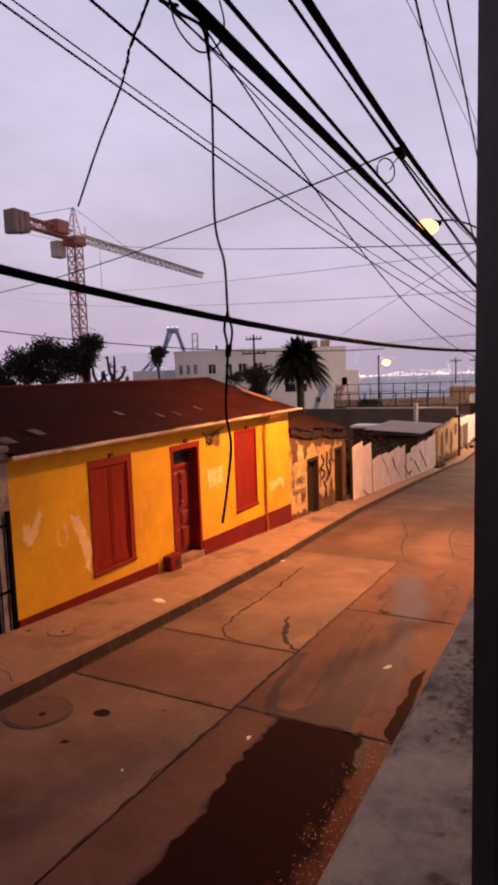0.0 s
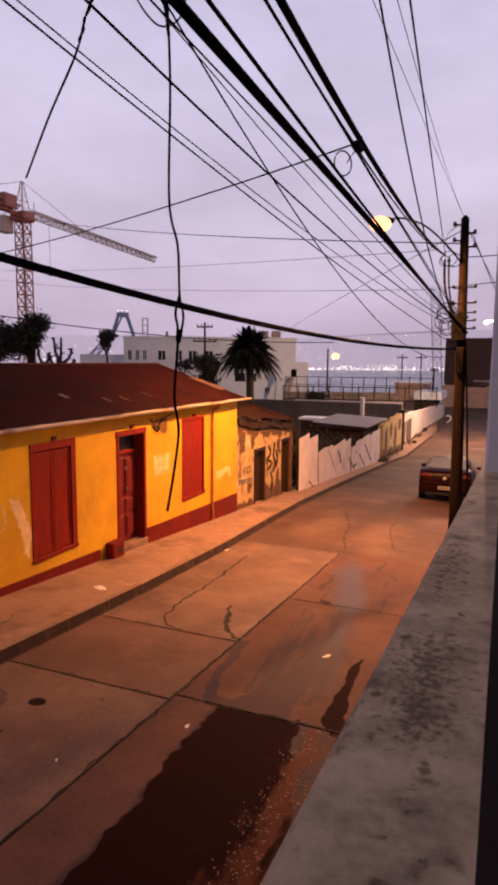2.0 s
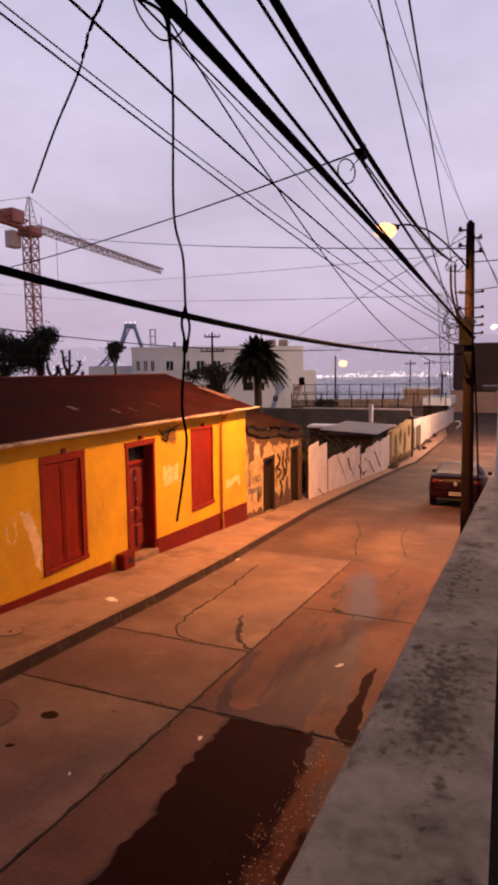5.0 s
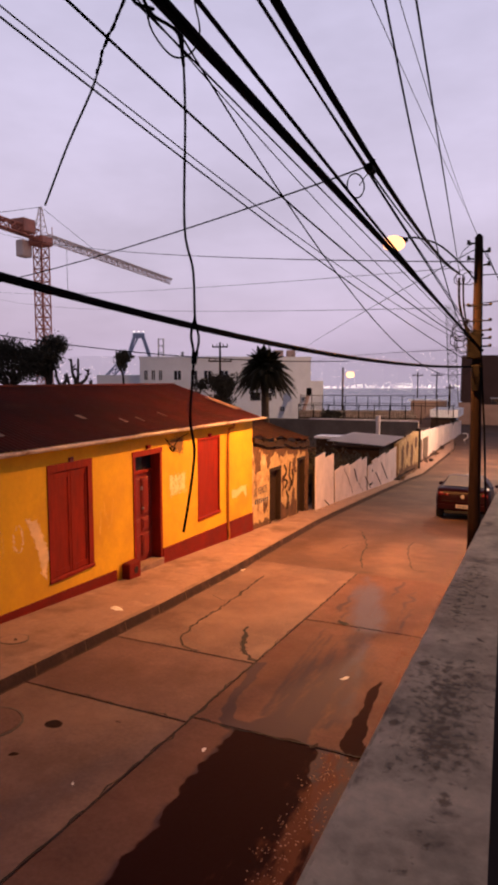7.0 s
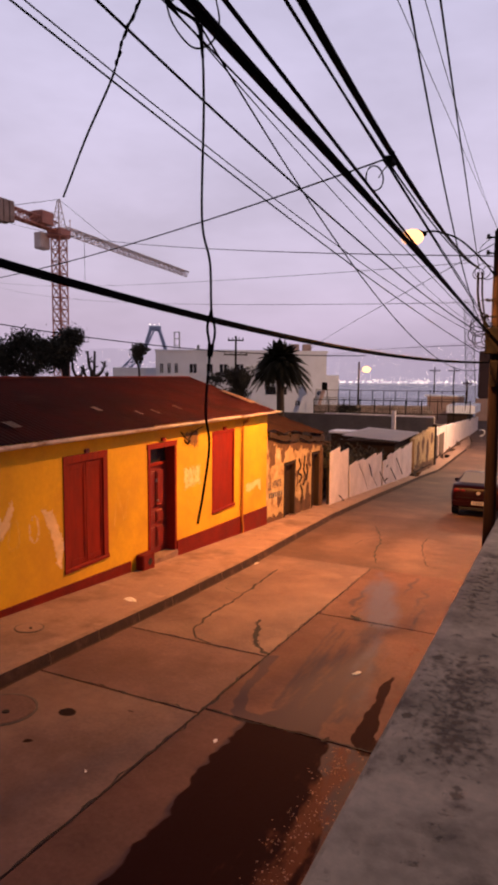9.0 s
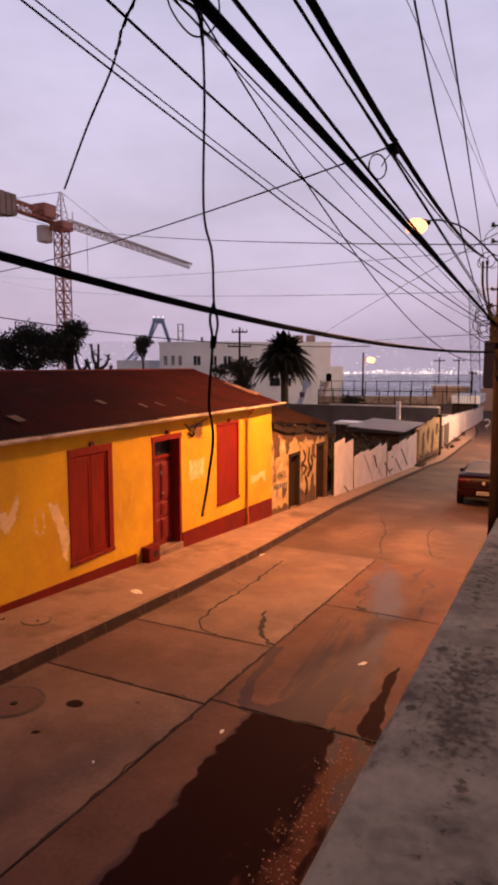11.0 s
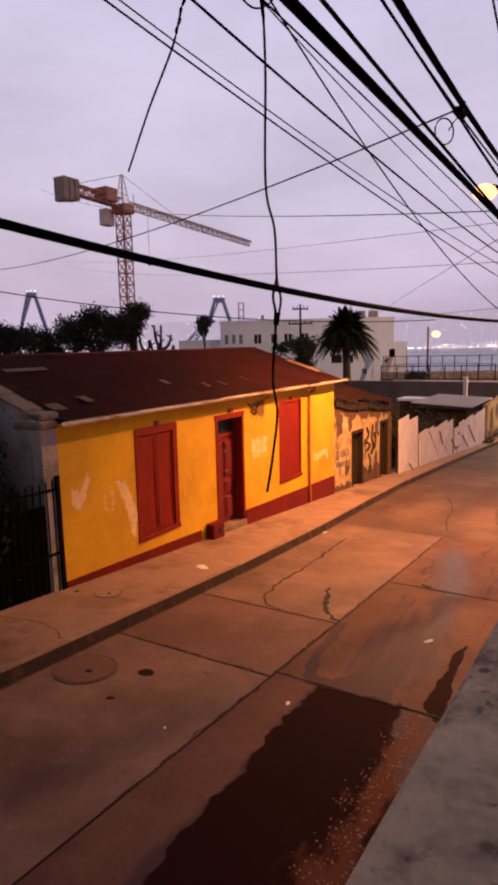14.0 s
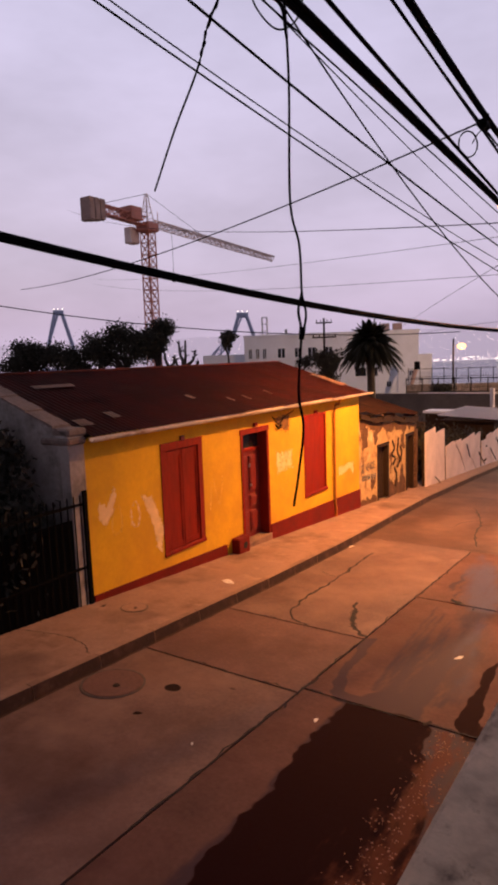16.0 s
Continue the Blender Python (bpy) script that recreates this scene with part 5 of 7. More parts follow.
        tube(bm, [p, p + Vector((0.5, 0.9 + 0.2 * (k % 3), -0.25 - 0.1 * (k % 2)))], 0.03, 5)
    part("fallen_rafters", bm, OLDWOOD, t)
    # painted lettering and strokes
    data = bpy.data.curves.new("lettering", "FONT")
    data.body, data.size, data.extrude = "SE VENDE", 0.34, 0.001
    o = new("lettering", data)
    data.materials.append(INK)
    o.matrix_basis = Matrix.Translation((FX - 0.010, 16.98, 0.36)) @ Euler((radians(90), 0, radians(90))).to_matrix().to_4x4() @ Matrix.Diagonal((0.70, 1, 1, 1))
    o.parent = t
    bm = bmesh.new()
    for k in range(7):
        box(bm, FX - 0.02, FX - 0.016, 17.05 + k * 0.16, 17.05 + k * 0.16 + 0.10, 0.10 - 0.012 * k, 0.26 - 0.012 * k)
    part("lettering_bars", bm, INK, t)
    for pts in ([(19.55, 1.02), (19.75, 0.75), (19.50, 0.55), (19.85, 0.40), (19.60, 0.20)], [(20.15, 1.05), (20.05, 0.6), (20.25, 0.3), (20.0, 0.05)], [(19.75, 0.1), (19.95, -0.2), (19.80, -0.55)], [(20.3, 0.75), (20.45, 0.5), (20.30, 0.2)]):
        bm = bmesh.new()
        tube(bm, curve_pts([(FX - 0.022, a, b) for a, b in pts], 20), 0.045, 5)
        part("paint_stroke", bm, OLDWOOD, t)


derelict_house()


# ---- broken white fence, ruin and walls down the street ----
def board_fence():
    t = thing("board_fence", "broken whitewashed board fence leaning along the pavement", "fence")
    rnd = random.Random(6)
    spans = [(22.25, 24.75, 0.92, 0.78), (25.0, 30.7, 0.10, -0.02), (31.0, 38.7, -0.42, -0.20)]
    for a, b, za, zb in spans:
        n = max(2, round((b - a) / 1.15))
        for k in range(n):
            y0, y1 = a + (b - a) * k / n, a + (b - a) * (k + 1) / n
            h0 = za + (zb - za) * k / n + rnd.uniform(-0.06, 0.06)
            h1 = h0 + rnd.uniform(-0.05, 0.12)
            x = -7.02 + rnd.uniform(-0.008, 0.008)
            lean = rnd.uniform(0.01, 0.04)
            bm = bmesh.new()
            q = [(x + 0.0, y0 + 0.002), (x + 0.03, y0 + 0.002), (x + 0.03, y1 - 0.002), (x + 0.0, y1 - 0.002)]
            prism(bm, q, lambda xx, yy: pz(yy) - 0.05, lambda xx, yy: h0 if yy < (y0 + y1) / 2 else h1)
            for v in bm.verts:
                if v.co.z > pz(v.co.y) + 0.3:
                    v.co.x -= lean
            part("board", bm, WHITEBOARD, t)
        for yy in (a + 0.1, (a + b) / 2, b - 0.1):
            part("post", B(-7.16, -7.06, yy, yy + 0.1, pz(yy) - 0.2, min(za, zb) - 0.15), OLDWOOD, t)
    for y, dy, h0, h1 in ((23.4, 0.5, 0.25, -0.05), (28.0, 0.35, 1.25, 0.65), (30.2, 1.0, 0.75, 0.1), (32.6, 1.1, 0.80, 0.12), (34.0, 1.4, 1.25, 0.30)):
        bm = bmesh.new()
        tube(bm, [(-6.96, y, pz(y) + h0), (-6.90, y + dy, pz(y + dy) + h1)], 0.028, 4)
        part("prop", bm, OLDWOOD, t, "dark broken lath")
    for pts in ([(26.3, 1.35), (27.2, 0.75), (27.9, 0.1)], [(29.0, 0.55), (29.8, 0.05)]):
        part("cracked_seam", tube(bmesh.new(), [(-6.99, y, pz(y) + h) for y, h in pts], 0.014, 4), MUDBRICK, t)


def rubble(y, x, n, seed, name, label):
    rnd = random.Random(seed)
    t = thing(name, label, "rubble", (x, y, pz(y)))
    for k in range(n):
        bm = bmesh.new()
        s = rnd.uniform(0.08, 0.22)
        bmesh.ops.create_icosphere(bm, subdivisions=1, radius=s, matrix=Matrix.Translation((rnd.gauss(0, 0.25), rnd.gauss(0, 0.8), s * 0.4)) @ Matrix.Diagonal((1, 1.4, 0.7, 1)))
        for v in bm.verts:
            v.co += Vector((rnd.gauss(0, 0.02), rnd.gauss(0, 0.02), rnd.gauss(0, 0.02)))
        part("lump", bm, MUDBRICK if k % 3 else OLDWOOD, t)
    for k in range(3):
        part("plank", B(-0.04, 0.04, -1.0, 1.0, 0.0, 0.04, turn=pose(0.1 * k, 0.5 * k, 0.12 + 0.08 * k, 6 + 4 * k, 0, 15 - 22 * k)), OLDWOOD, t)


def ruin_wall():
    t = thing("ruined_wall", "ruined ochre wall with broken top and dark gatepost", "wall")
    bm = bmesh.new()
    n = 30
    prof = []
    for i in range(n + 1):
        y = 39.2 + 8.0 * i / n
        prof.append((y, -0.10 + 0.02 * (y - 39) + 0.16 * noise.noise((y * 1.7, 0, 2))))
    x0, x1 = -7.25, -6.95
    lo0 = [bm.verts.new((x0, y, pz(y) - 0.3)) for y, z in prof]
    hi0 = [bm.verts.new((x0, y, z)) for y, z in prof]
    lo1 = [bm.verts.new((x1, y, pz(y) - 0.3)) for y, z in prof]
    hi1 = [bm.verts.new((x1, y, z)) for y, z in prof]
    for i in range(n):
        bm.faces.new((lo1[i], lo1[i + 1], hi1[i + 1], hi1[i]))
        bm.faces.new((hi0[i], hi0[i + 1], lo0[i + 1], lo0[i]))
        bm.faces.new((hi1[i], hi1[i + 1], hi0[i + 1], hi0[i]))
    bm.faces.new((lo1[0], hi1[0], hi0[0], lo0[0]))
    bm.faces.new((lo1[-1], lo0[-1], hi0[-1], hi1[-1]))
    bmesh.ops.recalc_face_normals(bm, faces=bm.faces[:])
    part("wall", bm, DERELICT, t)
    part("gatepost", B(-7.15, -6.85, 47.3, 47.7, pz(47.5) - 0.2, 0.25, 0.02), OLDWOOD, t, "dark wooden gatepost")
    peel = [([(39.3, pz(40) - 0.1), (47.1, pz(47) - 0.1), (47.1, pz(47) + 0.5), (39.3, pz(40) + 0.7)], 0.6, 1.0)]
    peel += [(oval(y, z, a, b), 0.5, 0.95) for y, z, a, b in ((40.6, -1.2, 0.5, 0.9), (42.4, -0.7, 0.6, 0.6), (44.2, -1.3, 0.6, 0.8), (46.0, -0.6, 0.6, 0.5))]
    masked("bare_adobe", lambda u, v: (-6.945, u, v), 39.25, 47.15, pz(47), -0.25, 0.10, peel, PEEL, t, "bare brown adobe where the plaster has peeled", 0.25, 8)


def pale_walls():
    t = thing("street_wall", "pale whitewashed street wall of separate bays", "wall")
    y = 48.0
    k = 0
    while y < 80:
        y1 = y + 4.5
        xa, xb = -7.42 + 0.011 * (y - 54), -7.42 + 0.011 * (y1 - 54)
        bm = bmesh.new()
        h = 2.45 - 0.13 * k
        prism(bm, [(xa - 0.2, y + 0.01), (xa, y + 0.01), (xb, y1 - 0.01), (xb - 0.2, y1 - 0.01)], lambda x, yy: pz(yy) - 0.3, lambda x, yy: pz(yy) + h)
        part("bay", bm, WHITEBOARD, t)
        part("pilaster", B(xa - 0.22, xa + 0.04, y - 0.12, y + 0.12, pz(y) - 0.2, pz(y) + h + 0.06, 0.01), WHITEBOARD, t)
        y = y1
        k += 1
    for yy in (52.0, 57.5, 63.0):
        rubble(yy, -7.05, 4, int(yy), "rubble_heap", "small dark heap against the pale wall")


board_fence()
rubble(38.4, -6.75, 9, 3, "rubble_heap", "heap of rubble and broken planks by the ruined wall")
ruin_wall()
pale_walls()
tree("wild_shrub", "dark unkempt shrubs behind the broken fence", (-9.0, 30.0, -3.2), (-9.0, 30.0, -2.0),
     [(-8.6, 25.5, -0.6, 0.9, 1.6, 0.8), (-8.8, 28.5, -0.75, 1.0, 1.8, 0.75), (-8.6, 31.8, -0.85, 0.9, 1.6, 0.55), (-10.2, 28.0, -0.5, 1.4, 2.5, 0.8), (-8.3, 34.0, -0.7, 0.6, 0.8, 0.45), (-7.9, 24.0, 0.5, 0.5, 0.5, 0.5)], 3600, 0.20, 21, 0.12, category="shrub")


# ---- pole, street lamp, wires ----
POLE_B, POLE_T = Vector((-0.93, 15.5, -0.16)), Vector((-1.06, 15.5, 7.12))


def utility_pole():
    t = thing("utility_pole", "weathered wooden utility pole crowded with cable hardware", "utility pole", POLE_B)
    off = Matrix.Translation(-POLE_B)

    def P(name, bm, m, label="", smooth=False):
        o = part(name, bm, m, t, label, smooth)
        o.matrix_parent_inverse = off
        return o

    at = lambda z: POLE_B.lerp(POLE_T, (z - POLE_B.z) / (POLE_T.z - POLE_B.z))
    P("shaft", tube(bmesh.new(), [at(POLE_B.z - 0.1 + i * 0.7) for i in range(11)] + [POLE_T], lambda s: 0.150 - 0.062 * s, 12), POLEWOOD, smooth=True)
    P("cap", rod(bmesh.new(), POLE_T - Vector((0, 0, 0.03)), POLE_T + Vector((0, 0, 0.06)), 0.10, 0.03, 10), BLACKIRON)
    for z, side in ((6.95, -1), (6.75, 1), (6.6, -1), (6.45, 1)):
        p = at(z)
        bm = bmesh.new()
        rod(bm, p, p + Vector((0.22 * side, -0.03, 0.04)), 0.02, seg=6)
        P("bracket", bm, BLACKIRON)
        q = p + Vector((0.22 * side, -0.03, 0.0))
        bm = bmesh.new()
        for k in range(3):
            rod(bm, q + Vector((0, 0, 0.035 * k)), q + Vector((0, 0, 0.035 * k + 0.025)), 0.05 - 0.008 * k, 0.035, 10)
        P("insulator", bm, PORCELAIN)
    for z in (5.55, 5.20, 4.98, 4.80, 4.62):
        p = at(z)
        bm = bmesh.new()
        rod(bm, p + Vector((-0.20, -0.10, 0)), p + Vector((0.30, -0.10, 0.02)), 0.018, seg=6)
        P("step_bracket", bm, BLACKIRON)
        for sx in (-0.20, 0.28):
            bm = bmesh.new()
            bmesh.ops.create_uvsphere(bm, u_segments=8, v_segments=6, radius=0.04, matrix=Matrix.Translation(p + Vector((sx, -0.10, 0.03))))
            P("insulator", bm, PORCELAIN)
    for z in (4.9, 4.55, 4.2):
        p = at(z)
        P("band", rod(bmesh.new(), p - Vector((0, 0, 0.03)), p + Vector((0, 0, 0.03)), 0.145, seg=14), BLACKIRON)
    P("splice_box", B(-0.16, 0.16, -0.24, -0.12, 4.35, 4.95, 0.02, turn=Matrix.Translation((at(4.6).x - 0.05, 15.5, 0))), BLACKIRON, "dark cable splice box")
    P("splice_box", B(-0.09, 0.09, -0.22, -0.12, 3.6, 4.2, 0.02, turn=Matrix.Translation((at(4.0).x, 15.5, 0))), BLACKIRON)
    rnd = random.Random(12)
    for k in range(7):
        c = at(4.75) + Vector((-0.25 + rnd.gauss(0, 0.1), -0.2, rnd.gauss(0, 0.16)))
        r = rnd.uniform(0.10, 0.24)
        bm = bmesh.new()
        tube(bm, [c + Vector((math.cos(a * 0.45) * r, 0.05 * math.sin(a), math.sin(a * 0.45) * r * rnd.uniform(0.9, 1.1))) for a in range(14)], 0.010, 5)
        P("cable_coil", bm, CABLE)
    for c, r in (((-1.36, 15.4, 6.22), 0.17), ((-1.24, 15.4, 6.18), 0.15), ((-1.45, 15.4, 6.17), 0.12)):
        bm = bmesh.new()
        tube(bm, [Vector(c) + Vector((math.cos(a * 0.42) * r, 0.02 * math.sin(a), math.sin(a * 0.42) * r)) for a in range(17)], 0.010, 5)
        P("cable_coil", bm, CABLE)
    bm = bmesh.new()
    tube(bm, curve_pts([(-1.45, 15.35, 6.2), (-1.42, 15.35, 5.6), (-1.25, 15.35, 5.0), (-1.1, 15.35, 4.7)], 20), 0.030, 6)
    P("down_cable", bm, CABLE)
    bm = bmesh.new()
    tube(bm, curve_pts([(-1.36, 15.35, 6.2), (-1.33, 15.35, 5.6), (-1.2, 15.35, 4.9), (-1.08, 15.35, 4.6)], 20), 0.022, 6)
    P("down_cable", bm, CABLE)
    bm = bmesh.new()
    tube(bm, [at(4.4) + Vector((0.10, -0.12, 0)), at(2.6) + Vector((0.20, -0.06, 0)), at(0.2) + Vector((0.28, -0.05, 0))], 0.025, 6)
    P("ground_cable", bm, CABLE)
    bm = bmesh.new()
    tube(bm, curve_pts([at(7.05), at(6.8) + Vector((-0.35, -0.05, 0)), at(6.5) + Vector((-0.38, -0.05, 0)), at(6.3) + Vector((-0.1, -0.05, 0))], 20), 0.008, 5)
    P("jumper", bm, CABLE)


def street_lamp():
    t = thing("street_lamp", "lit sodium street lamp on a curved arm from the pole", "street lamp", (-1.04, 15.45, 6.05))
    off = Matrix.Translation((1.04, -15.45, -6.05))

    def P(name, bm, m, parent=t, label="", smooth=False):
        o = part(name, bm, m, parent, label, smooth)
        if parent is t:
            o.matrix_parent_inverse = off
        return o

    P("arm", tube(bmesh.new(), curve_pts([(-1.04, 15.45, 6.05), (-1.35, 15.1, 6.42), (-1.8, 14.55, 6.80), (-2.2, 14.08, 6.90), (-2.42, 13.82, 6.86)], 30), 0.020, 8), BLACKIRON)
    d = Vector((-2.60, 13.60, 0)) - Vector((-1.9, 14.43, 0))
    turn = Matrix.Translation(LAMP + Vector((0, 0, 0.06))) @ Matrix.Rotation(math.atan2(d.y, d.x), 4, "Z")
    bm = bmesh.new()
    bmesh.ops.create_uvsphere(bm, u_segments=20, v_segments=10, radius=1, matrix=turn @ Matrix.Translation((-0.10, 0, 0.03)) @ Matrix.Diagonal((0.24, 0.12, 0.07, 1)))
    cut = [v for v in bm.verts if v.co.z < LAMP.z + 0.03]
    bmesh.ops.delete(bm, geom=cut, context="VERTS")
    P("housing", bm, BLACKIRON, smooth=True)
    bm = bmesh.new()
    bmesh.ops.create_uvsphere(bm, u_segments=18, v_segments=10, radius=1, matrix=turn @ Matrix.Translation((0.03, 0, -0.06)) @ Matrix.Diagonal((0.25, 0.20, 0.16, 1)))
    b = P("bowl", bm, BULB, label="glowing orange glass bowl", smooth=True)
    b.visible_shadow = False


FARTHER = Matrix.Translation(EYE_AT) @ Matrix.Scale(FAR_BY, 4) @ Matrix.Translation(-EYE_AT)
utility_pole()
street_lamp()
for ob in [o for o in scene.objects if o.parent is None and o.name in ("utility_pole", "street_lamp")]:
    ob.matrix_basis = FARTHER @ ob.matrix_basis


def wire(a, b, z0, bb, c, r, back=0.8, ahead=1.0, n=40, label="black overhead cable", lumps=0):
    bm = bmesh.new()
    pts = []
    for i in range(n + 1):
        s = -back + (back + ahead) * i / n
        pts.append(outward((a[0] + (b[0] - a[0]) * s, a[1] + (b[1] - a[1]) * s, z0 + bb * s + c * s * s)))
    tube(bm, pts, r * FAR_BY, 7)
    return tagged(part("overhead_cable", bm, CABLE, smooth=True), label, "cable", "overhead cables")


THICK = "thick black overhead cable strung to the wooden pole"
THIN = "thin black overhead wire strung to the wooden pole"
# first bundle
for dx, dz, r in ((0, 0, 0.017), (0.026, 0.010, 0.015), (0.010, -0.020, 0.012), (-0.034, 0.006, 0.009), (0.050, -0.018, 0.007)):
    wire((-1.75 + dx, 2.86), (-1.17 + dx * 0.4, 15.40), 5.765 + dz, -0.87, -0.07, r, label=THICK)
wire((-1.83, 2.84), (-1.17, 15.40), 5.73, -0.93, -0.02, 0.006, label=THIN)
wire((-1.60, 2.98), (-1.23, 15.40), 5.80, -1.10, 0.24, 0.014, label=THICK)
# second bundle
for dx, dz, r in ((0, 0, 0.019), (0.028, -0.010, 0.016), (-0.055, -0.035, 0.009), (0.018, 0.018, 0.010)):
    wire((-1.34 + dx, 3.38), (-1.46 + dx * 0.4, 15.40), 5.95 + dz, -0.54 - dz, 0.90, r, label=THICK)
wire((-1.35, 3.20), (-1.15, 15.40), 5.86, -0.98, 0.09, 0.009, label=THIN)
wire((-1.37, 3.26), (-1.14, 15.40), 5.88, -0.92, 0.06, 0.007, label=THIN)
wire((-2.60, 3.20), (-1.20, 15.40), 6.14, -2.15, 0.76, 0.010, label=THIN)
wire((-3.20, 3.29), (-1.19, 15.40), 6.28, -2.42, 0.82, 0.006, label=THIN)
wire((-3.20, 3.29), (-1.18, 15.40), 6.21, -2.40, 0.48, 0.008, label=THIN)
wire((-1.90, 3.46), (-1.13, 15.40), 5.83, -4.79, 3.06, 0.006, back=0.04, label=THIN)
wire((-1.84, 2.95), (-1.17, 15.40), 5.75, -1.9, 1.0, 0.004, back=0.1, label=THIN)
wire((-0.95, 4.44), (-1.10, 15.40), 6.41, -3.92, 2.32, 0.008, label=THIN)
wire((-0.75, 4.47), (-1.43, 15.40), 6.38, -0.23, 0.08, 0.008, label=THIN)
wire((-1.00, 4.25), (-1.05, 15.40), 6.32, 0.74, -0.03, 0.003, label=THIN)
wire((-0.80, 4.15), (-1.03, 15.40), 6.23, 0.24, 0.56, 0.003, label=THIN)
# the heavy low cable across the street
for dx, dz, r in ((0, 0, 0.022), (0.02, -0.035, 0.020), (-0.01, 0.03, 0.012)):
    wire((-4.40 + dx, 4.40), (-1.11, 15.40), 4.81 + dz, -1.55 - dz * 0.8, 0.91, r, back=0.9, label="heavy twisted black cable sagging low over the street")
# crossing and distant wires
wire((-1.25, 5.62), (-8.0, 8.45), 5.75, -0.37, 0.235, 0.008, back=0.0, ahead=2.0, label="thin black service wire crossing the street")
wire((-32.75, 36.1), (-1.09, 15.45), 13.80, -8.56, 1.31, 0.014, back=0.9, label=THIN)
wire((-46.45, 46.38), (-1.63, 15.45), 12.15, -6.97, 1.26, 0.007, back=0.2, label=THIN)
wire((-46.42, 46.31), (-1.62, 15.45), 11.45, -7.67, 1.76, 0.007, back=0.2, label=THIN)
wire((-29.31, 29.14), (-16.35, 43.45), 6.53, -2.53, 1.21, 0.032, back=0.6, ahead=1.3, label="distant black wire above the rooftops")
wire((-17.16, 47.53), (-1.09, 15.45), 5.68, 1.62, -0.45, 0.010, back=0.0, label=THIN)
wire((-18.34, 57.98), (-1.44, 15.45), 5.61, -0.49, -0.55, 0.007, back=0.4, label=THIN)
wire((-1.05, 15.5), (3.0, 15.9), 6.25, 0.1, 0.1, 0.012, back=0.0, label=THIN)
wire((-1.35, 15.2), (3.0, 16.5), 5.55, 0.5, 0.1, 0.010, back=0.0, label=THIN)
wire((-1.0, 15.5), (1.5, 42.0), 6.9, -3.2, 1.2, 0.010, back=0.0, label=THIN)
wire((-0.9, 15.5), (1.2, 42.0), 6.8, -3.6, 1.2, 0.010, back=0.0, label=THIN)


def loose_cables():
    bm = bmesh.new()
    tube(bm, curve_pts([(-1.75, 3.10, 5.77), (-1.74, 3.11, 5.32), (-1.75, 3.11, 4.72), (-1.71, 3.13, 4.48), (-1.70, 3.13, 4.22), (-1.682, 3.14, 4.10), (-1.70, 3.13, 3.99)], 60), 0.0070, 7)
    t = tagged(part("hanging_cable", bm, CABLE, smooth=True), "loose black cable dangling from the overhead bundle", "cable")
    bm = bmesh.new()
    tube(bm, curve_pts([(-1.70, 3.13, 4.22), (-1.720, 3.12, 4.12), (-1.71, 3.13, 3.99), (-1.73, 3.12, 3.66), (-1.71, 3.13, 3.46), (-1.74, 3.12, 3.20), (-1.77, 3.10, 2.99)], 60), 0.0078, 7)
    part("tail", bm, CABLE, t, smooth=True)
    bm = bmesh.new()
    rod(bm, (-1.70, 3.13, 4.03), (-1.71, 3.13, 3.96), 0.020, 0.016, 8)
    part("knot", bm, CABLE, t)
    bm = bmesh.new()
    pts = curve_pts([(-2.05, 3.45, 6.9), (-2.3, 3.37, 6.16), (-2.41, 3.32, 5.90), (-2.48, 3.29, 5.66), (-2.63, 3.22, 5.31), (-2.77, 3.16, 4.95)], 60)
    tube(bm, pts, lambda s: 0.009 - 0.003 * s, 7)
    w = tagged(part("twisted_wire", bm, CABLE, smooth=True), "twisted black wire hanging at a slant", "cable")
    bm = bmesh.new()
    tube(bm, [p + Vector((math.cos(i * 1.1) * 0.010, math.sin(i * 1.1) * 0.010, 0)) for i, p in enumerate(pts[:34])], 0.005, 5)
    part("strand", bm, CABLE, w, smooth=True)
    for pts, r in (([(-1.75, 2.73, 5.72), (-1.78, 2.85, 5.62), (-1.76, 3.02, 5.57), (-1.72, 3.15, 5.64), (-1.70, 3.21, 5.77), (-1.70, 3.15, 5.9)], 0.005),
                   ([(-1.76, 2.70, 5.74), (-1.78, 2.85, 5.70), (-1.75, 3.05, 5.70), (-1.74, 3.10, 5.55)], 0.009),
                   ([(-1.80, 2.60, 5.80), (-1.80, 2.72, 5.70), (-1.77, 2.85, 5.72)], 0.009)):
        bm = bmesh.new()
        tube(bm, curve_pts(pts, 30), r, 6)
        part("loop", bm, CABLE, t, smooth=True)
    bm = bmesh.new()
    c = Vector((-1.30, 5.12, 5.43))
    tube(bm, [c + Vector((math.cos(a * 0.35) * 0.055, math.cos(a * 0.35) * 0.06, math.sin(a * 0.35) * 0.095)) for a in range(20)], 0.006, 6)
    k = tagged(part("wire_coil", bm, CABLE, smooth=True), "small coil of black wire tied beside the cable bundle", "cable")
    bm = bmesh.new()
    tube(bm, curve_pts([(-1.30, 5.25, 5.47), (-1.30, 5.45, 5.6), (-1.27, 5.62, 5.70)], 12), 0.005, 5)
    part("tie", bm, CABLE, k)
    bm = B(-1.36, -1.28, 5.60, 5.78, 5.70, 5.76, 0.015)
    rod(bm, (-1.31, 5.7, 5.72), (-1.29, 5.72, 5.82), 0.012, seg=6)
    tagged(part("splice_clamp", bm, CABLE), "black clamp on the overhead cable bundle", "clamp")


before = set(scene.objects)
loose_cables()
for ob in [o for o in scene.objects if o not in before and o.parent is None]:
    ob.matrix_basis = FARTHER @ ob.matrix_basis


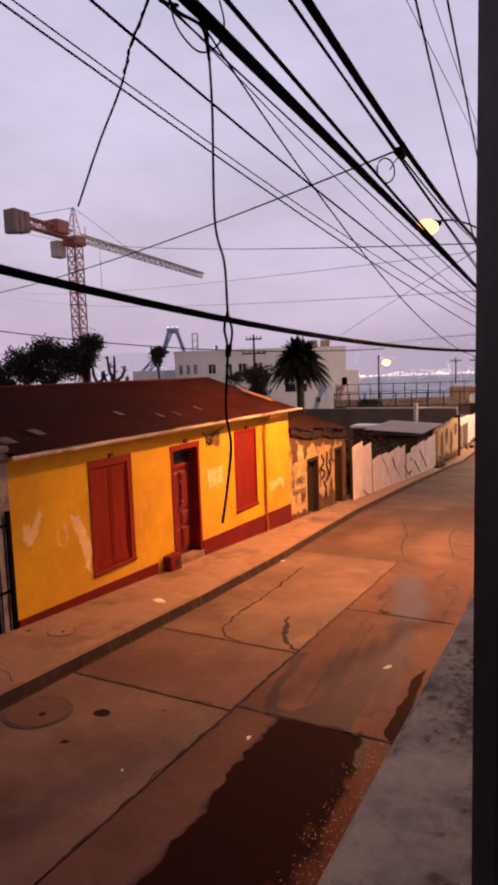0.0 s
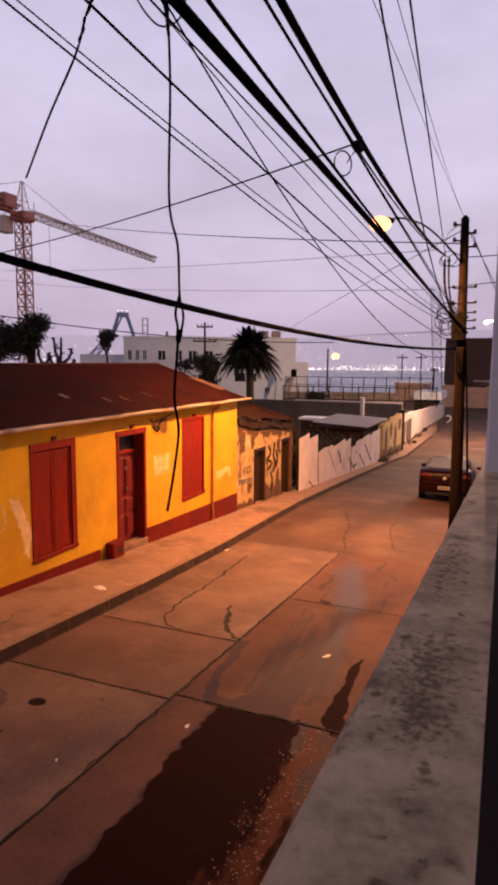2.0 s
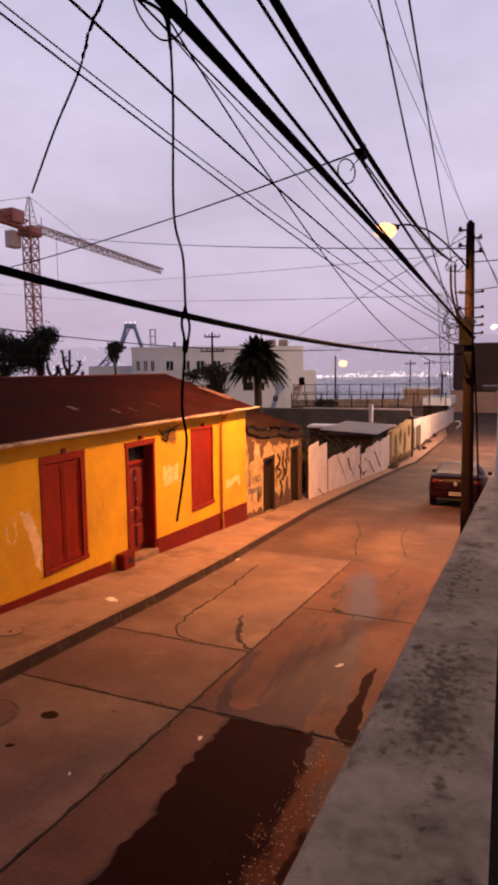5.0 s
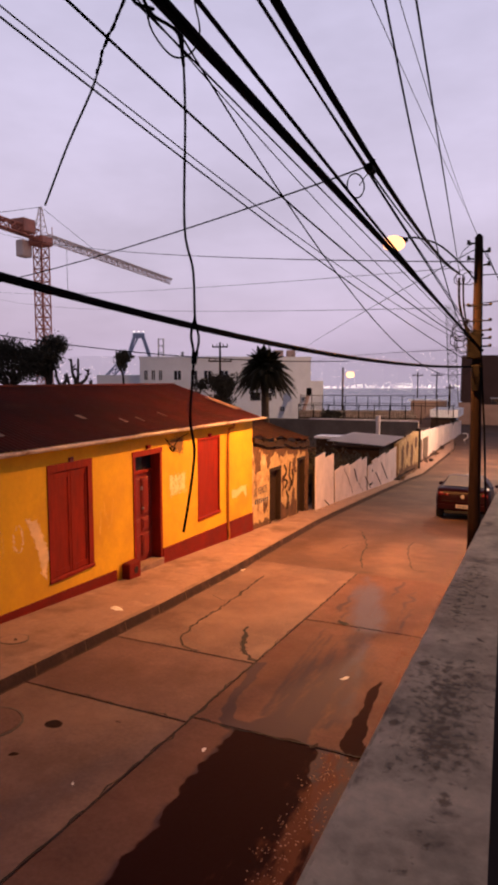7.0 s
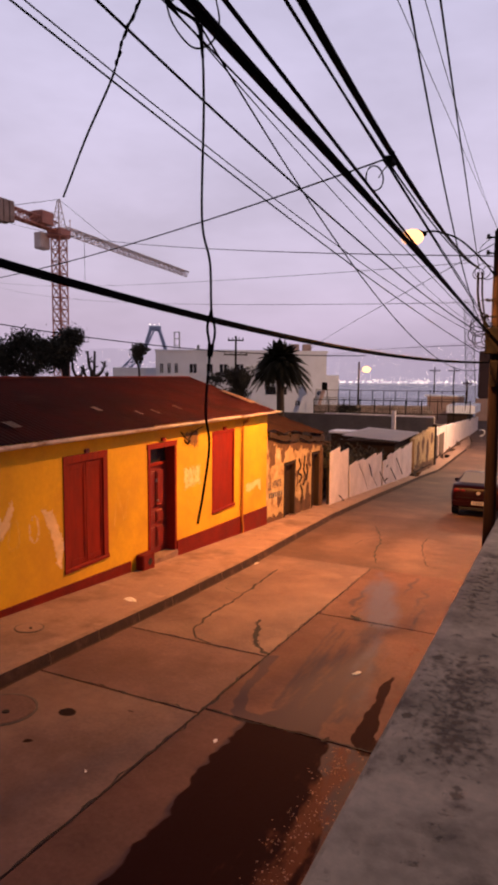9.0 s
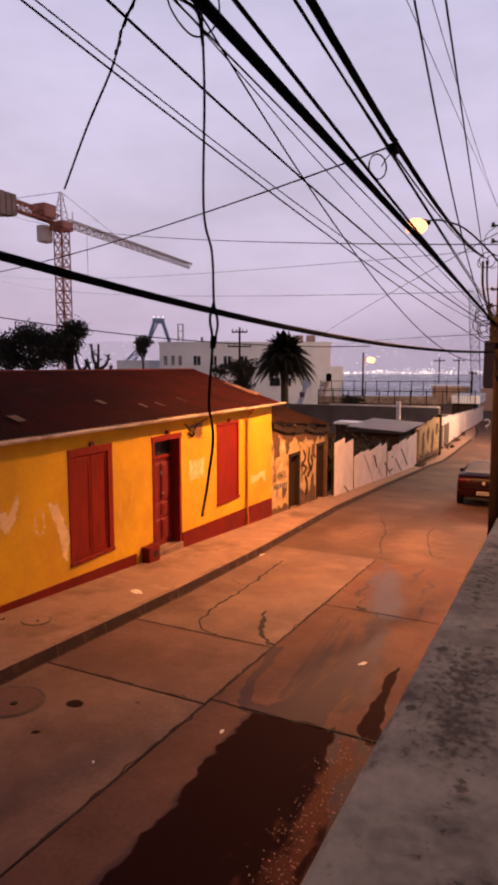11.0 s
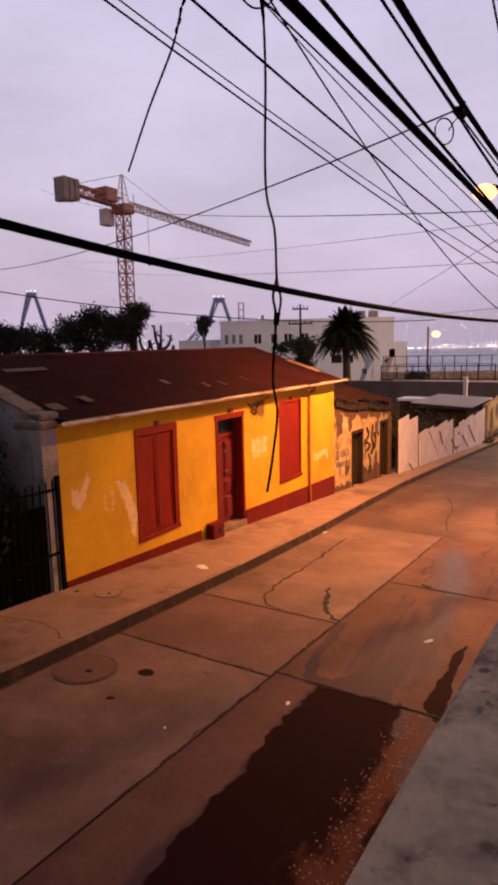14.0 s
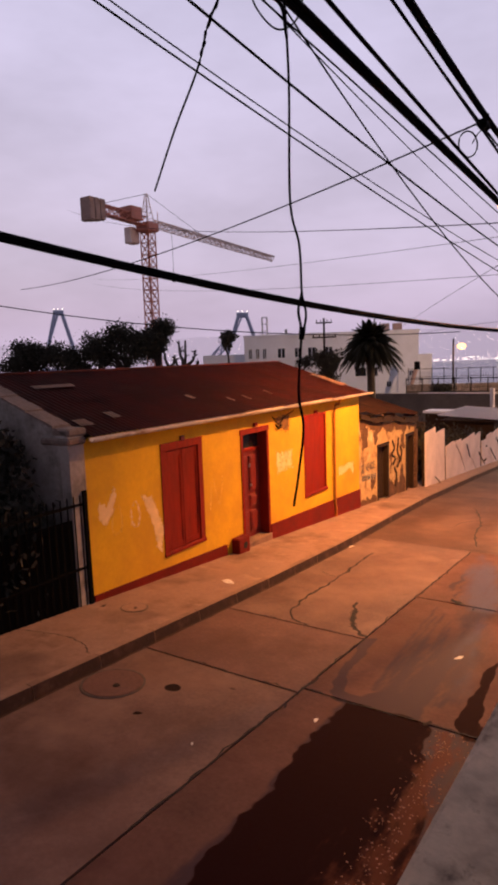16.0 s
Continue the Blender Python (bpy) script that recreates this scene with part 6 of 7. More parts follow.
# ---- parked car ----
def car():
    y0 = 23.6
    t = thing("parked_car", "dark red sedan parked beside the wooden pole", "car", (0, 0, 0))
    W = 0.90
    sec = [(0.00, 0.70, 0.46, 0.86, None), (0.04, 0.80, 0.34, 0.98, None), (0.14, 0.86, 0.27, 1.06, None), (0.34, 0.895, 0.24, 1.10, None), (0.62, W, 0.23, 1.07, 1.12), (0.95, W, 0.22, 1.05, 1.24), (1.35, W, 0.22, 1.03, 1.45), (1.9, W, 0.22, 1.01, 1.50), (2.6, W, 0.22, 0.98, 1.44), (3.0, W, 0.22, 0.97, 1.22), (3.4, W, 0.22, 0.95, 1.00), (4.0, 0.86, 0.25, 0.86, None), (4.3, 0.76, 0.32, 0.72, None), (4.40, 0.62, 0.42, 0.60, None)]
    bm = bmesh.new()
    rings = []
    for y, w, zb, belt, roof in sec:
        r = roof if roof else belt + 0.012
        rw = w * (0.70 if roof and roof > 1.2 else 0.88)
        half = [(w * 0.80, zb), (w * 0.97, zb + 0.10), (w, (zb + belt) / 2), (w * 0.96, belt), (rw, r - 0.06 if roof and roof > 1.2 else r - 0.006), (rw * 0.75, r)]
        pts = [(x, z) for x, z in half] + [(-x, z) for x, z in reversed(half)]
        rings.append([bm.verts.new((x, y, z)) for x, z in pts])
    for a, b in zip(rings, rings[1:]):
        m = len(a)
        for i in range(m):
            bm.faces.new((a[i], a[(i + 1) % m], b[(i + 1) % m], b[i]))
    bm.faces.new(rings[0][::-1])
    bm.faces.new(rings[-1])
    bmesh.ops.recalc_face_normals(bm, faces=bm.faces[:])
    put = Matrix.Translation((-1.86, y0, rz(y0) + 0.0)) @ Matrix.Rotation(-math.atan(0.0756), 4, "X") @ Matrix.Diagonal((1.08, 1.04, 1.06, 1))
    t.matrix_basis = put
    body = part("body", bm, CARPAINT, t, smooth=True)
    body.modifiers.new("soft", "BEVEL").width = 0.03
    rear = bmesh.new()
    for pts in ([(-0.70, 0.60, 1.115), (0.70, 0.60, 1.115), (0.56, 1.33, 1.445), (-0.56, 1.33, 1.445)],):
        f = rear.faces.new([rear.verts.new((x, y - 0.015, z + 0.03)) for x, y, z in pts])
    bmesh.ops.solidify(rear, geom=rear.faces[:], thickness=0.01)
    part("rear_window", rear, CARGLASS, t, "rear window with the sky's blue-grey reflection in its colour")
    for s in (-1, 1):
        bm = bmesh.new()
        f = bm.faces.new([bm.verts.new((s * x, y, z)) for x, y, z in ((0.885, 0.95, 1.03), (0.885, 3.0, 0.99), (0.62, 2.55, 1.40), (0.62, 1.35, 1.41))])
        bmesh.ops.solidify(bm, geom=bm.faces[:], thickness=0.01)
        part("side_window", bm, CARGLASS, t)
        lens = bmesh.new()
        for k, (cx, r) in enumerate(((0.70, 0.095), (0.50, 0.065))):
            bmesh.ops.create_uvsphere(lens, u_segments=14, v_segments=8, radius=r, matrix=Matrix.Translation((s * cx, 0.035 - 0.03 * k, 0.90)) @ Matrix.Diagonal((1.25, 0.45, 0.8, 1)))
        part("tail_light", lens, REDLENS, t, "rounded red tail light", True)
        part("mirror", B(s * 0.92, s * 1.08, 2.75, 2.88, 0.98, 1.10, 0.03), CARPAINT, t)
        for y in (0.80, 3.45):
            bm = bmesh.new()
            rod(bm, (s * 0.68, y, 0.31), (s * 0.89, y, 0.31), 0.31, seg=24)
            wheel = part("wheel", bm, TYRE, t)
            part("rim", rod(bmesh.new(), (s * 0.88, y, 0.31), (s * 0.905, y, 0.31), 0.19, 0.17, 14), STEEL, wheel)
    part("rear_bumper", B(-0.84, 0.84, -0.06, 0.12, 0.34, 0.56, 0.05), CARPAINT, t)
    part("diffuser", B(-0.60, 0.60, -0.03, 0.10, 0.24, 0.34, 0.02), TYRE, t)
    part("number_plate", B(-0.20, 0.20, -0.075, -0.06, 0.44, 0.56, 0.004), PLATE, t, "pale number plate")
    for k in range(4):
        part("plate_bar", B(-0.15 + k * 0.08, -0.10 + k * 0.08, -0.079, -0.075, 0.47, 0.53), INK, t)
    part("trunk_seam", B(-0.70, 0.70, -0.004, 0.012, 0.66, 0.675), TYRE, t)
    bm = bmesh.new()
    rod(bm, (0, -0.01, 0.84), (0, 0.02, 0.84), 0.06, seg=14)
    part("badge", bm, PLATE, t, "round plain metal badge")


car()


# ---- tower crane on the building site ----
def lattice(bm, a, b, w, bays, r=0.06, tri=False):
    """A square lattice girder from a to b, w wide."""
    a, b = Vector(a), Vector(b)
    d = (b - a).normalized()
    u = d.cross(Vector((0, 0, 1)) if abs(d.z) < 0.9 else Vector((1, 0, 0))).normalized()
    v = d.cross(u)
    corners = [(-1, -1), (1, -1), (1, 1), (-1, 1)] if not tri else [(-1, -0.8), (1, -0.8), (0, 0.9)]
    at = lambda c, s: a.lerp(b, s) + (u * c[0] + v * c[1]) * (w / 2)
    n = len(corners)
    for c in corners:
        rod(bm, at(c, 0), at(c, 1), r * 1.4, seg=5)
    for i in range(bays):
        s0, s1 = i / bays, (i + 1) / bays
        for k in range(n):
            c0, c1 = corners[k], corners[(k + 1) % n]
            rod(bm, at(c0, s0), at(c1, s1) if i % 2 else at(c1, s1), r, seg=4)
            rod(bm, at(c1, s0), at(c0, s1), r, seg=4)
            rod(bm, at(c0, s1), at(c1, s1), r, seg=4)
    return bm


def tower_crane():
    hub = Vector((-61.0, 68.6, 22.6))
    t = thing("tower_crane", "red and white lattice tower crane on a building site", "crane", (-61.0, 68.6, terrain(-61, 68.6)))
    off = Matrix.Translation(-t.location)
    u = Vector((-0.10, 0.995, 0))

    def P(name, bm, m, label=""):
        o = part(name, bm, m, t, label)
        o.matrix_parent_inverse = off
        return o

    P("mast", lattice(bmesh.new(), (-61.0, 68.6, terrain(-61, 68.6) - 0.5), hub - Vector((0, 0, 0.6)), 1.45, 18, 0.07), CRANERED)
    P("slewing_ring", B(-62.2, -59.8, 67.4, 69.8, 21.9, 23.1, 0.2), CRANERED)
    P("cab", B(-63.7, -62.3, 66.6, 68.4, 20.4, 22.6, 0.15), CRANEPALE, "pale operator cab")
    bm = bmesh.new()
    for sx in (-1, 1):
        for sy in (-1, 1):
            rod(bm, hub + Vector((sx * 0.7, sy * 0.7, 0.4)), hub + Vector((sx * 0.1, sy * 0.1 + 0.1, 4.5)), 0.07, seg=5)
    for z in (1.2, 2.0, 2.8, 3.6):
        w = 0.7 - 0.6 * (z - 0.4) / 4.1
        for sy in (-1, 1):
            rod(bm, hub + Vector((-w, sy * w, z)), hub + Vector((w, sy * w, z)), 0.05, seg=4)
            rod(bm, hub + Vector((-w, sy * w, z)), hub + Vector((w * 0.8, sy * w * 0.8, z + 0.8)), 0.04, seg=4)
    P("apex_frame", bm, CRANEPALE)
    P("jib", lattice(bmesh.new(), hub + u * 1.0 + Vector((0, 0, 0.6)), hub + u * 41 + Vector((0, 0, 0.6)), 1.15, 22, 0.06, True), CRANEPALE, "long pale jib")
    P("counter_jib", lattice(bmesh.new(), hub - u * 1.0 + Vector((0, 0, 0.6)), hub - u * 12 + Vector((0, 0, 0.6)), 1.1, 7, 0.07), CRANERED)
    P("machine_box", B(-61.9, -59.6, 64.0, 66.2, 22.9, 24.6, 0.1), CRANERED)
    c = hub - u * 11.2
    bm = bmesh.new()
    for k in range(3):
        box(bm, c.x - 0.9, c.x + 0.9, c.y - 1.3 + k * 0.9, c.y - 0.5 + k * 0.9, c.z - 1.2 + 0.15 * k, c.z + 1.6, 0.08)
    P("ballast", bm, BALLAST, "stack of concrete ballast blocks")
    top = hub + Vector((0, 0.2, 4.5))
    bm = bmesh.new()
    rod(bm, top, hub - u * 10.5 + Vector((0, 0, 1.0)), 0.035, seg=5)
    rod(bm, top, hub + u * 14 + Vector((0, 0, 1.3)), 0.03, seg=5)
    P("stay", bm, CABLE)
    bm = bmesh.new()
    h = hub + u * 6
    rod(bm, h, h - Vector((0, 0, 6.0)), 0.03, seg=5)
    box(bm, h.x - 0.2, h.x + 0.2, h.y - 0.2, h.y + 0.2, h.z - 7.0, h.z - 6.0, 0.05)
    P("hoist_block", bm, BLACKIRON)
    bm = bmesh.new()
    rod(bm, hub + u * 2.6 + Vector((0, 0, 0.8)), hub + u * 2.6 + Vector((0, 0, 2.4)), 0.06, seg=5)
    P("light_mast", bm, CRANERED)


def port_crane(x, y, z, h, w, turn, boom):
    t = thing("port_crane", "distant blue harbour gantry crane with a splayed frame", "crane", (x, y, z), "harbour cranes")
    r = h * 0.017
    bm = bmesh.new()
    for sx in (-1, 1):
        for sy in (-1, 1):
            rod(bm, (sx * w, sy * w * 0.6, 0), (sx * w * 0.11, sy * w * 0.12, h), r, seg=6)
        rod(bm, (sx * w * 0.62, -w * 0.45, h * 0.5), (sx * w * 0.62, w * 0.45, h * 0.5), r * 0.7, seg=5)
    rod(bm, (-w * 0.62, -w * 0.45, h * 0.5), (w * 0.62, -w * 0.45, h * 0.5), r * 0.7, seg=5)
    rod(bm, (-w * 0.62, -w * 0.45, h * 0.5), (0, -w * 0.3, h), r * 0.5, seg=5)
    for u, v in ((0.0, 0.25), (0.25, 0.5), (0.5, 0.75), (0.75, 1.0)):
        for sx in (-1, 1):
            a, b = w * (1 - 0.89 * u), w * (1 - 0.89 * v)
            rod(bm, (sx * a, -a * 0.58, h * u), (sx * b, b * 0.58, h * v), r * 0.35, seg=4)
            rod(bm, (sx * a, a * 0.58, h * u), (sx * b, -b * 0.58, h * v), r * 0.35, seg=4)
    part("frame", bm, PORTBLUE, t)
    part("head", B(-w * 0.16, w * 0.16, -w * 0.16, w * 0.16, h * 0.985, h * 1.03, r * 0.4), PORTBLUE, t)
    if boom:
        part("boom", lattice(bmesh.new(), (-w * 0.3, 0, h * 0.8), (-w * 2.3, 0, h * 0.05), w * 0.16, 10, r * 0.3), PORTBLUE, t, "lowered lattice boom")
    bm = bmesh.new()
    for k in range(3):
        bmesh.ops.create_icosphere(bm, subdivisions=1, radius=0.42, matrix=Matrix.Translation((w * 0.12 * (k - 1), -w * 0.18, h * 1.04)))
    part("floodlight", bm, COOLBULB, t, "small white floodlights")
    t.rotation_euler = (0, 0, radians(turn))
    return t


tower_crane()
port_crane(-284.0, 428.0, -45.0, 83.0, 30.0, 34, True)
port_crane(-411.0, 349.0, -45.0, 90.0, 26.0, 50, False)


# ---- white building beyond the roofs ----
def white_building():
    t = thing("white_building", "plain white stucco building with small dark windows beyond the roofs", "building", (-42.4, 64.0, -4.0))
    t.rotation_euler = (0, 0, math.atan2(7.8, 17.9))
    H = 10.3
    part("main_block", B(0.0, 20.6, 0.0, 9.0, 0, H, 0.03), STUCCO, t)
    part("annex", B(-5.5, 0.0, 1.2, 7.0, 0, H - 1.9, 0.03), STUCCO, t)
    part("end_block", B(20.6, 22.2, 0.6, 9.0, 0, H - 2.6, 0.03), STUCCO, t)
    part("parapet", B(-0.1, 20.7, -0.1, 0.2, H, H + 0.28, 0.03), STUCCO, t)

    def win(x, z, w, h, y=0.0):
        o = part("window", B(x - w / 2, x + w / 2, y - 0.015, y + 0.05, z - h / 2, z + h / 2), WINDARK, t)
        bm = bmesh.new()
        f = 0.06
        for a in ((x - w / 2 - f, x - w / 2, z - h / 2 - f, z + h / 2 + f), (x + w / 2, x + w / 2 + f, z - h / 2 - f, z + h / 2 + f), (x - w / 2, x + w / 2, z + h / 2, z + h / 2 + f), (x - 0.03, x + 0.03, z - h / 2, z + h / 2)):
            box(bm, a[0], a[1], y - 0.05, y + 0.03, a[2], a[3])
        part("frame", bm, STUCCO, o)
        part("sill", B(x - w / 2 - 0.1, x + w / 2 + 0.1, y - 0.12, y + 0.03, z - h / 2 - 0.1, z - h / 2), STUCCO, o)

    for px in (0.75, 1.65, 2.5):
        win(px, 8.35, 0.38, 1.15)
    for px, w in ((4.55, 0.85), (6.55, 0.75), (8.2, 0.9), (10.2, 0.85)):
        win(px, 8.35, w, 1.1)
    win(14.6, 5.8, 2.6, 1.0)
    win(17.2, 4.3, 0.5, 0.6)
    win(19.8, 5.5, 0.45, 0.6)
    for px in (16.9, 18.4):
        part("roof_tank", B(px - 0.55, px + 0.55, 3.0, 4.2, H, H + 1.2, 0.08), BALLAST, t, "dark rooftop tank")
    part("roof_vent", B(4.9, 5.2, 1.0, 1.3, H, H + 0.9, 0.03), STEEL, t)
    bm = bmesh.new()
    for k in range(4):
        rod(bm, (2.2 + 0.6 * (k % 2), 0.4 + 0.6 * (k // 2), H), (2.2 + 0.6 * (k % 2), 0.4 + 0.6 * (k // 2), H + 2.4), 0.04, seg=5)
    for z in (0.8, 1.6, 2.4):
        box(bm, 2.15, 2.85, 0.35, 1.05, H + z - 0.03, H + z + 0.03)
    part("roof_frame", bm, STEEL, t, "grey rooftop frame")
    # stair flue beside the wall
    bm = bmesh.new()
    tube(bm, [(19.0, -4.2, 2.3), (19.4, -4.0, 4.2), (20.0, -3.8, 6.2)], 0.22, 8)
    part("flue", bm, BALLAST, t, "slanting grey flue with a dark cowl")
    part("flue_cowl", B(19.75, 20.35, -4.1, -3.5, 6.0, 6.9, 0.1), BLACKIRON, t)


white_building()


# ---- palm ----
def palm():
    c = Vector((-18.3, 44.8, 4.75))
    base = Vector((-18.0, 44.5, terrain(-18, 44.5)))
    t = thing("palm_tree", "broad date palm with a dense dark crown", "tree", base)
    off = Matrix.Translation(-base)
    bm = bmesh.new()
    n = 26
    tube(bm, [base.lerp(c - Vector((0, 0, 0.6)), i / n) for i in range(n + 1)], lambda s: (0.30 + 0.03 * math.sin(s * n * math.pi)) * (1.1 - 0.15 * s) + (0.20 * max(0, s - 0.86) / 0.14), 12)
    o = part("trunk", bm, PALMDRY, t)
    o.matrix_parent_inverse = off
    rnd = random.Random(2)
    for k in range(150):
        az = k * 2.39996 + rnd.uniform(-0.2, 0.2)
        el = radians(82 - 96 * (k / 150) ** 0.8)
        L = rnd.uniform(2.3, 2.75)
        d = Vector((math.cos(az) * math.cos(el), math.sin(az) * math.cos(el), math.sin(el)))
        pts = []
        for i in range(10):
            s = i / 9
            pts.append(c + Vector((0, 0, -0.15)) + d * L * s + Vector((0, 0, -1)) * (1.55 * s ** 2.0 * (0.28 + 0.9 * math.cos(el))))
        bm = bmesh.new()
        tube(bm, pts, lambda s: 0.03 * (1 - 0.8 * s), 4)
        for i in range(1, 30):
            s = i / 30
            j = min(int(s * 9), 8)
            p = pts[j].lerp(pts[j + 1], s * 9 - j)
            along = (pts[j + 1] - pts[j]).normalized()
            side = along.cross(Vector((0, 0, 1)))
            side = side.normalized() if side.length > 0.05 else Vector((math.sin(az), -math.cos(az), 0))
            ll = 0.46 * math.sin(math.pi * min(1, s * 0.9 + 0.12)) + 0.06
            for sg in (-1, 1):
                tip = p + (side * sg * 0.8 + along * 0.6 + Vector((0, 0, -0.35))) * ll
                w = along * 0.085
                bm.faces.new([bm.verts.new(q) for q in (p - w, p + w, tip)])
        o = part("frond", bm, PALMLEAF, t)
        o.matrix_parent_inverse = off


palm()

# ---- trees above the roof line ----
tree("dark_tree", "dark leafy tree standing behind the rusted roof", (-32.6, 33.0, -2.5), (-32.4, 33.2, 3.2),
     [(-33.8, 32.2, 5.1, 1.0, 1.0, 0.95), (-32.4, 33.2, 5.6, 1.1, 1.0, 0.9), (-31.4, 33.9, 5.0, 0.8, 0.8, 0.95), (-33.1, 32.8, 4.4, 0.8, 0.7, 0.7), (-34.6, 31.9, 4.6, 0.6, 0.5, 0.7), (-31.9, 33.6, 4.2, 0.7, 0.6, 0.7), (-33.9, 32.2, 3.9, 0.6, 0.6, 0.6)], 4200, 0.17, 31, 0.22)
tree("dark_tree", "tall dark tree with a dense lopsided crown", (-30.6, 34.5, -2.5), (-30.4, 34.6, 3.0),
     [(-30.2, 34.8, 6.3, 0.75, 0.7, 0.6), (-30.7, 34.4, 5.5, 0.6, 0.6, 0.8), (-29.7, 35.1, 6.2, 0.5, 0.5, 0.35), (-30.9, 34.3, 4.7, 0.6, 0.5, 0.7), (-30.2, 34.7, 5.3, 0.5, 0.5, 0.7), (-31.2, 34.0, 5.4, 0.5, 0.5, 0.6)], 2600, 0.16, 32, 0.20)
tree("dark_tree", "low dark tree behind the rusted roof", (-38.0, 29.3, -3.0), (-38.0, 29.3, 2.4),
     [(-38.2, 29.2, 4.6, 1.0, 0.9, 1.1), (-37.3, 29.8, 4.3, 0.8, 0.8, 0.9), (-38.9, 28.7, 3.9, 0.8, 0.8, 0.9)], 3000, 0.17, 33, 0.20)
tree("dark_tree", "low dark tree beside the harbour view", (-36.0, 30.6, -3.0), (-36.0, 30.6, 2.2),
     [(-36.5, 30.3, 4.6, 0.8, 0.7, 0.8), (-35.4, 31.0, 4.2, 0.9, 0.8, 0.75), (-35.0, 31.4, 3.3, 0.8, 0.8, 0.6)], 2200, 0.17, 34, 0.18)
tree("small_tree", "small sparse tree before the harbour crane", (-35.0, 50.0, -2.5), (-35.0, 50.0, 4.2),
     [(-34.9, 49.9, 6.0, 0.6, 0.5, 0.75), (-35.1, 49.9, 5.1, 0.4, 0.4, 0.5)], 420, 0.22, 35, 0.12)
tree("garden_shrub", "dark shrub in front of the white building", (-23.5, 48.0, -2.0), (-23.5, 48.0, 1.0),
     [(-24.0, 47.8, 3.5, 0.7, 0.7, 0.8), (-23.2, 48.1, 3.4, 0.7, 0.7, 0.9), (-25.4, 47.3, 3.3, 0.5, 0.5, 0.6), (-23.5, 48.0, 2.2, 0.8, 0.8, 0.8)], 1300, 0.22, 36, 0.12, category="shrub")
tree("garden_shrub", "low dark shrub at the foot of the railing", (-14.8, 51.5, 0.1), (-14.8, 51.5, 0.4),
     [(-15.2, 51.4, 0.85, 0.8, 0.5, 0.3), (-14.4, 51.6, 0.85, 0.7, 0.5, 0.3)], 700, 0.14, 37, 0.06, category="shrub")


def bare_tree(base, tips, seed):
    t = thing("bare_tree", "pollarded bare tree with stubby branches", "tree", base, "bare trees")
    bm = bmesh.new()
    tube(bm, curve_pts([(0, 0, 0), (0.1, 0, 3.0), (0.0, 0, 6.0)], 10), lambda s: 0.26 * (1 - 0.35 * s), 7)
    part("trunk", bm, BARK, t)
    rnd = random.Random(seed)
    for x, z, L, lean in tips:
        bm = bmesh.new()
        tube(bm, curve_pts([(0.03, 0, z), (lean * 0.9, 0.1, z + L * 0.4), (lean * 1.2, 0.1, z + L)], 8), lambda s: 0.14 * (1 - 0.5 * s), 5)
        for k in range(4):
            p = Vector((lean * 1.0 * (0.9 + 0.08 * k), 0.1, z + L * (0.45 + 0.13 * k)))
            rod(bm, p, p + Vector((rnd.uniform(-0.3, 0.3), rnd.uniform(-0.2, 0.2), rnd.uniform(0.1, 0.3))), 0.07, 0.03, 4)
        part("branch", bm, BARK, t)
    t.rotation_euler = (0, 0, radians(35))


bare_tree((-29.5, 34.9, -2.4), [(0, 5.6, 1.5, -0.4), (0, 5.4, 0.9, -0.8), (0, 5.9, 0.8, 0.25)], 1)
bare_tree((-28.75, 35.4, -2.2), [(0, 5.4, 2.1, 0.15), (0, 5.6, 1.2, 0.75), (0, 5.3, 1.0, -0.5), (0, 5.9, 1.6, -0.25), (0, 5.1, 0.9, 0.9)], 2)


# ---- terrace, railing, sheds and lamps in the middle distance ----
def small_pole(name, label, x, y, z0, z1, arms, material=POLEWOOD, r=0.12):
    t = thing(name, label, "utility pole", (x, y, z0))
    part("shaft", rod(bmesh.new(), (0, 0, -0.3), (0, 0, z1 - z0), r, r * 0.7, 8), material, t)
    for dz, w in arms:
        part("crossarm", B(-w, w, -0.06, 0.06, z1 - z0 - dz, z1 - z0 - dz + 0.12), material, t)
        for k in (-0.9, -0.4, 0.4, 0.9):
            part("insulator", rod(bmesh.new(), (k * w, 0, z1 - z0 - dz + 0.1), (k * w, 0, z1 - z0 - dz + 0.32), 0.05, 0.04, 6), PORCELAIN, t)
    t.rotation_euler = (0, 0, radians(24))
    return t


small_pole("utility_pole", "distant wooden utility pole with two crossarms", -24.6, 49.8, -3.0, 7.1, ((0.45, 0.7), (1.7, 1.05)))
small_pole("utility_pole", "distant dark pole beside the far street", -8.0, 78.0, -4.5, 3.2, ((0.4, 0.5),), OLDWOOD, 0.14)
small_pole("utility_pole", "thin distant dark pole near the bend", -14.5, 96.0, -4.5, 5.0, ((0.6, 0.8),), OLDWOOD, 0.12)
small_pole("utility_pole", "thin distant dark pole near the bend", -11.5, 94.0, -4.5, 5.0, ((0.6, 0.8),), OLDWOOD, 0.12)


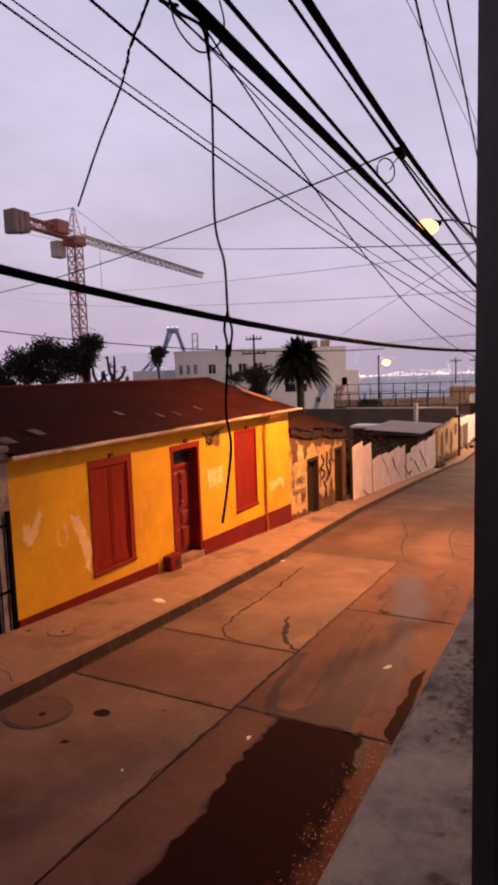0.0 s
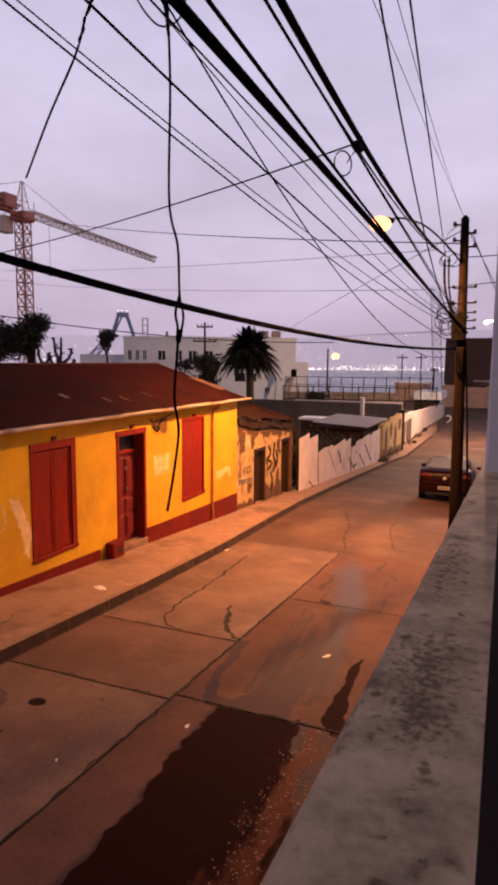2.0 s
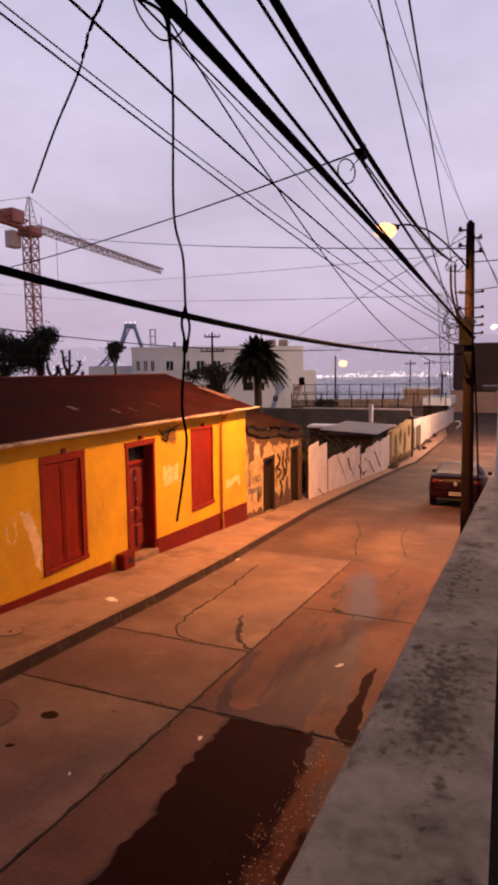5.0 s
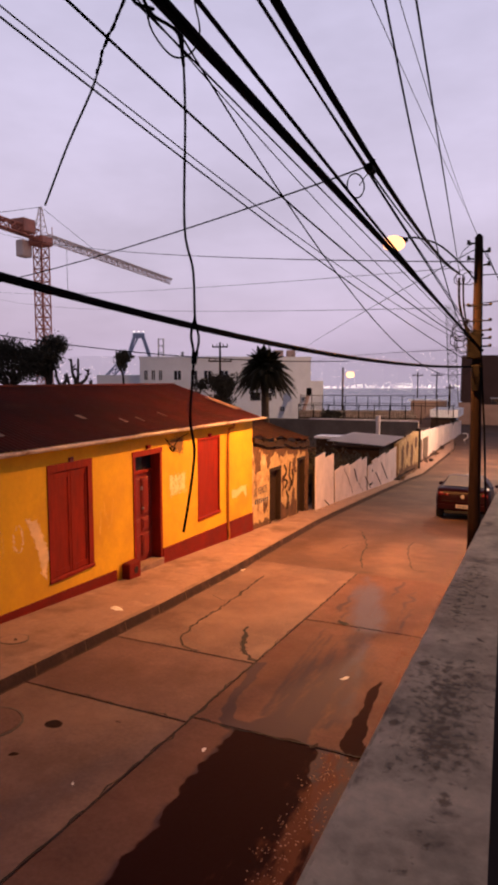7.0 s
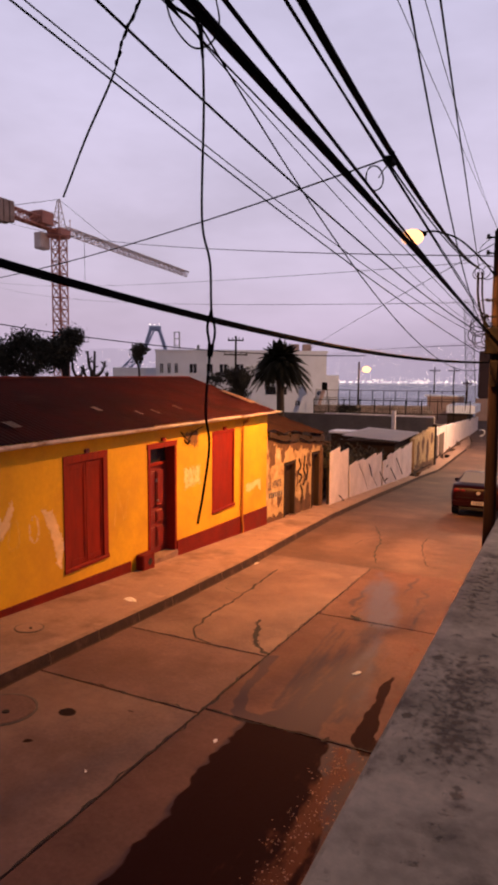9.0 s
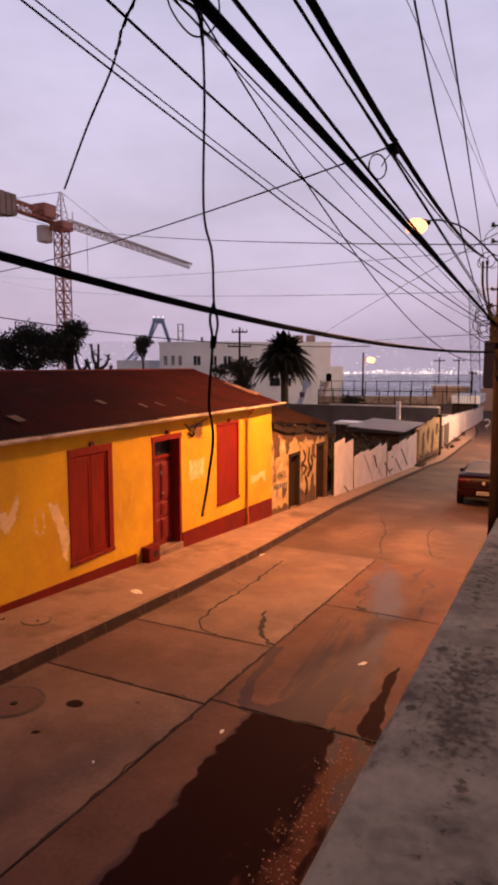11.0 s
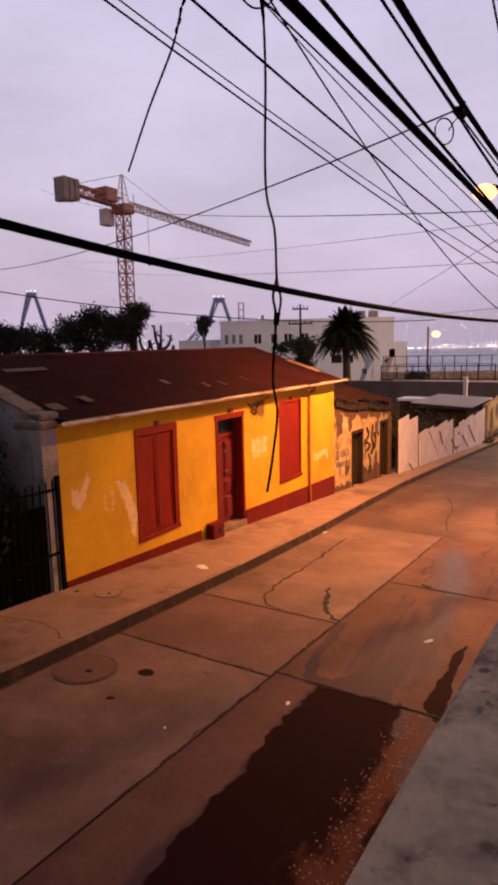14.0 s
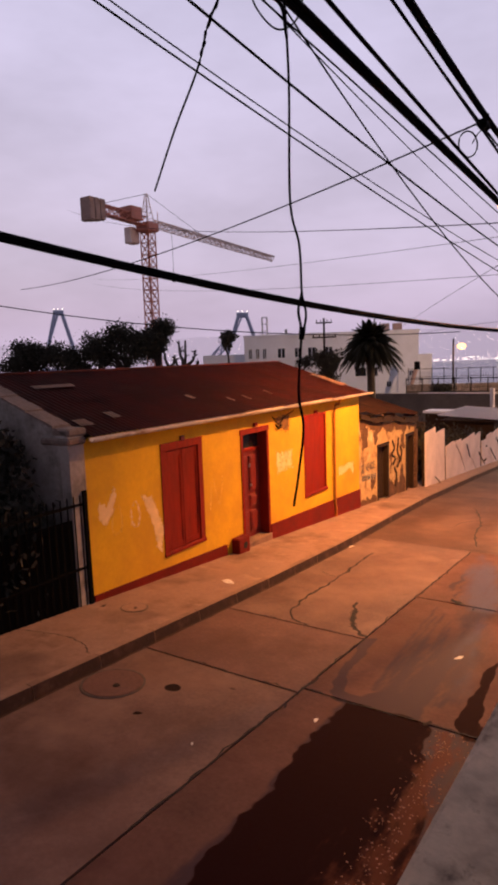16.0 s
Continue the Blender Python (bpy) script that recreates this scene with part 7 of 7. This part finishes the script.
def far_lamp(x, y, z0, z1, head, bulb, size=1.0, name="far_street_lamp", label="distant lit street lamp on a dark pole"):
    t = thing(name, label, "street lamp", (x, y, z0), "distant street lamps")
    part("shaft", rod(bmesh.new(), (0, 0, -0.3), (0, 0, z1 - z0), 0.16, 0.12, 8), OLDWOOD, t)
    part("arm", rod(bmesh.new(), (0, 0, z1 - z0 - 1.0), (head, 0, z1 - z0 - 0.9), 0.05, seg=6), STEEL, t)
    bm = bmesh.new()
    bmesh.ops.create_uvsphere(bm, u_segments=12, v_segments=8, radius=1, matrix=Matrix.Translation((head, 0, z1 - z0 - 1.05)) @ Matrix.Diagonal((0.62 * size, 0.5 * size, 0.42 * size, 1)))
    o = part("lamp_bowl", bm, bulb, t, "glowing orange bowl", True)
    o.visible_shadow = False


far_lamp(-23.9, 88.3, -6.0, 5.6, 1.1, FARBULB)
far_lamp(0.4, 54.0, -3.2, 8.1, -2.1, COOLBULB, 0.30, label="distant lit street lamp with pale light")


def terrace():
    t = thing("retaining_wall", "dark retaining wall holding an empty terrace", "wall", (-13, 50, -4))
    part("wall", B(-14, 5.6, -0.3, 0.3, -1, 4.55, 0.03), RETAIN, t)
    part("terrace_fill", B(-14, 5.6, 0.3, 15, -1, 3.0), EARTH, t)
    part("coping", B(-3.2, 5.6, -0.36, -0.05, 4.554, 4.66, 0.02), WHITEPAINT, t, "white painted pipe along the wall")
    part("white_post", rod(bmesh.new(), (2.9, -2.2, 2.4), (2.9, -2.2, 5.1), 0.17, seg=10), WHITEPAINT, t, "short white post")
    r = thing("railing", "dark metal railing with mesh along the terrace", "railing", (-18.0, 52.0, 0.3))
    L = 13.0
    for z in (0.25, 1.35):
        part("rail", B(0, L, -0.03, 0.03, z - 0.035, z + 0.035), BLACKIRON, r)
    k = 0.0
    while k <= L + 0.01:
        part("post", B(k - 0.04, k + 0.04, -0.04, 0.04, -0.2, 1.45), BLACKIRON, r)
        k += 1.3
    wire_mesh = mesh_of("wire", B(0, 0.014, -0.008, 0.008, 0.25, 1.35), BLACKIRON)
    for i in range(64):
        o = new("wire", wire_mesh)
        o.location.x = L * i / 64
        o.parent = r
    r.rotation_euler = (0, 0, radians(12))
    r2 = thing("railing", "thin distant railing above the stone wall", "railing", (-24.0, 70.0, 0.5))
    for z in (0.6, 1.5):
        part("rail", B(0, 17, -0.03, 0.03, z - 0.03, z + 0.03), BLACKIRON, r2)
    for i in range(14):
        part("post", B(i * 1.3 - 0.04, i * 1.3 + 0.04, -0.04, 0.04, -0.6, 1.6), BLACKIRON, r2)
    r2.rotation_euler = (0, 0, radians(16))
    s = thing("stone_wall", "rough rubble stone wall behind the railing", "wall", (-23.0, 66.5, -3))
    bm = bmesh.new()
    rnd = random.Random(9)
    box(bm, 0, 13.0, 0.1, 0.6, -1, 3.4)
    part("core", bm, STONE, s)
    for row in range(4):
        x = 0.0
        while x < 12.6:
            w = rnd.uniform(0.5, 1.0)
            part("stone", B(x + 0.02, x + w - 0.02, -0.02 - rnd.uniform(0, 0.10), 0.16, 1.6 + row * 0.46, 1.6 + row * 0.46 + rnd.uniform(0.36, 0.44), 0.05), STONE, s)
            x += w
    s.rotation_euler = (0, 0, radians(24))


terrace()


def zinc_shed():
    t = thing("zinc_shed", "low shed with a pale zinc sheet roof behind the fence", "shed", (-8.6, 37.5, -3.4))
    part("shed_body", B(-1.3, 1.2, -2.0, 3.0, 0, 3.35), OLDWOOD, t)
    roof = part("roof", B(-1.6, 1.45, -2.5, 3.5, 3.40, 3.46), OLDWOOD, t)
    for k in range(4):
        bm = bmesh.new()
        y0 = -2.6 + k * 1.55
        n = 18
        a, b = [], []
        for i in range(n + 1):
            y = y0 + 1.58 * i / n
            w = 0.015 * (-1) ** i
            a.append(bm.verts.new((-1.75, y, 3.74 + w)))
            b.append(bm.verts.new((1.6, y, 3.56 + w)))
        for i in range(n):
            bm.faces.new((a[i], a[i + 1], b[i + 1], b[i]))
        bmesh.ops.solidify(bm, geom=bm.faces[:], thickness=0.005)
        part("roof_sheet", bm, ZINC, roof)
    w = thing("zinc_sheet", "white metal sheet roof of a low lean-to behind the fence", "roof", (-12.65, 40.0, -3.27))
    part("sheet", B(-0.1, 2.2, 0, 1.6, 3.20, 3.36, 0.02), ZINC, w)
    part("lean_to", B(0.0, 2.0, 0.2, 1.5, 0, 3.20), OLDWOOD, w)


zinc_shed()


def far_end():
    t = thing("brown_building", "dark brown clad building closing the end of the street", "building", (-9.25, 106.0, -4.5))
    part("upper_storey", B(0, 16, 0, 10, 4.9, 12.2, 0.05), BROWNWALL, t)
    part("ground_storey", B(0.2, 16, 0.3, 10, -1, 4.9), BROWNWALL, t)
    for k in range(4):
        part("cladding_strip", B(k * 3.6 + 0.5, k * 3.6 + 0.62, -0.06, 0.0, 4.9, 12.2), BROWNWALL, t)
    w = part("window", B(4.6, 7.6, -0.03, 0.04, 4.2, 5.4), WINDARK, t)
    part("frame", B(4.5, 7.7, -0.06, -0.03, 5.4, 5.5), STUCCO, w)
    s = thing("peach_wall", "peach rendered street wall at the bend", "wall", (-9.0, 101.0, -4.4))
    for k in range(5):
        part("bay", B(k * 3.2, k * 3.2 + 3.17, 0, 0.25, -0.5, 4.75 - 0.25 * (k % 2), 0.02), PINKWALL, s)
    h = thing("low_house", "low peach house beyond the railing", "house", (-13.5, 84.0, -4.5))
    part("house_body", B(0, 4.2, 0, 4, 0, 5.6, 0.02), PINKWALL, h)
    part("roof", B(-0.3, 4.5, -0.3, 4.3, 5.6, 5.75, 0.02), ZINC, h)
    v = thing("white_canopy", "white sheet canopy above the street wall", "canopy", (-9.85, 75.0, -3.0))
    part("roof", B(0, 3.15, 0, 7, 2.5, 3.42, 0.04), STUCCO, v)
    part("canopy_body", B(0.1, 2.3, 0.1, 6.9, 0, 2.5), OLDWOOD, v)
    c = thing("street_sign", "small white curved traffic sign at the bend", "sign", (-5.5, 70.5, rz(70.5)))
    c.scale = (0.6, 0.6, 0.55)
    part("post", rod(bmesh.new(), (0, 0, 0), (0, 0, 0.9), 0.05, seg=6), STEEL, c)
    part("board", tube(bmesh.new(), curve_pts([(-0.5, 0, 1.9), (0.1, 0, 2.0), (0.45, 0, 1.6), (0.2, 0, 1.0), (-0.3, 0, 0.7)], 16), 0.10, 6), WHITEPAINT, c)
    m = thing("lattice_mast", "thin grey lattice mast far down the street", "mast", (-10.2, 109.7, -12.95))
    part("lattice", lattice(bmesh.new(), (0.5, 0, 0), (-1.5, 0.5, 29.1), 1.43, 22, 0.018), STEEL, m)


far_end()


# ---- pieces of the street, last ----
def slabs():
    gap = 0.014
    left = [-14, -9, -4, 1.0, 5.75, 7.66, 13.72]
    right = [-14, -9, -4, 1.0, 5.88, 9.90, 13.72]
    for cuts, side in ((left, 0), (right, 1)):
        for a, b in zip(cuts, cuts[1:]):
            xa = (lambda y: kerb_x(y) + 0.012) if side == 0 else (lambda y: -3.27 + gap)
            xb = (lambda y: -3.27 - gap) if side == 0 else (lambda y: right_x(y) - 0.012)
            fine = 0.04 if b > 1.5 else 1.0
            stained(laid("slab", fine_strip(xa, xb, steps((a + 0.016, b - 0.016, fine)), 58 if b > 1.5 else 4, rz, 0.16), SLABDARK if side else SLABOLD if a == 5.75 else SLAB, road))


def kerbs():
    y = -6.0
    while y < 60:
        for side in (0, 1):
            if side and y > 40:
                continue
            bm = bmesh.new()
            if side == 0:
                poly = [(kerb_x(y + 0.006) - 0.16, y + 0.006), (kerb_x(y + 0.006), y + 0.006), (kerb_x(y + 0.994), y + 0.994), (kerb_x(y + 0.994) - 0.16, y + 0.994)]
                prism(bm, poly, lambda x, yy: rz(yy) - 0.2, lambda x, yy: pz(yy) + 0.004)
                for v in bm.verts:
                    if v.co.z > rz(v.co.y) and v.co.x > kerb_x(v.co.y) - 0.05:
                        v.co.x -= 0.055
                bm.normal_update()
                # faces turned to the road take the darker KERBFACE colour
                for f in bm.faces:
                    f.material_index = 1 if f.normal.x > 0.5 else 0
            else:
                prism(bm, [(-0.95, y + 0.006), (-0.80, y + 0.006), (-0.80, y + 0.994), (-0.95, y + 0.994)], lambda x, yy: rz(yy) - 0.2, lambda x, yy: rz(yy) + 0.124)
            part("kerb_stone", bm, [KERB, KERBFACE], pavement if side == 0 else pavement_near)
        y += 1.0


slabs()
kerbs()
